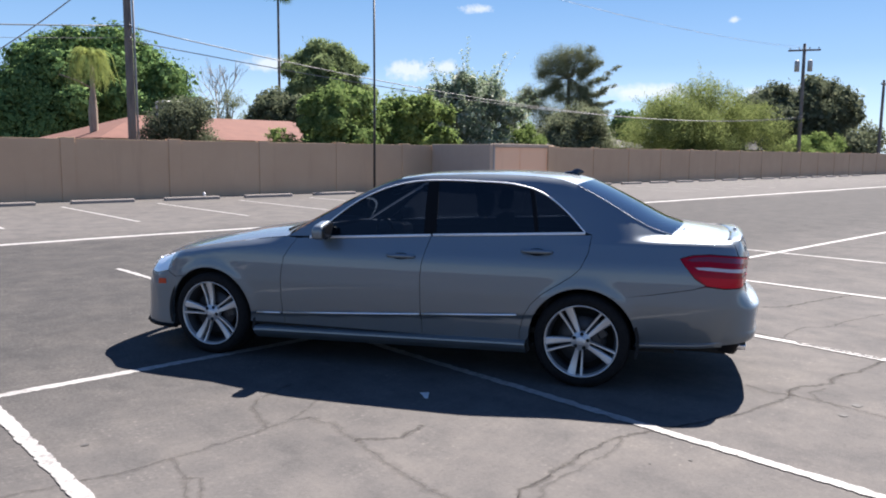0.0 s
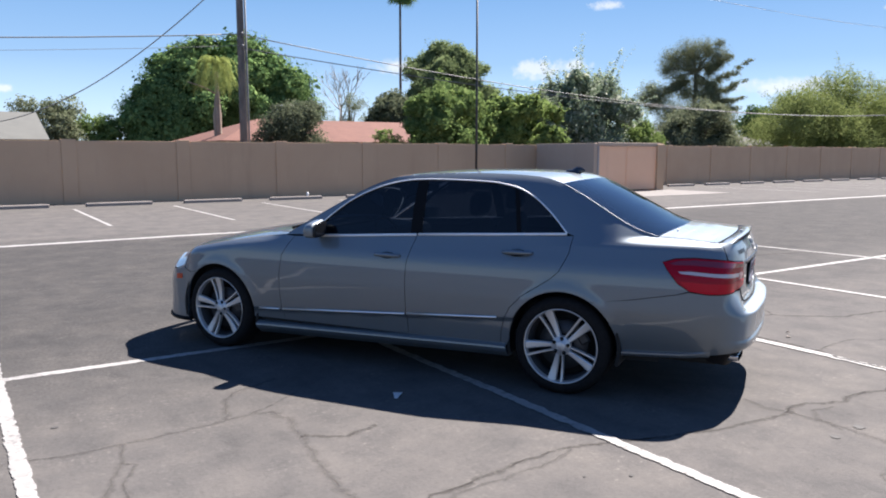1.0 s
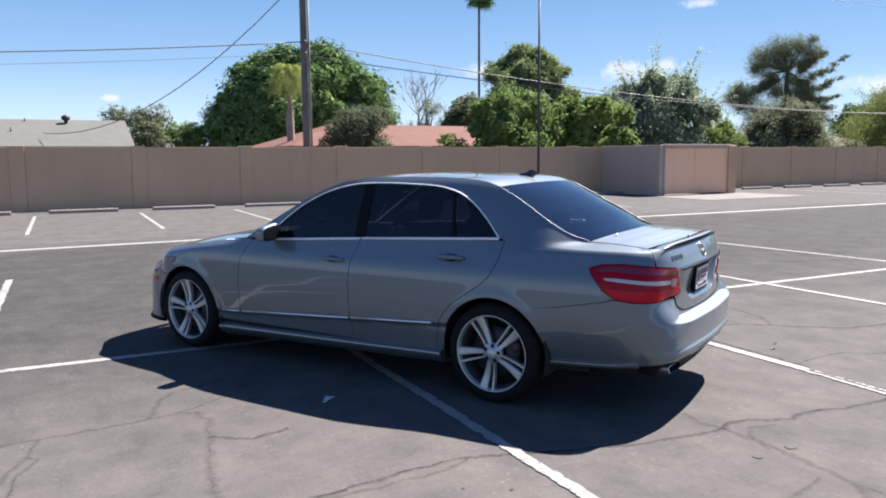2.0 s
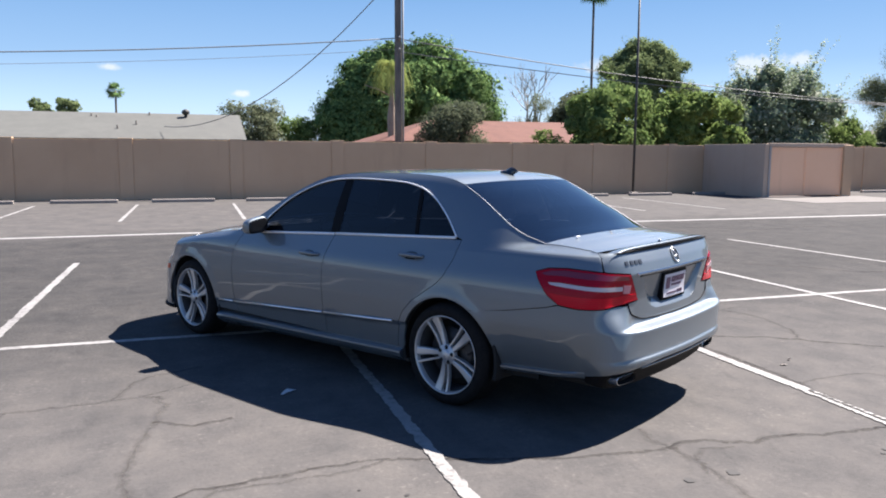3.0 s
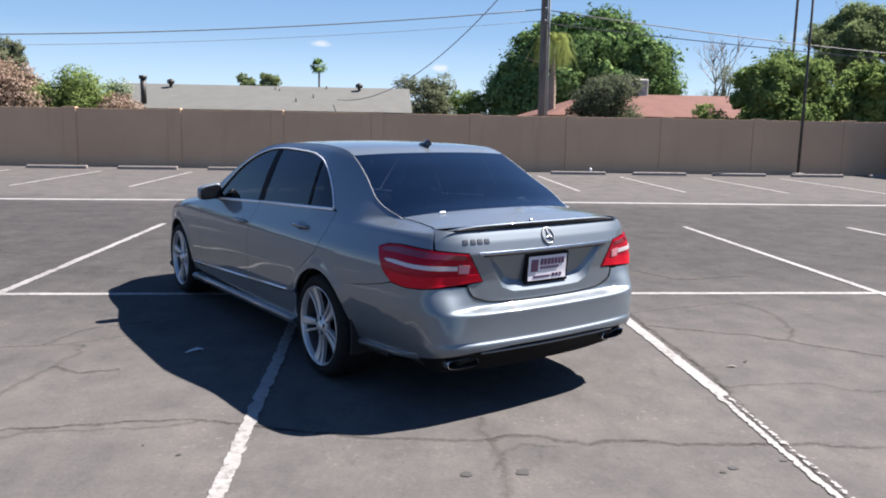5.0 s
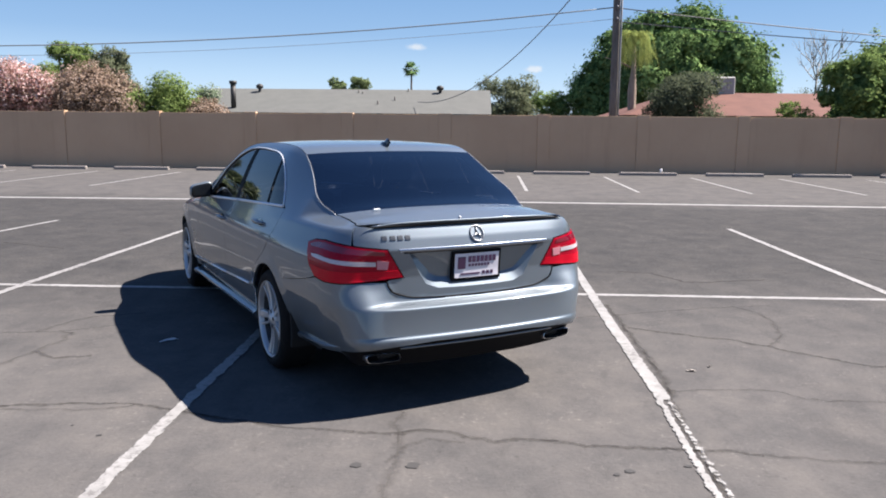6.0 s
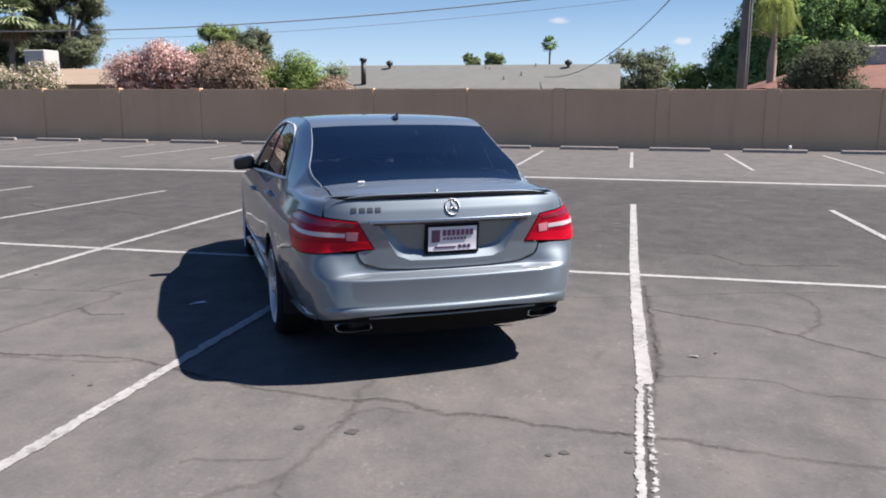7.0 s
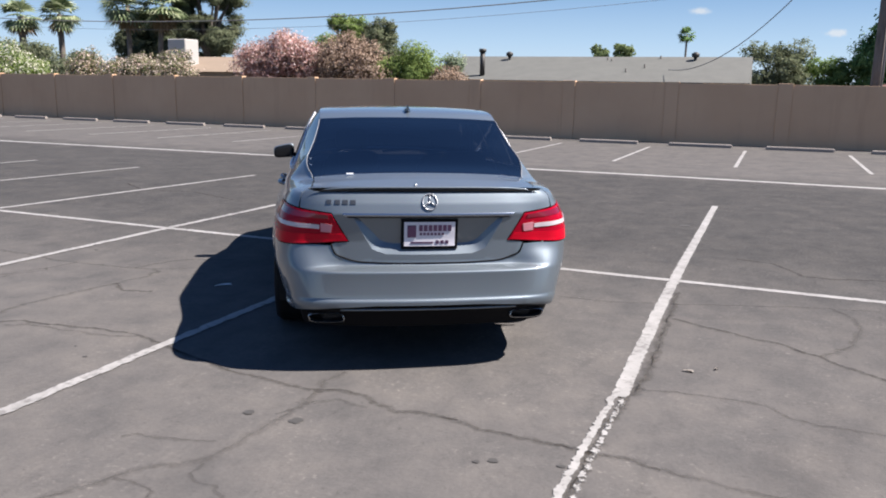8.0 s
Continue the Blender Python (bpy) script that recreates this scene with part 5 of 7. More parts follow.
def build_cabin(car):
    for y in (0.37, -0.37):
        seat = thing_part("front_seat", car)
        for nm, lo, hi, tilt in (("cushion", (0.98, y - 0.25, 0.40), (1.52, y + 0.25, 0.60), 0), ("backrest", (0.90, y - 0.24, 0.50), (1.06, y + 0.24, 1.10), 18), ("headrest", (0.76, y - 0.13, 1.12), (0.86, y + 0.13, 1.29), 8)):
            bm = bmesh.new()
            rounded(bm, lo, hi, 0.55, tilt)
            part(nm, bm, CABIN, seat)
    bench = thing_part("rear_bench", car)
    for nm, lo, hi, tilt in (("cushion", (0.05, -0.62, 0.40), (0.55, 0.62, 0.60), 0), ("backrest", (0.02, -0.62, 0.50), (0.18, 0.62, 1.05), 22)):
        bm = bmesh.new()
        rounded(bm, lo, hi, 0.4, tilt)
        part(nm, bm, CABIN, bench)
    for y in (0.36, -0.36):
        bm = bmesh.new()
        rounded(bm, (-0.25, y - 0.13, 1.05), (-0.16, y + 0.13, 1.19), 0.55, 5)
        part("headrest", bm, CABIN, bench)
    part("parcel_shelf", box_mesh((-0.60, -0.60, 1.005), (-0.15, 0.60, 1.03), 0.006), CABIN, car)
    part("dashboard", box_mesh((1.72, -0.70, 0.62), (2.25, 0.70, 0.955), 0.06, 2), CABIN, car)
    bm = bmesh.new()
    ringc = Vector((1.58, 0.37, 0.90))
    add_tube(bm, [ringc + Vector((0.07 * math.sin(a), 0.185 * math.cos(a), 0.175 * math.sin(a))) for a in np.linspace(0, math.tau, 25)], 0.015, 6, False)
    add_tube(bm, [ringc + Vector((0, -0.18, 0)), ringc + Vector((0.03, 0, -0.01)), ringc + Vector((0, 0.18, 0))], 0.02, 6)
    add_tube(bm, [ringc + Vector((0.03, 0, -0.01)), ringc + Vector((0.25, 0, -0.10))], 0.03, 6)
    part("steering_wheel", bm, CABIN, car)
    part("cabin_floor", box_mesh((-0.15, -0.72, 0.32), (2.3, 0.72, 0.36)), CABIN, car)
    bm = bmesh.new()
    rounded(bm, (1.36, -0.10, 1.27), (1.40, 0.10, 1.33), 0.6)
    part("inner_mirror", bm, BLACK_TRIM, car)


CAR = pose(0, 0, 0, 0, 0, 120.48)
car = thing("car", "metallic grey four-door sedan with tinted windows on asphalt", "car", at=CAR)
build_body(car)
put_wheels(car)
build_cabin(car)

# ---- ground details ----
def crack(points, band=0.045, core=0.008, seed=1, faint=False):
    """An old crack: a ragged darker band with an open line in it that comes and goes."""
    r = random.Random(seed)
    fine = []
    for (x0, y0), (x1, y1) in zip(points, points[1:]):
        n = max(2, int(math.hypot(x1 - x0, y1 - y0) / 0.07))
        for k in range(n):
            fine.append((x0 + (x1 - x0) * k / n + r.uniform(-0.012, 0.012), y0 + (y1 - y0) * k / n + r.uniform(-0.012, 0.012)))
    fine.append(points[-1])
    a = part("crack_band", strip_mesh(fine, band, 0.0010 + 0.00004 * seed, r, band * 0.35, 0.04, BAND_SOUND), FAINT_BAND if faint else CRACK_BAND, ground)
    a["kind"] = "structure"
    b = part("crack_line", strip_mesh(fine, core, 0.0034 + 0.00004 * seed, r, core * 0.5, 0.02, (0.0, 1.0, 0.0)), FAINT_CRACK if faint else CRACK, ground)
    b["kind"] = "structure"


crack([(-4.6, 0.30), (-3.9, 0.25), (-3.63, 0.19), (-3.34, 0.21), (-3.05, 0.22), (-2.78, 0.26), (-2.60, 0.28), (-2.49, 0.25)], 0.040, 0.010, 1, True)
crack([(-2.49, 0.26), (-2.45, 0.09), (-2.49, -0.08), (-2.50, -0.24), (-2.55, -0.42), (-2.57, -0.62), (-2.60, -0.80), (-2.62, -1.0), (-2.60, -1.19), (-2.54, -1.36), (-2.49, -1.44)], 0.055, 0.010, 2, True)
crack([(-2.50, -0.22), (-2.39, -0.29), (-2.29, -0.36), (-2.20, -0.33), (-2.06, -0.28)], 0.036, 0.007, 3)
crack([(-2.49, -1.42), (-2.31, -1.26), (-2.16, -1.25), (-1.92, -1.23), (-1.74, -1.19), (-1.50, -1.17), (-1.37, -1.17), (-1.20, -1.23), (-0.88, -1.33), (-0.45, -1.45), (-0.07, -1.49), (0.12, -1.51)], 0.034, 0.010, 4)
crack([(0.12, -1.51), (0.29, -1.45), (0.42, -1.46), (0.50, -1.51), (0.66, -1.57), (0.82, -1.53), (0.94, -1.54), (1.11, -1.60), (1.42, -1.62), (1.65, -1.62), (1.80, -1.62), (1.95, -1.67)], 0.042, 0.012, 5)
crack([(1.95, -1.67), (2.30, -1.72), (2.9, -1.72), (3.8, -1.60), (4.6, -1.72)], 0.046, 0.012, 25, True)
crack([(0.15, -1.20), (0.13, -1.37), (0.16, -1.55), (0.18, -1.72), (0.17, -1.90), (0.14, -2.10), (0.14, -2.29), (0.08, -2.42), (-0.03, -2.50), (-0.12, -2.65), (-0.22, -2.85), (-0.4, -3.2)], 0.050, 0.010, 6, True)
crack([(0.13, -2.40), (0.14, -2.50), (0.22, -2.55), (0.30, -2.55), (0.38, -2.61), (0.44, -2.80)], 0.024, 0.010, 7, True)
crack([(-0.11, -2.67), (0.02, -2.65), (0.10, -2.68), (0.14, -2.80)], 0.022, 0.008, 8, True)
crack([(1.76, 0.72), (2.04, 0.60), (2.25, 0.50), (2.47, 0.42), (2.69, 0.26), (2.86, 0.10), (3.05, -0.04), (3.20, -0.16), (3.8, -0.24), (4.6, -0.4)], 0.040, 0.012, 9)
crack([(2.87, 1.50), (2.99, 1.30), (3.00, 1.08), (2.97, 0.84), (2.90, 0.58), (2.71, 0.27)], 0.046, 0.010, 10, True)
crack([(0.87, 0.97), (1.27, 0.98), (1.84, 1.17), (2.57, 1.45), (3.2, 1.6)], 0.024, 0.008, 11, True)
crack([(1.70, -0.76), (2.08, -0.71), (2.39, -0.72), (2.49, -0.84), (2.62, -0.87), (2.91, -0.86), (3.6, -1.0)], 0.028, 0.008, 12, True)
crack([(-2.78, 0.28), (-2.73, 0.35), (-2.70, 0.50), (-2.64, 0.66), (-2.56, 0.74), (-2.44, 0.80), (-2.2, 0.92)], 0.046, 0.008, 13, True)
crack([(-2.60, 0.30), (-2.49, 0.35), (-2.36, 0.43), (-2.22, 0.53)], 0.030, 0.006, 14, True)
crack([(2.12, 3.16), (2.48, 3.06), (2.70, 2.63), (2.93, 2.61), (3.6, 2.8)], 0.042, 0.011, 15)
crack([(5.2, 4.4), (6.0, 3.7), (6.4, 3.1), (7.4, 2.9)], 0.04, 0.010, 16)
crack([(-7.2, 4.8), (-6.4, 4.3), (-5.6, 4.5), (-4.6, 4.1)], 0.035, 0.009, 17)
crack([(8.0, 9.2), (9.4, 8.3), (11.0, 8.6), (13.0, 7.9)], 0.045, 0.012, 18)
crack([(-3.36, 0.20), (-3.40, 0.04), (-3.41, -0.07), (-3.36, -0.12), (-3.46, -0.34), (-3.5, -0.6)], 0.030, 0.008, 19, True)
crack([(-3.42, -0.08), (-3.50, -0.26), (-3.6, -0.5)], 0.045, 0.006, 20, True)
crack([(0.14, -1.86), (0.21, -1.64), (0.32, -1.56), (0.50, -1.60)], 0.030, 0.006, 21, True)
crack([(-0.39, -2.34), (-0.17, -2.27), (0.05, -2.22)], 0.026, 0.006, 22, True)
crack([(-2.32, -1.40), (-2.20, -1.31), (-1.90, -1.29), (-1.57, -1.27), (-1.36, -1.20)], 0.030, 0.008, 23, True)
crack([(1.735, 1.5), (1.735, 0.8), (1.74, 0.3), (1.745, -0.2), (1.74, -0.6), (1.70, -0.9), (1.655, -1.25), (1.64, -1.6), (1.63, -2.1), (1.62, -2.9)], 0.052, 0.014, 24)

def spot(x, y, r, material, name, label, category, z=0.004):
    bm = bmesh.new()
    rr = random.Random(int(x * 1000) ^ int(y * 777))
    vs = [bm.verts.new((x + r * rr.uniform(0.6, 1.1) * math.cos(a), y + r * rr.uniform(0.5, 0.9) * math.sin(a), z)) for a in np.linspace(0, math.tau, 11, endpoint=False)]
    bm.faces.new(vs)
    return tagged(part(name, bm, material, ground), label)

for x, y, r in ((-0.01, -1.89, 0.035), (0.26, -1.88, 0.04), (1.26, -1.88, 0.03), (1.20, -1.92, 0.02), (1.55, -1.81, 0.022), (-3.63, 0.69, 0.026), (-1.36, -1.62, 0.016), (1.50, 4.94, 0.08), (-1.56, -1.5, 0.010)):
    spot(x, y, r, OIL, "oil_spot", "dark old oil spot", "stain")

def scrap(name, x, y, size, h, label, turn, material=PAPER, slim=0.55):
    """A crumpled bit of paper."""
    bm = bmesh.new()
    rr = random.Random(name + str(turn))
    n = 5
    g = [[bm.verts.new(((i / n - 0.5) * size, (j / n - 0.5) * size * slim * (0.35 + 0.9 * i / n), 0.006 + h * rr.random() * math.sin(math.pi * i / n + 0.3))) for j in range(n + 1)] for i in range(n + 1)]
    for i in range(n):
        for j in range(n):
            bm.faces.new((g[i][j], g[i + 1][j], g[i + 1][j + 1], g[i][j + 1]))
    bmesh.ops.solidify(bm, geom=bm.faces[:], thickness=0.004)
    ob = tagged(part(name, bm, material), label, "litter", "litter on the asphalt")
    ob.matrix_world = pose(x, y, 0.002, 0, 0, turn)
    return ob

scrap("paper_scrap", -1.69, 0.10, 0.135, 0.005, "narrow white paper scrap in the car's shade", 54, slim=0.40)
scrap("paper_scrap", 2.11, -0.26, 0.035, 0.012, "tiny weathered paper scrap on sunlit asphalt", 80, OLD_PAPER)
scrap("paper_scrap", 1.96, -0.36, 0.06, 0.006, "small flat weathered paper scrap on asphalt", 10, OLD_PAPER)
bm = bmesh.new()
add_tube(bm, [(6.68, 20.38, 0.105), (6.68, 20.38, 0.20), (6.68, 20.38, 0.235)], [0.045, 0.04, 0.015], 10)
tagged(part("paper_cup", bm, PAPER), "small white paper cup on a wheel stop", "cup")

# ---- refuse enclosure against the wall ----
def build_enclosure():
    e = thing("refuse_enclosure", "grey-brown walled refuse enclosure with peach double gates", "enclosure")
    x0, x1, y0, h = 18.05, 22.15, 18.25, 1.97
    part("side_wall", box_mesh((x0, y0, 0), (x0 + 0.2, WALL_Y, h), 0.012), ENCLOSURE, e)
    part("side_wall", box_mesh((x1 - 0.2, y0, 0), (x1, WALL_Y, h), 0.012), ENCLOSURE, e)
    part("gate_post", box_mesh((x0 + 0.20, y0 - 0.03, 0), (x0 + 0.28, y0 + 0.1, h - 0.10), 0.006), WHITE_GATE_POST, e, "white gate post")
    part("end_pier", box_mesh((x1 - 0.42, y0 - 0.06, 0), (x1 + 0.02, y0 + 0.24, h - 0.02), 0.012), WALL, e)
    part("lintel", box_mesh((x0 + 0.2, y0 - 0.02, h - 0.10), (x1 - 0.2, y0 + 0.14, h + 0.03), 0.01), ENCLOSURE, e)
    for a, b in ((x0 + 0.285, 19.96), (19.985, x1 - 0.43)):
        gate = thing_part("gate", e)
        part("gate_sheet", box_mesh((a, y0 + 0.03, 0.06), (b, y0 + 0.06, h - 0.12), 0.004), GATE, gate, "peach painted sheet-metal gate")
        for z in (0.10, h - 0.20):
            part("gate_rail", box_mesh((a, y0 + 0.015, z), (b, y0 + 0.03, z + 0.06), 0.004), GATE, gate)
        part("gate_stile", box_mesh((b - 0.05, y0 + 0.012, 0.06), (b, y0 + 0.03, h - 0.12), 0.004), GATE, gate)
    pad = bmesh.new()
    add_box(pad, (17.4, 15.1, -0.05), (22.6, 18.24, 0.012), 0.004)
    tagged(part("concrete_pad", pad, PAD), "pale concrete pad before a gate", "pad", kind="structure")

build_enclosure()

# ---- poles and wires ----
def wire(a, b, sag, radius, material, name="overhead_wire", label="thin overhead wire between poles", n=30):
    a, b = Vector(a), Vector(b)
    bm = bmesh.new()
    add_tube(bm, [a.lerp(b, k / n) - Vector((0, 0, 4 * sag * (k / n) * (1 - k / n))) for k in range(n + 1)], radius, 6)
    return tagged(part(name, bm, material), label, "wire", "overhead wires")

def utility_pole(x, y, h, r, lean, label, transformer=False, turn=0):
    p = thing("utility_pole", label, "utility pole", at=pose(x, y, 0, 0, 0, turn))
    bm = bmesh.new()
    add_tube(bm, [(lean * t * h, 0, t * h) for t in (0, 0.25, 0.5, 0.75, 1)], [r, r * 0.94, r * 0.88, r * 0.82, r * 0.75], 14)
    part("post", bm, POLE_WOOD, p)
    part("crossarm", box_mesh((lean * h - 1.25, -0.16, h - 0.62), (lean * h + 1.25, -0.05, h - 0.48), 0.01), POLE_WOOD, p)
    for dx in (-1.1, -0.4, 0.4, 1.1):
        bm = bmesh.new()
        add_tube(bm, [(lean * h + dx, -0.1, h - 0.48), (lean * h + dx, -0.1, h - 0.36), (lean * h + dx, -0.1, h - 0.30)], [0.02, 0.05, 0.03], 8)
        part("insulator", bm, CABLE_GREY, p)
    if transformer:
        for dx in (0.50, -0.50):
            bm = bmesh.new()
            add_tube(bm, [(dx + lean * h, -0.1, h - 2.3), (dx + lean * h, -0.1, h - 1.45), (dx + lean * h, -0.1, h - 1.35)], [0.20, 0.20, 0.10], 14)
            part("transformer", bm, COOLER, p, "grey can transformer")
    else:
        bm = bmesh.new()
        add_tube(bm, [(0.160, -0.10, 0), (0.160 + lean * 3.4, -0.10, 3.4), (0.150 + lean * 10, -0.09, 10)], 0.038, 8)
        part("conduit", bm, GALVANISED, p)
        for z in (5.72, 5.30):
            bm = bmesh.new()
            add_tube(bm, [(lean * z, -0.14, z - 0.08), (lean * z, -0.24, z), (lean * z, -0.14, z + 0.08)], 0.03, 6)
            part("cable_clamp", bm, GALVANISED, p)
    return p

utility_pole(5.55, 23.3, 11.4, 0.145, -0.004, "weathered grey wooden utility pole behind a wall")
utility_pole(62.6, 24.2, 11.0, 0.17, -0.006, "dark wooden utility pole with crossarm and transformers", True, -62)
utility_pole(100.5, 30.0, 11.0, 0.2, 0.0, "distant wooden utility pole behind a wall")
utility_pole(-47.0, 23.3, 11.0, 0.17, 0.0, "wooden utility pole behind the wall's far end")
wire((5.5, 23.25, 5.75), (-47, 23.25, 5.8), 1.5, 0.019, CABLE_GREY, label="dark grey telephone cable between wooden poles")
wire((5.5, 23.2, 5.35), (-47, 23.2, 5.5), 1.5, 0.007, CABLE_GREY)
wire((5.6, 23.25, 5.72), (62.4, 24.0, 4.95), 1.42, 0.018, CABLE_PALE, label="pale telephone cable sagging between wooden poles")
wire((5.6, 23.2, 5.25), (62.4, 24.0, 4.80), 1.15, 0.016, CABLE_PALE, label="pale telephone cable sagging between wooden poles")
wire((4.5, 23.2, 11.0), (61.2, 24.0, 10.6), 1.0, 0.006, CABLE_GREY)
wire((6.6, 23.2, 11.0), (63.6, 24.0, 10.6), 1.0, 0.006, CABLE_GREY)
wire((5.45, 23.3, 8.0), (-3.0, 44.0, 3.0), 1.6, 0.022, CABLE_GREY, label="dark service cable running down to a roof")

def lamp_pole():
    p = thing("lamp_pole", "slim dark steel lamp pole standing before a wall", "lamp pole", at=pose(14.45, 21.25, 0))
    bm = bmesh.new()
    add_tube(bm, [(0, 0, 0), (0.005, 0, 3.0), (-0.01, 0, 8.5)], [0.050, 0.045, 0.038], 10)
    part("shaft", bm, STEEL_DARK, p)
    part("base", box_mesh((-0.16, -0.16, 0), (0.16, 0.16, 0.10), 0.02), STOP, p)

lamp_pole()

# ---- houses behind the wall ----
def roof_mesh(x0, x1, y0, y1, eave, ridge, hip, over=0.3):
    """A ridged roof along x; hip insets the ridge's ends; the sheet is 0.12 thick."""
    bm = bmesh.new()
    ym = (y0 + y1) / 2
    a = [bm.verts.new(p) for p in ((x0 - over, y0 - over, eave), (x1 + over, y0 - over, eave), (x1 + over, y1 + over, eave), (x0 - over, y1 + over, eave))]
    r = [bm.verts.new(p) for p in ((x0 + hip - (over if hip == 0 else 0), ym, ridge), (x1 - hip + (over if hip == 0 else 0), ym, ridge))]
    bm.faces.new((a[0], a[1], r[1], r[0]))
    bm.faces.new((a[2], a[3], r[0], r[1]))
    bm.faces.new((a[1], a[2], r[1]))
    bm.faces.new((a[3], a[0], r[0]))
    bm.faces.new((a[3], a[2], a[1], a[0]))
    bmesh.ops.recalc_face_normals(bm, faces=bm.faces[:])
    return bm

def house(label, x0, x1, y0, y1, eave, ridge, hip, wall_mat, roof_mat):
    h = thing("house", label, "house", "houses behind the wall", at=pose(0, 0, 0))
    part("house_wall", box_mesh((x0, y0, 0), (x1, y1, eave), 0.02), wall_mat, h)
    part("roof", roof_mesh(x0, x1, y0, y1, eave + 0.004, ridge, hip), roof_mat, h)
    for k in range(3):
        wx = x0 + (x1 - x0) * (k + 0.6) / 3.2
        part("window", box_mesh((wx, y0 - 0.03, 0.95), (wx + 1.4, y0 + 0.02, 2.0), 0.01), BLACK_GLOSS, h)
    return h

def roof_vent(parent, x, y, z, kind):
    bm = bmesh.new()
    if kind == "turbine":
        add_tube(bm, [(x, y, z - 0.3), (x, y, z + 0.12)], 0.10, 8)
        add_tube(bm, [(x, y, z + 0.12), (x, y, z + 0.2), (x, y, z + 0.36), (x, y, z + 0.46)], [0.12, 0.24, 0.24, 0.08], 10)
    elif kind == "pipe":
        add_tube(bm, [(x, y, z - 0.6), (x, y, z + 0.12)], 0.055, 8)
    elif kind == "flue":
        add_tube(bm, [(x, y, z - 1.2), (x, y, z + 0.25)], 0.17, 10)
        add_tube(bm, [(x, y, z + 0.25), (x, y, z + 0.45)], 0.24, 10)
        add_tube(bm, [(x - 2.2, y - 0.5, z - 1.35), (x, y, z - 1.3)], 0.07, 8)
    else:
        bmesh.ops.create_uvsphere(bm, u_segments=14, v_segments=8, radius=0.45)
        for v in bm.verts:
            v.co = (x + v.co.x, y + v.co.y * 0.25, z + v.co.z * 0.8)
    part("roof_vent" if kind != "dish" else "satellite_dish", bm, VENT_DARK, parent)

grey = house("low house with a pale grey shingle roof", -17.3, 1.3, 43.0, 53.0, 2.25, 3.92, 0, HOUSE_GREY, ROOF_GREY)
for x, y, z, k in ((-13.9, 47.2, 3.75, "turbine"), (-7.2, 47.2, 3.70, "pipe"), (-6.9, 47.0, 3.6, "pipe"), (-3.9, 47.6, 3.85, "pipe"), (-1.75, 47.2, 3.72, "turbine"), (-14.6, 43.6, 3.75, "flue"), (-16.3, 43.4, 3.05, "dish"), (-4.6, 45.5, 3.25, "pipe"), (-5.6, 44.6, 2.95, "pipe")):
    roof_vent(grey, x, y, z, k)
red = house("low house with a faded red shingle roof", 8.2, 24.5, 33.5, 43.0, 2.15, 3.45, 3.4, HOUSE_BEIGE, ROOF_RED)
cooler_b = box_mesh((13.07, 38.0, 3.2), (14.66, 39.2, 4.3), 0.05)
tagged(part("rooftop_cooler", cooler_b, COOLER), "grey metal cooler on a red roof", "air cooler")
beige = house("beige stucco house with a low tan roof", -38.5, -26.0, 38.0, 48.0, 2.45, 3.62, 0, HOUSE_BEIGE, ROOF_TAN)
tagged(part("rooftop_cooler", box_mesh((-36.0, 39.0, 2.6), (-34.5, 40.4, 4.65), 0.05), COOLER), "grey boxed cooler on a flat roof", "air cooler")
house("low house with a dark grey roof", 39.5, 52, 38.0, 46.0, 2.3, 3.5, 2.5, HOUSE_GREY, ROOF_DARK)
house("low house with a grey roof far off", 118, 150, 52.0, 62.0, 2.6, 5.0, 3, HOUSE_BEIGE, ROOF_DARK)
house("low brown-roofed house behind trees", 54, 66, 40.0, 50.0, 2.3, 3.5, 3, HOUSE_BEIGE, ROOF_DARK)

# ---- trees ----
def leaf_mesh(name, centres, normals, size, rr, material, parent, slim=0.42, droop=0.0):
    """Many pointed leaves, each its own little island."""
    n = len(centres)
    tang = rr.normal(size=(n, 3))
    tang[:, 2] -= droop
    nor = normals + rr.normal(scale=0.40, size=(n, 3))
    nor /= np.linalg.norm(nor, axis=1)[:, None]
    tang -= nor * (tang * nor).sum(1)[:, None]
    tang /= np.linalg.norm(tang, axis=1)[:, None] + 1e-9
    bit = np.cross(nor, tang)
    s = size * rr.uniform(0.6, 1.35, size=(n, 1))
    v = np.empty((n, 4, 3))
    v[:, 0] = centres - tang * s * 0.5
    v[:, 1] = centres + bit * s * slim + nor * s * 0.06
    v[:, 2] = centres + tang * s * 0.5
    v[:, 3] = centres - bit * s * slim + nor * s * 0.06
    me = bpy.data.meshes.new(name)
    me.vertices.add(n * 4)
    me.vertices.foreach_set("co", v.reshape(-1))
    me.loops.add(n * 4)
    me.loops.foreach_set("vertex_index", np.arange(n * 4, dtype=np.int32))
    me.polygons.add(n)
    me.polygons.foreach_set("loop_start", np.arange(0, n * 4, 4, dtype=np.int32))
    me.materials.append(material)
    me.update(calc_edges=True)
    me.validate()
    ob = new(name, me)
    ob.parent = parent
    return ob

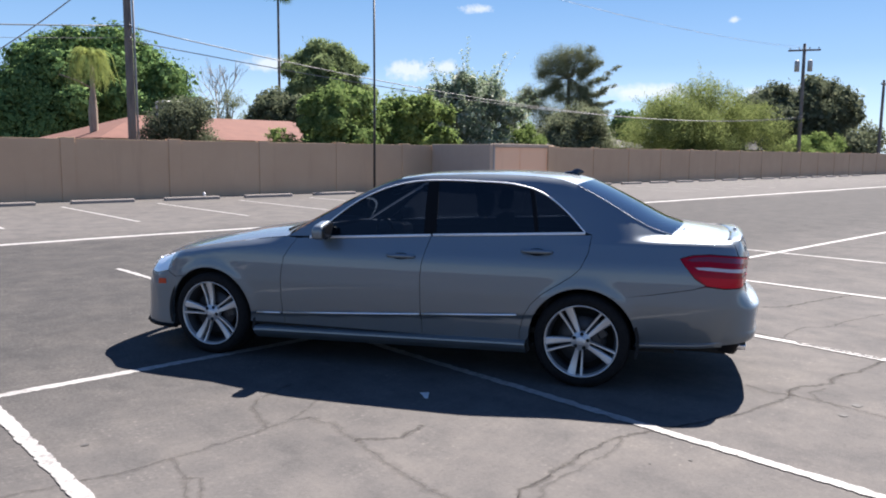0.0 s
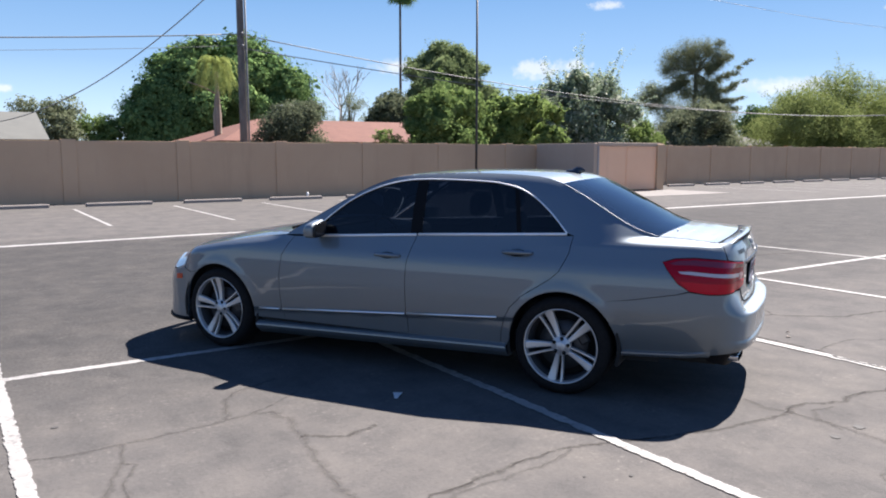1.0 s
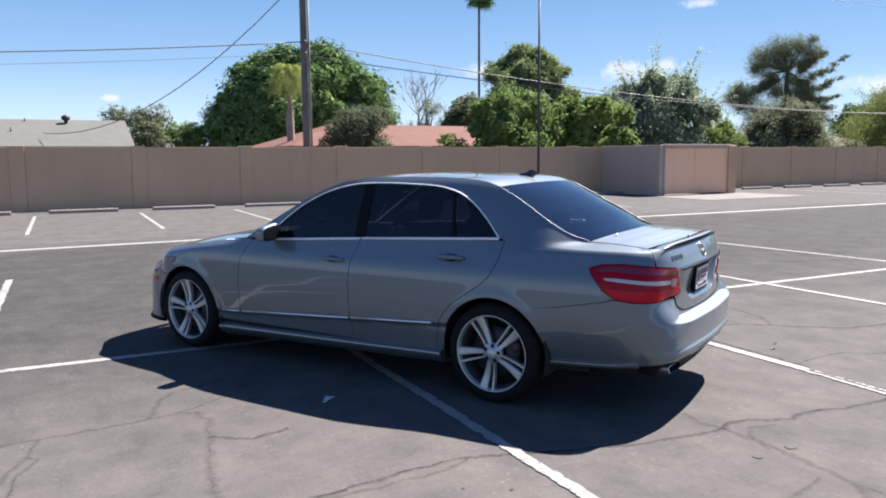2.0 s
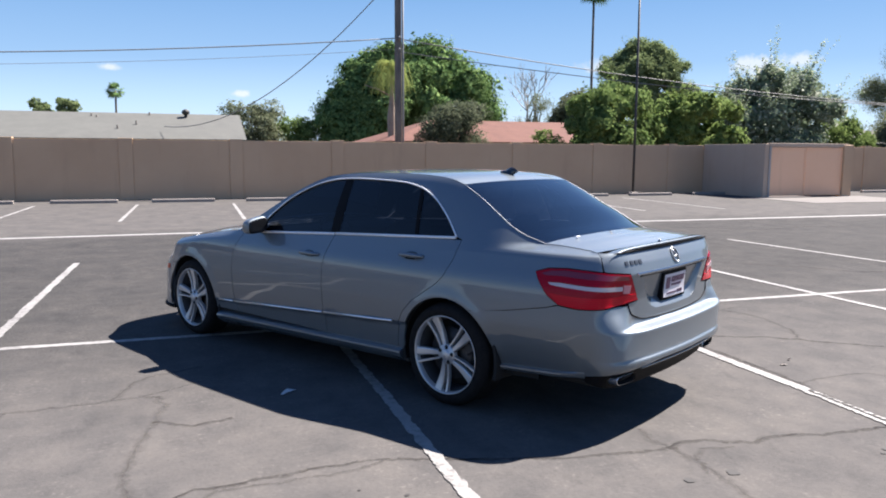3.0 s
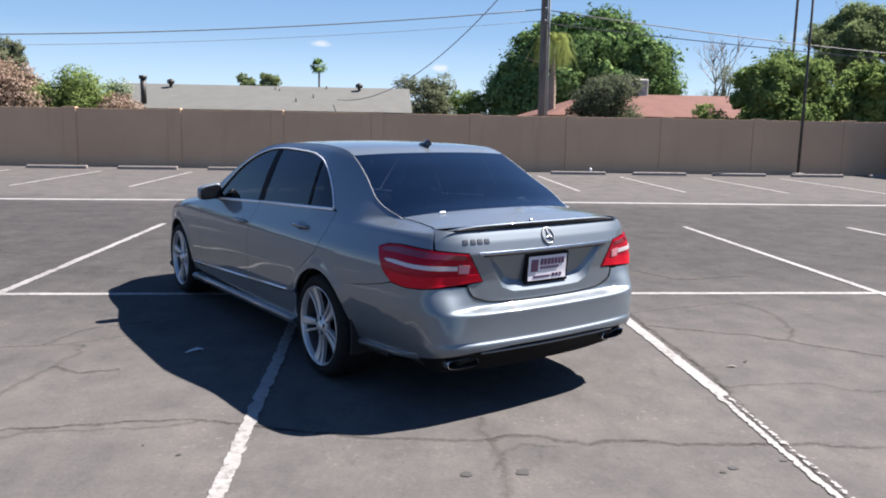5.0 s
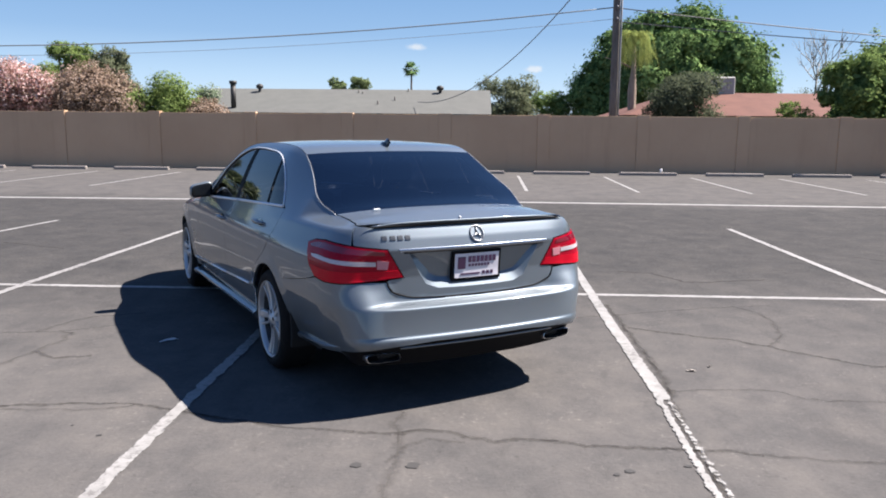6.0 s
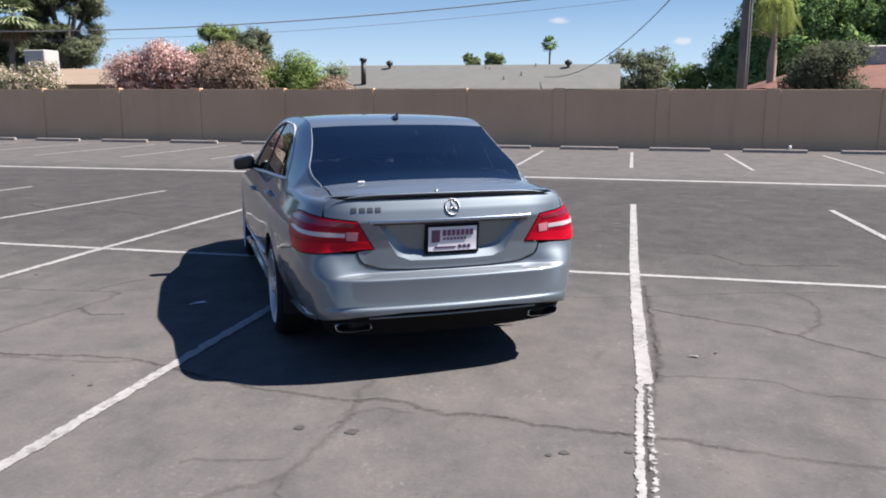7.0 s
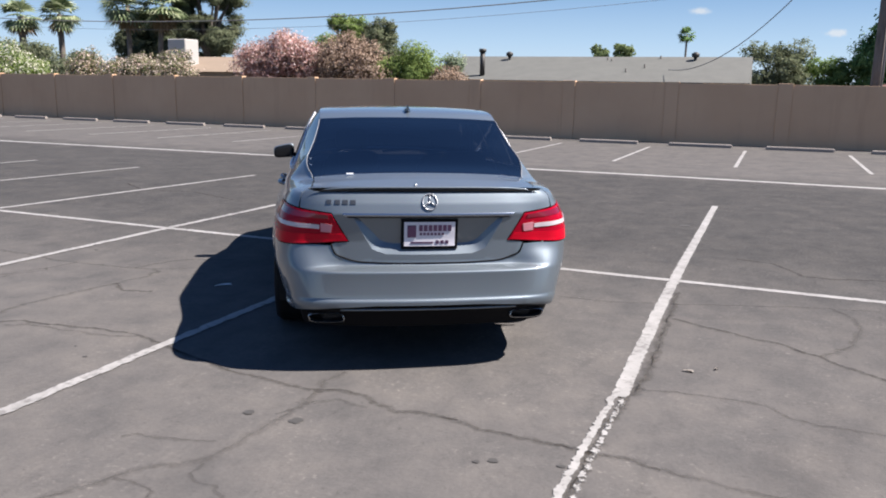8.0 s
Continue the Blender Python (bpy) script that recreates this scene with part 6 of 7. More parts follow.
def crown_points(rr, blobs, n, depth=0.45, spray=0.2, flat=0.75):
    """Points and outward normals: sprays of leaves at twig ends on the outer parts of clumps."""
    c = np.array([b[:3] for b in blobs])
    r = np.array([b[3:6] for b in blobs])
    w = (r[:, 0] * r[:, 2])
    m = max(30, n // 11)
    pick = rr.choice(len(blobs), m, p=w / w.sum())
    d = rr.normal(size=(m, 3))
    d /= np.linalg.norm(d, axis=1)[:, None]
    k = 1 - depth * rr.random((m, 1)) ** 1.4
    k *= 1 + 0.22 * rr.random((m, 1)) ** 3  # some twigs stick out
    rough = 1 + 0.20 * np.sin(d[:, :1] * 7 + pick[:, None]) * np.cos(d[:, 2:] * 6 + 2 * pick[:, None])
    tips = c[pick] + d * r[pick] * k * rough
    j = rr.integers(0, m, n)
    s = spray * r[pick[j]][:, :1] * rr.uniform(0.5, 1.2, (m, 1))[j]
    ball = rr.normal(size=(n, 3))
    ball *= rr.random((n, 1)) ** 0.5 / np.linalg.norm(ball, axis=1)[:, None]
    off = ball * 2.0 * s * (1, 1, flat)
    nor = d[j] + 0.3 * np.array([0, 0, 1])
    nor /= np.linalg.norm(nor, axis=1)[:, None]
    return tips[j] + off, nor

def clumps(rr, mid, half, n, size, low=-0.6):
    """Clumps scattered through an ellipsoid, mostly at its skin."""
    out = []
    while len(out) < n:
        d = rr.normal(size=3)
        d /= np.linalg.norm(d)
        if d[2] < low:
            continue
        k = rr.uniform(0.45, 0.92)
        s = size * rr.uniform(0.7, 1.25)
        out.append((*(np.array(mid) + d * np.array(half) * k), s, s, s * rr.uniform(0.65, 0.95)))
    return out

def tree(name, label, category, base, top, half, leaves, size, material, seed, n_clumps=22, clump=None, low=-0.9, crown_low=None, bark=BARK, trunk_r=None, slim=0.42, depth=0.45, droop=0.0, group="trees behind the wall", extra=None, spray=0.2, flat=0.75, core=0.0, shoots=0):
    """A tapered trunk with limbs and a crown of leaf clumps."""
    rr = np.random.default_rng(seed)
    t = thing(name, label, category, group, at=pose(base[0], base[1], 0))
    z0 = top * 0.25 if crown_low is None else crown_low
    mid = (0, 0, (top + z0) / 2)
    hz = (top - z0) / 2
    c = clump or 0.42 * min(half[0], hz * 1.2)
    blobs = clumps(rr, mid, (half[0] * 0.86, half[1] * 0.86, hz * 0.86), n_clumps, c, low)
    if extra:
        blobs += extra
    tr = trunk_r or 0.035 * top + 0.05
    bm = bmesh.new()
    fork = Vector((rr.uniform(-0.2, 0.2), 0, max(0.5, z0 + hz * 0.35)))
    add_tube(bm, [(0, 0, -0.05), (0.05 * tr, 0, fork.z * 0.4), fork], [tr * 1.25, tr, tr * 0.8], 9)
    for b in blobs[:12]:
        e = Vector(b[:3])
        m = fork.lerp(e, 0.55) + Vector((0, 0, 0.12 * (e - fork).length))
        add_tube(bm, [fork, m, e], [tr * 0.5, tr * 0.28, tr * 0.08], 6)
    part("trunk", bm, bark, t)
    p, d = crown_points(rr, blobs, int(leaves * 3.4), depth, spray, flat)
    keep = p[:, 2] > 0.05
    if core:  # the shaded mass of older leaves inside
        inner = [(*q[:3], *(core * v for v in q[3:])) for q in blobs]
        pc, dc = crown_points(rr, inner, int(leaves * 0.9), 0.5, 0.3, 1.0)
        low_in = pc[:, 2] > 0.05
        tagged(leaf_mesh("inner_crown", pc[low_in], dc[low_in], size * 1.25, rr, material, t, 0.55), kind="stuff")
    for _ in range(shoots):  # long young shoots that stand out of the crown
        q = blobs[rr.integers(len(blobs))]
        if q[2] < mid[2]:
            continue
        way = np.array(q[:3]) - (0, 0, z0 + hz * 0.5)
        way = way / np.linalg.norm(way) + rr.normal(scale=0.28, size=3) + (0, 0, 0.25)
        along = rr.random((70, 1))
        tip = np.array(q[:3]) + way * (0.5 * q[5] + along * rr.uniform(0.9, 1.7) * q[5]) + rr.normal(scale=0.075, size=(70, 3))
        p, d, keep = np.vstack([p, tip]), np.vstack([d, np.tile(way, (70, 1))]), np.append(keep, np.ones(70, bool))
    crown = leaf_mesh("crown", p[keep], d[keep], size * 0.55, rr, material, t, slim, droop)
    tagged(crown, kind="stuff")
    return t

def turned(blobs, yaw):
    """The same clumps, their row turned about the trunk."""
    c, q = math.cos(radians(yaw)), math.sin(radians(yaw))
    return [(x * c - y * q, x * q + y * c, *rest) for x, y, *rest in blobs]


def fan_palm(label, x, y, h, crown_r, seed, fans=34, skirt=True, trunk_r=0.22, green=LEAF_PALM, bend=0.0):
    rr = np.random.default_rng(seed)
    t = thing("palm_tree", label, "palm tree", "palm trees behind the wall", at=pose(x, y, 0))
    bm = bmesh.new()
    top = Vector((bend, 0, h - crown_r * 0.55))
    add_tube(bm, [(0, 0, 0), (bend * 0.3, 0, top.z * 0.4), (bend * 0.75, 0, top.z * 0.8), top], [trunk_r * 1.3, trunk_r, trunk_r * 0.85, trunk_r * 0.8], 10)
    part("trunk", bm, BARK, t)
    for dead in ([False, True] if skirt else [False]):
        vs, fs = [], []
        for k in range(fans if not dead else fans // 3):
            az = rr.uniform(0, math.tau)
            el = rr.uniform(-0.85, 1.45) if not dead else rr.uniform(-1.45, -0.8)
            d = np.array([math.cos(az) * math.cos(el), math.sin(az) * math.cos(el), math.sin(el)])
            s = np.cross(d, (0, 0, 1.0))
            s /= np.linalg.norm(s) + 1e-9
            u = np.cross(s, d)
            o = np.array(top) + d * crown_r * 0.42 * rr.uniform(0.8, 1.1)
            R = crown_r * 0.62 * rr.uniform(0.8, 1.15) * (0.8 if dead else 1)
            for j in range(11):
                a = (j - 5) * 0.27
                w = d * math.cos(a) + s * math.sin(a) - u * 0.10 * abs(math.sin(a))
                side = np.cross(w, u)
                side /= np.linalg.norm(side)
                b = len(vs)
                vs += [o, o + w * R * 0.55 + side * R * 0.075, o + w * R - np.array([0, 0, R * 0.22]), o + w * R * 0.55 - side * R * 0.075]
                fs.append((b, b + 1, b + 2, b + 3))
            b = len(vs)
            vs += [np.array(top), np.array(top) + s * 0.03, o + s * 0.02, o - s * 0.02]
            fs.append((b, b + 1, b + 2, b + 3))
        me = bpy.data.meshes.new("crown")
        me.from_pydata([tuple(v) for v in vs], [], fs)
        me.materials.append(DEAD_FROND if dead else green)
        ob = new("dry_skirt" if dead else "crown", me)
        ob.parent = t
        tagged(ob, kind="stuff")
    return t

def feather_palm(label, x, y, h, length, seed, fronds=26):
    rr = np.random.default_rng(seed)
    t = thing("palm_tree", label, "palm tree", "palm trees behind the wall", at=pose(x, y, 0))
    bm = bmesh.new()
    top = Vector((0.02, 0, h))
    add_tube(bm, [(0, 0, 0), (0.02, 0, h * 0.3), (0.0, 0, h * 0.6), (0.03, 0, h * 0.78), top], [0.19, 0.19, 0.23, 0.13, 0.08], 10)
    part("trunk", bm, PALM_BARK, t)
    vs, fs = [], []
    for k in range(fronds):
        az, el = rr.uniform(0, math.tau), rr.uniform(1.2, 1.57)
        out = np.array([math.cos(az), math.sin(az), 0])
        side = np.array([-math.sin(az), math.cos(az), 0])
        L = length * rr.uniform(0.65, 1.1)
        bend = rr.uniform(2.5, 3.0)
        prev = np.array(top)
        for j in range(15):
            a = el - bend * float(eased(1, 8, j))
            step = (out * math.cos(a) + np.array([0, 0, 1]) * math.sin(a)) * L / 15
            nxt = prev + step
            w = 0.24 * math.sin(math.pi * (0.12 + 0.8 * j / 15))
            for sg in (-1, 1):
                b = len(vs)
                tip = nxt + side * sg * w * 0.8 + step * 0.9 - np.array([0, 0, 0.75 * w])
                vs += [prev, prev + step * 0.30, tip, tip - step * 0.25]
                fs.append((b, b + 1, b + 2, b + 3))
            prev = nxt
    me = bpy.data.meshes.new("crown")
    me.from_pydata([tuple(v) for v in vs], [], fs)
    me.materials.append(LEAF_FROND)
    ob = new("crown", me)
    ob.parent = t
    tagged(ob, kind="stuff")
    bm = bmesh.new()
    add_tube(bm, [(0.0, 0, h * 0.80), (-0.7, 0, h * 0.86), (-1.5, 0, h * 0.90)], [0.05, 0.035, 0.02], 6)
    part("cut_frond", bm, PALM_BARK, t)
    return t

def bare_tree(label, x, y, h, seed):
    rr = random.Random(seed)
    t = thing("bare_tree", label, "tree", "trees behind the wall", at=pose(x, y, 0))
    bm = bmesh.new()
    def grow(p, d, length, r, depth):
        q = p + d * length
        add_tube(bm, [p, p.lerp(q, 0.5) + Vector((rr.uniform(-1, 1), rr.uniform(-1, 1), 0)) * length * 0.05, q], [r, r * 0.8, r * 0.6], 5, False)
        if depth == 0:
            return
        for _ in range(3 if depth > 1 else 4):
            n = (d + Vector((rr.uniform(-0.7, 0.7), rr.uniform(-0.7, 0.7), rr.uniform(-0.1, 0.6)))).normalized()
            grow(q, n, length * rr.uniform(0.6, 0.85), r * 0.58, depth - 1)
    grow(Vector((0, 0, 0)), Vector((0.02, 0, 1)), h * 0.30, h * 0.015, 4)
    part("trunk", bm, HAZED_TWIG, t)
    return t

tree("broadleaf_tree", "large dense dark green tree behind a wall", "tree", (15.6, 56), 10.7, (8.0, 7), 62000, 0.27, LEAF_DARK, 1, 70, 1.3, -0.95, 0.2, depth=0.30, spray=0.15, core=0.80, extra=[(-5.6, 0, 2.2, 2.0, 2, 2.2), (6.0, 0, 2.4, 2.0, 2, 2.2), (-4.6, 0, 6.0, 1.8, 2, 1.5), (5.2, 0, 6.8, 2.0, 2, 1.7), (-2.4, 0, 8.1, 1.8, 2, 1.5), (1.4, 0, 9.1, 2.1, 2, 1.6), (3.6, 0, 8.2, 1.8, 2, 1.5), (-6.2, 0, 4.2, 1.6, 2, 1.6), (6.6, 0, 4.8, 1.5, 2, 1.7), (-6.0, 0, 1.3, 1.7, 2, 1.5), (-3.2, -1, 3.6, 2.6, 2, 2.4), (0.4, -1, 4.6, 2.6, 2, 2.4), (3.4, -1, 3.4, 2.6, 2, 2.4), (-1.2, -1, 1.6, 2.6, 2, 1.8), (2.2, -1, 1.2, 2.4, 2, 1.6), (6.2, 0, 1.2, 1.8, 2, 1.5)])
tree("shrub", "dark grey-green bush behind a wall", "bush", (9.3, 27.4), 4.15, (1.85, 1.5), 7500, 0.16, LEAF_DUSK, 2, 18, 0.6, -0.95, 0.3)
feather_palm("young palm with drooping yellow-green fronds behind a pole", 8.84, 36.6, 5.75, 3.0, 3, 46)
bare_tree("leafless thin-branched tree behind roofs", 32.3, 70, 12.6, 4)
tree("shrub", "thin grey-green tree beside a bare tree", "tree", (32.8, 68), 8.4, (3.2, 3), 1500, 0.22, LEAF_GREY, 5, 22, 0.9, -0.95, 0.5, depth=0.95, spray=0.35)
tree("broadleaf_tree", "tall rounded green tree far behind roofs", "tree", (63.4, 95), 19.3, (9.2, 8), 30000, 0.42, LEAF_OLIVE, 6, 80, 1.5, -0.95, 3.0, flat=1.1, core=0.75)
tree("broadleaf_tree", "dark rounded tree behind roofs", "tree", (34.0, 60), 8.0, (4.6, 4), 9000, 0.30, LEAF_DUSK, 7, 40, 1.2, -0.95, 0.4, depth=0.2, spray=0.12, core=0.85)
tree("broadleaf_tree", "bright green leafy tree close behind a wall", "tree", (16.4, 26.2), 4.9, (2.9, 1.9), 9500, 0.21, LEAF_MID, 8, 46, 0.6, -0.95, 0.4, core=0.75, shoots=26)
tree("broadleaf_tree", "bright green leafy tree close behind a wall", "tree", (21.2, 26.6), 5.0, (3.5, 2.0), 12500, 0.21, LEAF_LIME, 9, 50, 0.6, -0.95, 0.4, core=0.75, shoots=26)
tree("shrub", "low yellow-green bush before a red roof", "bush", (12.6, 25.8), 2.75, (1.7, 1.0), 2600, 0.17, LEAF_LIME, 10, 10, 0.5, -0.95, 0.4)
tree("broadleaf_tree", "silvery flowering tree with a dark inside", "tree", (31.9, 33.7), 7.3, (4.7, 3.2), 15000, 0.24, LEAF_SILVER, 11, 40, 0.75, -0.9, 0.4, depth=0.8, core=0.66, shoots=190, extra=turned([(0, 0, 6.0, 1.3, 1.2, 1.0), (-1.6, 0, 5.3, 1.3, 1.2, 1.0), (1.6, 0, 5.4, 1.3, 1.2, 1.0), (-3.0, 0, 4.2, 1.2, 1.1, 1.0), (3.0, 0, 4.2, 1.2, 1.1, 1.0), (0.2, -0.6, 3.6, 2.2, 1.6, 1.5), (-1.6, -0.6, 1.8, 2.0, 1.6, 1.4), (1.6, -0.6, 1.8, 2.0, 1.6, 1.4)], -45))
PINE_DOME = [(-2.7, 0, 12.8, 1.6, 1.6, 1.6), (-0.8, 0, 13.7, 1.8, 1.6, 1.5), (1.2, 0, 13.8, 1.7, 1.6, 1.4), (2.6, 0, 13.0, 1.3, 1.4, 1.3), (-3.3, 0, 11.6, 1.1, 1.4, 1.0), (-0.8, 0, 12.2, 2.2, 1.6, 1.5), (1.6, 0, 12.0, 1.6, 1.4, 0.8), (-1.8, 0, 10.6, 1.6, 1.3, 0.8), (0.6, 0, 10.2, 1.5, 1.3, 0.8), (2.6, 0, 14.6, 0.6, 0.6, 0.6)]
rp = random.Random(12)
PINE_FINGERS = []
for x, z, length, rise in ((1.6, 9.6, 4.6, 0.58), (2.0, 8.6, 3.6, 0.42), (2.2, 7.4, 3.2, 0.26), (1.4, 11.2, 2.6, 0.75), (2.4, 6.4, 2.6, 0.2), (-2.6, 9.4, 1.6, 0.5)):  # boughs that sweep upwards
    for k in range(9):
        f = k / 8
        PINE_FINGERS.append((x + f * length + rp.uniform(-0.2, 0.2), 0, z + f * length * rise + rp.uniform(-0.22, 0.22), 0.85 - 0.5 * f, 0.6, (0.70 - 0.42 * f) * rp.uniform(0.7, 1.1)))
PINE_FINGERS += [(1.8, 0, 9.6, 1.2, 1.0, 0.9), (2.4, 0, 8.2, 1.4, 1.1, 0.9), (3.0, 0, 7.0, 1.3, 1.1, 0.8)]
PINE_BODY = [(-5.2, 0, 9.2, 1.3, 1.3, 1.2), (-4.2, 0, 8.4, 1.6, 1.5, 1.4), (-6.0, 0, 8.3, 1.2, 1.3, 1.0), (-4.8, 0, 7.4, 1.5, 1.4, 1.2), (-3.2, 0, 9.2, 1.0, 1.2, 0.9), (-1.0, 0, 8.9, 1.7, 1.6, 1.2), (1.0, 0, 8.5, 1.9, 1.6, 1.3), (-2.6, 0, 6.4, 2.2, 1.8, 1.6), (0.4, 0, 6.4, 2.4, 1.8, 1.6), (3.2, 0, 5.8, 2.0, 1.8, 1.5), (-3.4, 0, 4.4, 2.0, 1.8, 1.6), (1.6, 0, 4.2, 2.6, 1.8, 1.7), (-0.8, 0, 3.0, 2.6, 1.8, 1.6)]
tree("pine_tree", "open-crowned pine tree with upswept branches", "tree", (74.2, 58), 14.6, (1.0, 1.0), 48000, 0.30, LEAF_PINE, 12, 1, 0.9, -0.2, 10.4, slim=0.16, depth=0.85, spray=0.24, flat=0.8, extra=turned(PINE_DOME + PINE_FINGERS + PINE_BODY, -52), trunk_r=0.30)
tree("shrub", "grey-green shrubby tree below a pine", "tree", (47.6, 36), 5.9, (4.8, 3), 9000, 0.24, LEAF_GREY, 13, 26, 1.1, -0.95, 0.3, core=0.55)
tree("shrub", "bright yellow-green bush between a silvery tree and a pine", "bush", (38.6, 34), 4.7, (2.6, 1.6), 7000, 0.20, LEAF_LIME, 47, 24, 0.6, -0.95, 0.3, shoots=12, core=0.6)
tree("palo_verde", "wide feathery yellow-green desert tree", "tree", (58.3, 31.2), 7.2, (12.5, 5.0), 46000, 0.32, LEAF_PALO, 14, 60, 1.4, -0.9, 0.3, slim=0.18, depth=0.5, spray=0.22, shoots=60, extra=turned([(0.4, 0, 7.4, 1.7, 1.6, 0.9), (-1.4, 0, 6.8, 1.6, 1.6, 0.9), (2.2, 0, 6.6, 1.8, 1.6, 0.9), (-3.4, 0, 5.6, 1.6, 1.6, 0.9), (4.4, 0, 5.2, 1.7, 1.6, 0.9), (5.8, 0, 3.8, 1.6, 1.5, 1.0), (6.6, 0, 2.2, 1.5, 1.4, 1.0), (-5.6, 0, 3.6, 1.6, 1.5, 1.0), (-6.4, 0, 1.8, 1.4, 1.4, 1.0)], -62))
tree("broadleaf_tree", "dark dense round tree beyond a pole", "tree", (101.5, 40), 12.4, (14.5, 8), 24000, 0.46, LEAF_DUSK, 15, 90, 1.8, -0.9, 0.4, core=0.8)
tree("shrub", "yellow-green bush below a utility pole", "bush", (68.6, 25.6), 4.0, (5.4, 2.2), 6500, 0.26, LEAF_LIME, 16, 24, 0.9, -0.95, 0.3)
tree("broadleaf_tree", "hazy olive tree far along the wall", "tree", (139, 46), 7.2, (8, 5), 6000, 0.7, LEAF_GREY, 17, 26, 2.6, -0.95, 0.4)
tree("broadleaf_tree", "small dark tree between roofs", "tree", (90.0, 60), 9.4, (3.2, 3), 2600, 0.6, LEAF_DARK, 18, 12, 1.4, -0.95, 0.6)
fan_palm("very tall slim fan palm far behind roofs", 44.6, 78, 21.8, 2.3, 19, fans=64, skirt=False, trunk_r=0.16, green=LEAF_DARK)
fan_palm("distant small-looking fan palm over a roof", -16.9, 213, 18.2, 2.7, 20, skirt=False, trunk_r=0.30, green=LEAF_DARK)
for x, y, h, s in ((-17.9, 100, 8.0, 21), (-15.0, 100, 8.4, 22), (-23.6, 150, 9.8, 31)):
    tree("broadleaf_tree", "distant dark tree top over a roof", "tree", (x, y), h - 0.4, (1.3, 1.2), 1100, 0.4, LEAF_OLIVE, s, 8, 0.6, -0.5, 5.0)
tree("broadleaf_tree", "grey-green garden tree beside a grey roof", "tree", (3.1, 55), 5.7, (2.5, 2.2), 5200, 0.26, LEAF_GREY, 23, 18, 0.9, -0.95, 0.4, depth=0.7)
tree("broadleaf_tree", "dense green garden tree beside a grey roof", "tree", (6.4, 57), 4.9, (2.2, 2.0), 4200, 0.26, LEAF_MID, 24, 16, 0.9, -0.95, 0.4)
tree("oleander", "large oleander bush covered in pink blossom", "bush", (-20.6, 30), 4.35, (2.6, 1.9), 11000, 0.17, BLOOM_PINK, 25, 30, 0.85, -0.5, 1.0, group="flowering bushes")
tree("oleander", "oleander bush with faded brownish blossom", "bush", (-16.7, 30.4), 4.0, (2.3, 1.8), 9000, 0.17, BLOOM_BROWN, 26, 26, 0.8, -0.5, 1.0, group="flowering bushes")
tree("shrub", "bright green bush beside an oleander", "bush", (-14.3, 31), 3.9, (2.2, 1.7), 9000, 0.18, LEAF_LIME, 27, 18, 0.7, -0.95, 0.3)
tree("shrub", "brownish low bush beside a grey roof", "bush", (-12.0, 31.0), 2.75, (1.4, 1.1), 2400, 0.15, BLOOM_BROWN, 28, 10, 0.5, -0.5, 0.8)
tree("shrub", "thin pale green bush beside a grey roof", "bush", (-13.6, 35.5), 4.1, (1.0, 0.9), 1500, 0.18, LEAF_SILVER, 29, 9, 0.5, -0.95, 0.5, depth=0.9)
tree("broadleaf_tree", "yellow-green tree behind oleanders", "tree", (-31.7, 56), 8.7, (3.0, 2.5), 9000, 0.28, LEAF_LIME, 30, 26, 0.8, -0.95, 0.6)
tree("broadleaf_tree", "darker olive-green tree behind oleanders", "tree", (-28.6, 56.5), 8.5, (2.9, 2.4), 9000, 0.28, LEAF_GREY, 42, 26, 0.75, -0.95, 0.6)
for x, w, s in ((-29.0, 1.7, 32), (-26.6, 1.6, 33), (-24.5, 1.3, 45)):
    tree("oleander", "low bush with pale pink blossom along a wall", "bush", (x, 26), 3.15, (w, 1.2), 4600, 0.15, BLOOM_PALE, s, 16, 0.6, -0.5, 0.9, group="flowering bushes")
fan_palm("large fan palm with a full crown behind a beige house", -54.5, 55, 10.3, 2.7, 43, fans=46, trunk_r=0.26)
fan_palm("large fan palm with a full crown behind a beige house", -52.1, 56, 10.3, 2.7, 44, fans=46, trunk_r=0.26, bend=0.9)
tree("pine_tree", "dark pine between palms behind a beige house", "tree", (-58.2, 62), 9.8, (4.6, 3.4), 22000, 0.36, LEAF_DUSK, 35, 46, 1.3, -0.95, 0.6, slim=0.2, depth=0.6, spray=0.22, flat=0.6, core=0.7)
tree("pine_tree", "tall pine behind a beige house", "tree", (-49.4, 60), 16.5, (4.3, 3.8), 36000, 0.36, LEAF_GREY, 36, 84, 0.95, -0.95, 1.6, slim=0.2, depth=0.7, spray=0.24, flat=0.55, core=0.35)
fan_palm("fan palm with a shaggy crown far off", -86.2, 70, 11.3, 2.9, 37, trunk_r=0.5)
fan_palm("fan palm with a slim trunk far off", -79.6, 70, 11.4, 2.8, 38, trunk_r=0.4)
tree("broadleaf_tree", "rounded olive-brown tree far off", "tree", (-77, 62), 7.0, (4.5, 3), 3500, 0.45, LEAF_GREY, 39, 16, 1.5, -0.95, 0.4)
tree("oleander", "bush with white blossom along the wall", "bush", (-40.0, 30), 3.9, (3.0, 1.6), 7000, 0.18, BLOOM_WHITE, 40, 16, 0.8, -0.5, 0.9, group="flowering bushes")
tree("shrub", "hazy grey-green bush far off", "bush", (-57, 50), 5.0, (3.0, 2.2), 2800, 0.3, LEAF_GREY, 41, 14, 1.0, -0.95, 0.3)


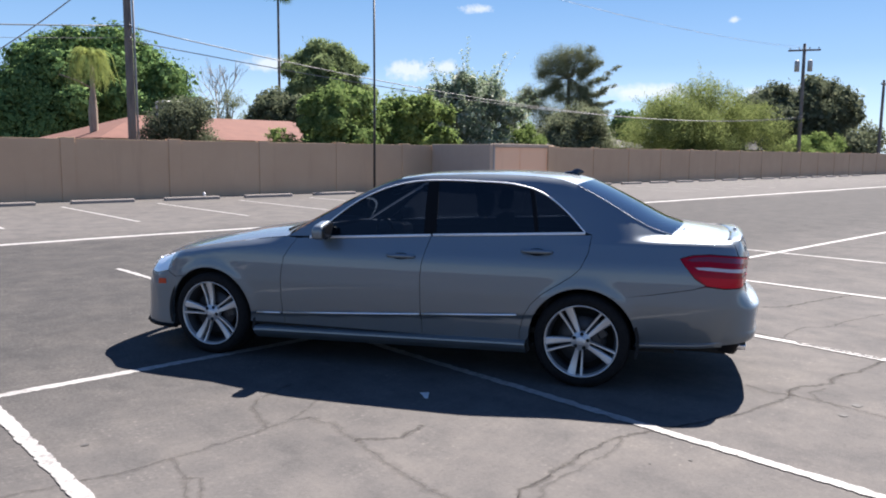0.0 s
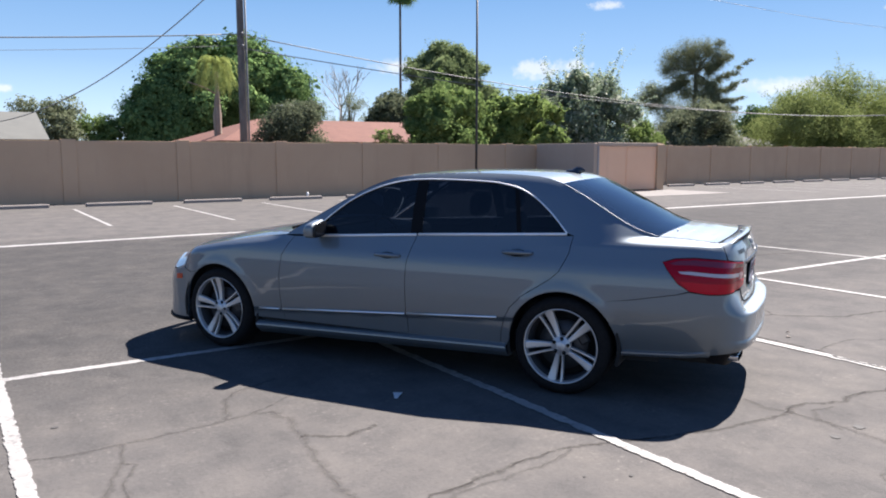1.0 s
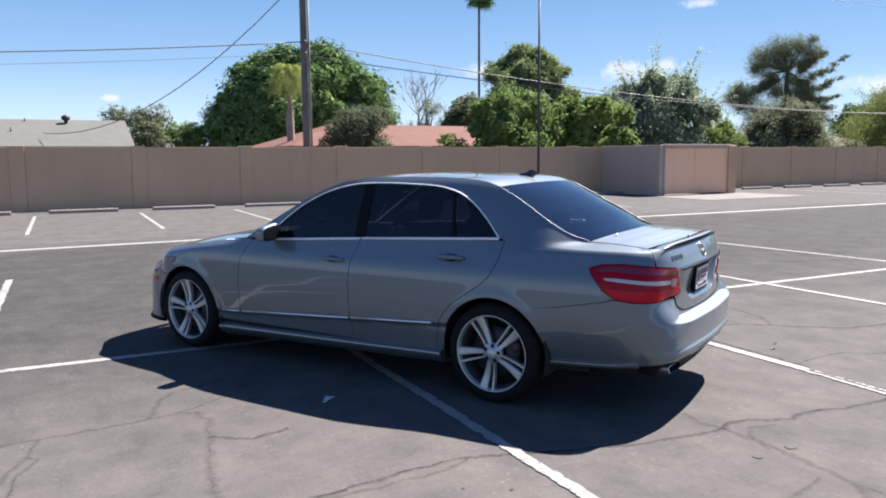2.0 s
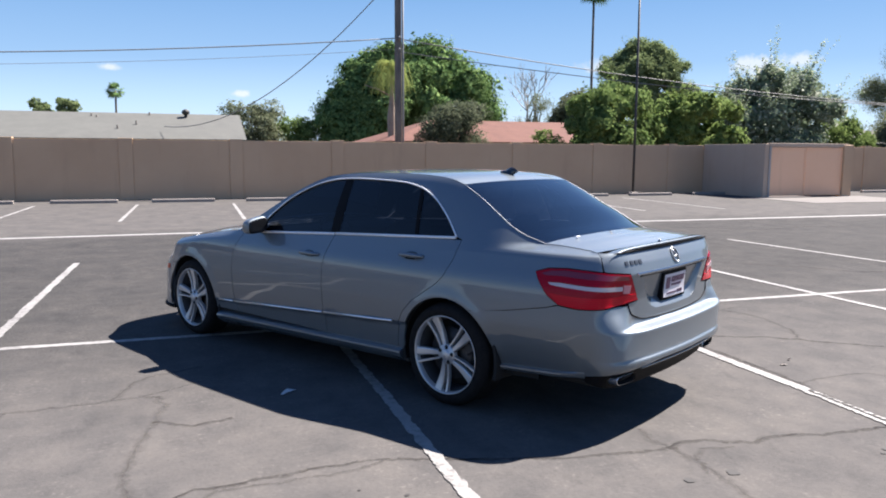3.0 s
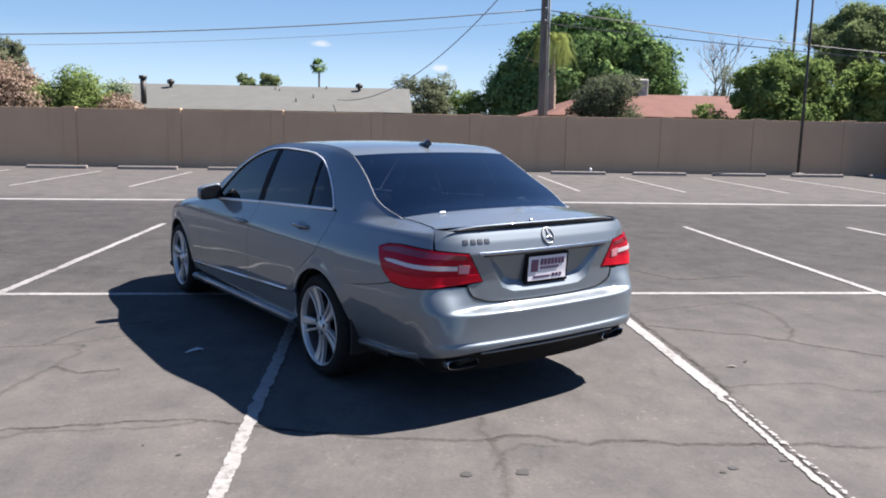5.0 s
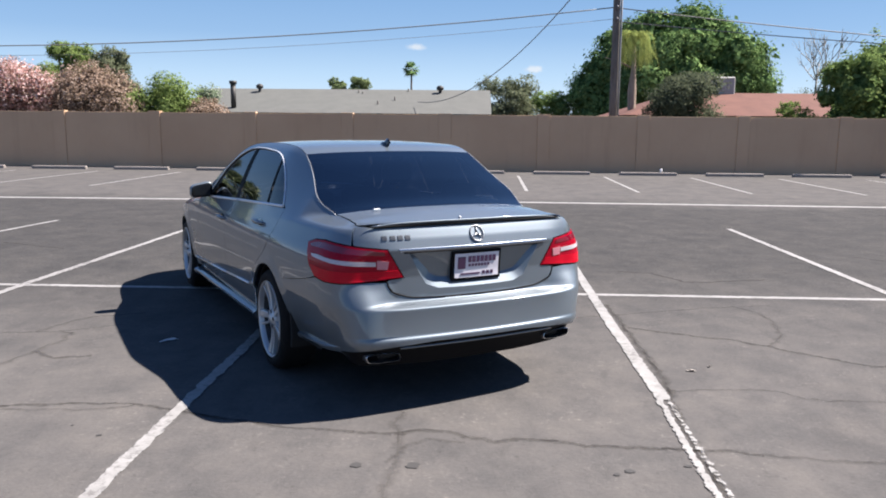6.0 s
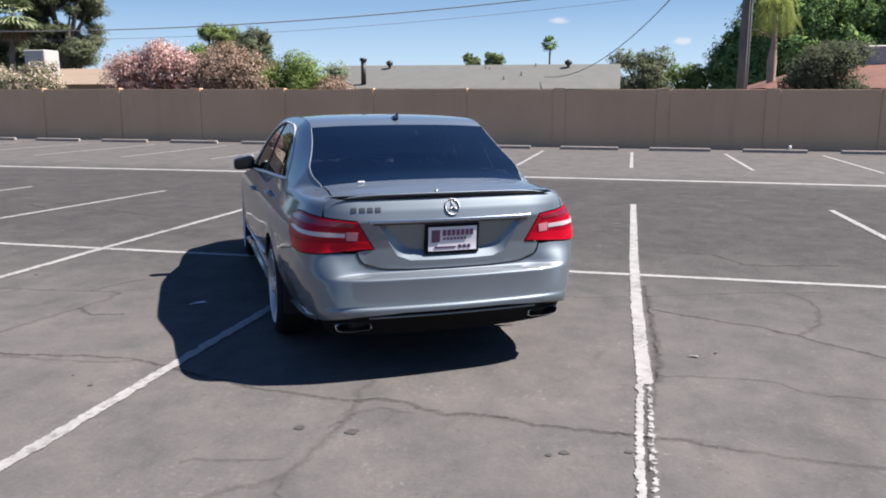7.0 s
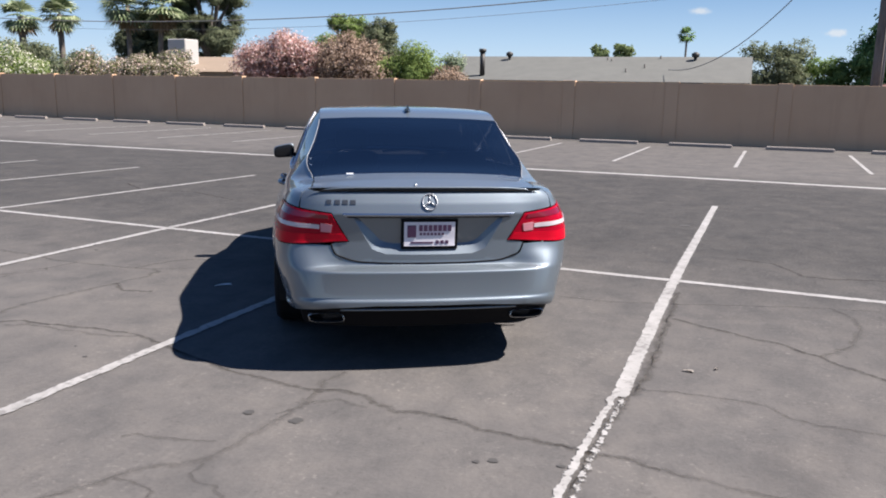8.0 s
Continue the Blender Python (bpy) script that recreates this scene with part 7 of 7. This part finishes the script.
# ---- small fair-weather clouds, far off ----
def cloud_material():
    m, t, b = mat("glowing_cloud", (0.8, 0.8, 0.8))
    t.nodes.remove(b)
    at = t.nodes.new("ShaderNodeTexCoord").outputs["Generated"]
    centred = t.nodes.new("ShaderNodeVectorMath")
    centred.operation = "DISTANCE"
    centred.inputs[1].default_value = (0.5, 0.5, 0.0)
    flat = t.nodes.new("ShaderNodeVectorMath")
    flat.operation = "MULTIPLY"
    flat.inputs[1].default_value = (1, 1, 0)
    t.links.new(at, flat.inputs[0])
    t.links.new(flat.outputs[0], centred.inputs[0])
    info = t.nodes.new("ShaderNodeNewGeometry")
    puff = noise_of(t, info.outputs["Position"], 0.045, 6, 0.66)
    k = t.nodes.new("ShaderNodeMath")
    k.operation = "SUBTRACT"
    t.links.new(puff, k.inputs[0])
    t.links.new(centred.outputs["Value"], k.inputs[1])
    cover = ramp(t, k.outputs[0], [(0.06, (0, 0, 0)), (0.36, (0.6, 0.6, 0.6))])
    # the sheets glow by themselves in place of sunlight on the puffs
    glow = node(t, "ShaderNodeEmission", Strength=0.32)
    glow.inputs["Color"].default_value = (1.0, 1.0, 1.0, 1)
    clear = t.nodes.new("ShaderNodeBsdfTransparent")
    mx = t.nodes.new("ShaderNodeMixShader")
    t.links.new(cover, mx.inputs[0])
    t.links.new(clear.outputs[0], mx.inputs[1])
    t.links.new(glow.outputs[0], mx.inputs[2])
    t.links.new(mx.outputs[0], t.nodes["Material Output"].inputs[0])
    return m


CLOUD = cloud_material()
for az, el, w, h in ((45.5, 10.3, 2.0, 0.55), (40.4, 6.0, 2.8, 1.3), (42.9, 6.2, 2.5, 1.0), (63.2, 9.2, 0.7, 0.35), (30.4, 6.2, 3.0, 1.0), (-4.2, 5.6, 1.1, 0.45), (4.2, 4.1, 1.3, 0.45), (58, 4.5, 6.0, 1.0), (67, 4.2, 7.0, 0.9)):
    R = 1500.0
    bm = bmesh.new()
    half_w, half_h = R * radians(w) * 0.75, R * radians(h) * 0.75
    bmesh.ops.create_grid(bm, x_segments=8, y_segments=4, size=1.0)
    for v in bm.verts:
        v.co = Vector((v.co.x * half_w, v.co.y * half_h, 6.0 * math.cos(v.co.x * 1.5)))
    puff = tagged(part("backdrop_cloud", bm, CLOUD), "small white fair-weather cloud puff in a blue sky", "cloud", "small clouds", "structure")
    a, e = radians(az), radians(el)
    eye = Vector((math.sin(a) * math.cos(e), math.cos(a) * math.cos(e), math.sin(e))) * R
    puff.matrix_world = look(eye, (0, 0, 1.5))
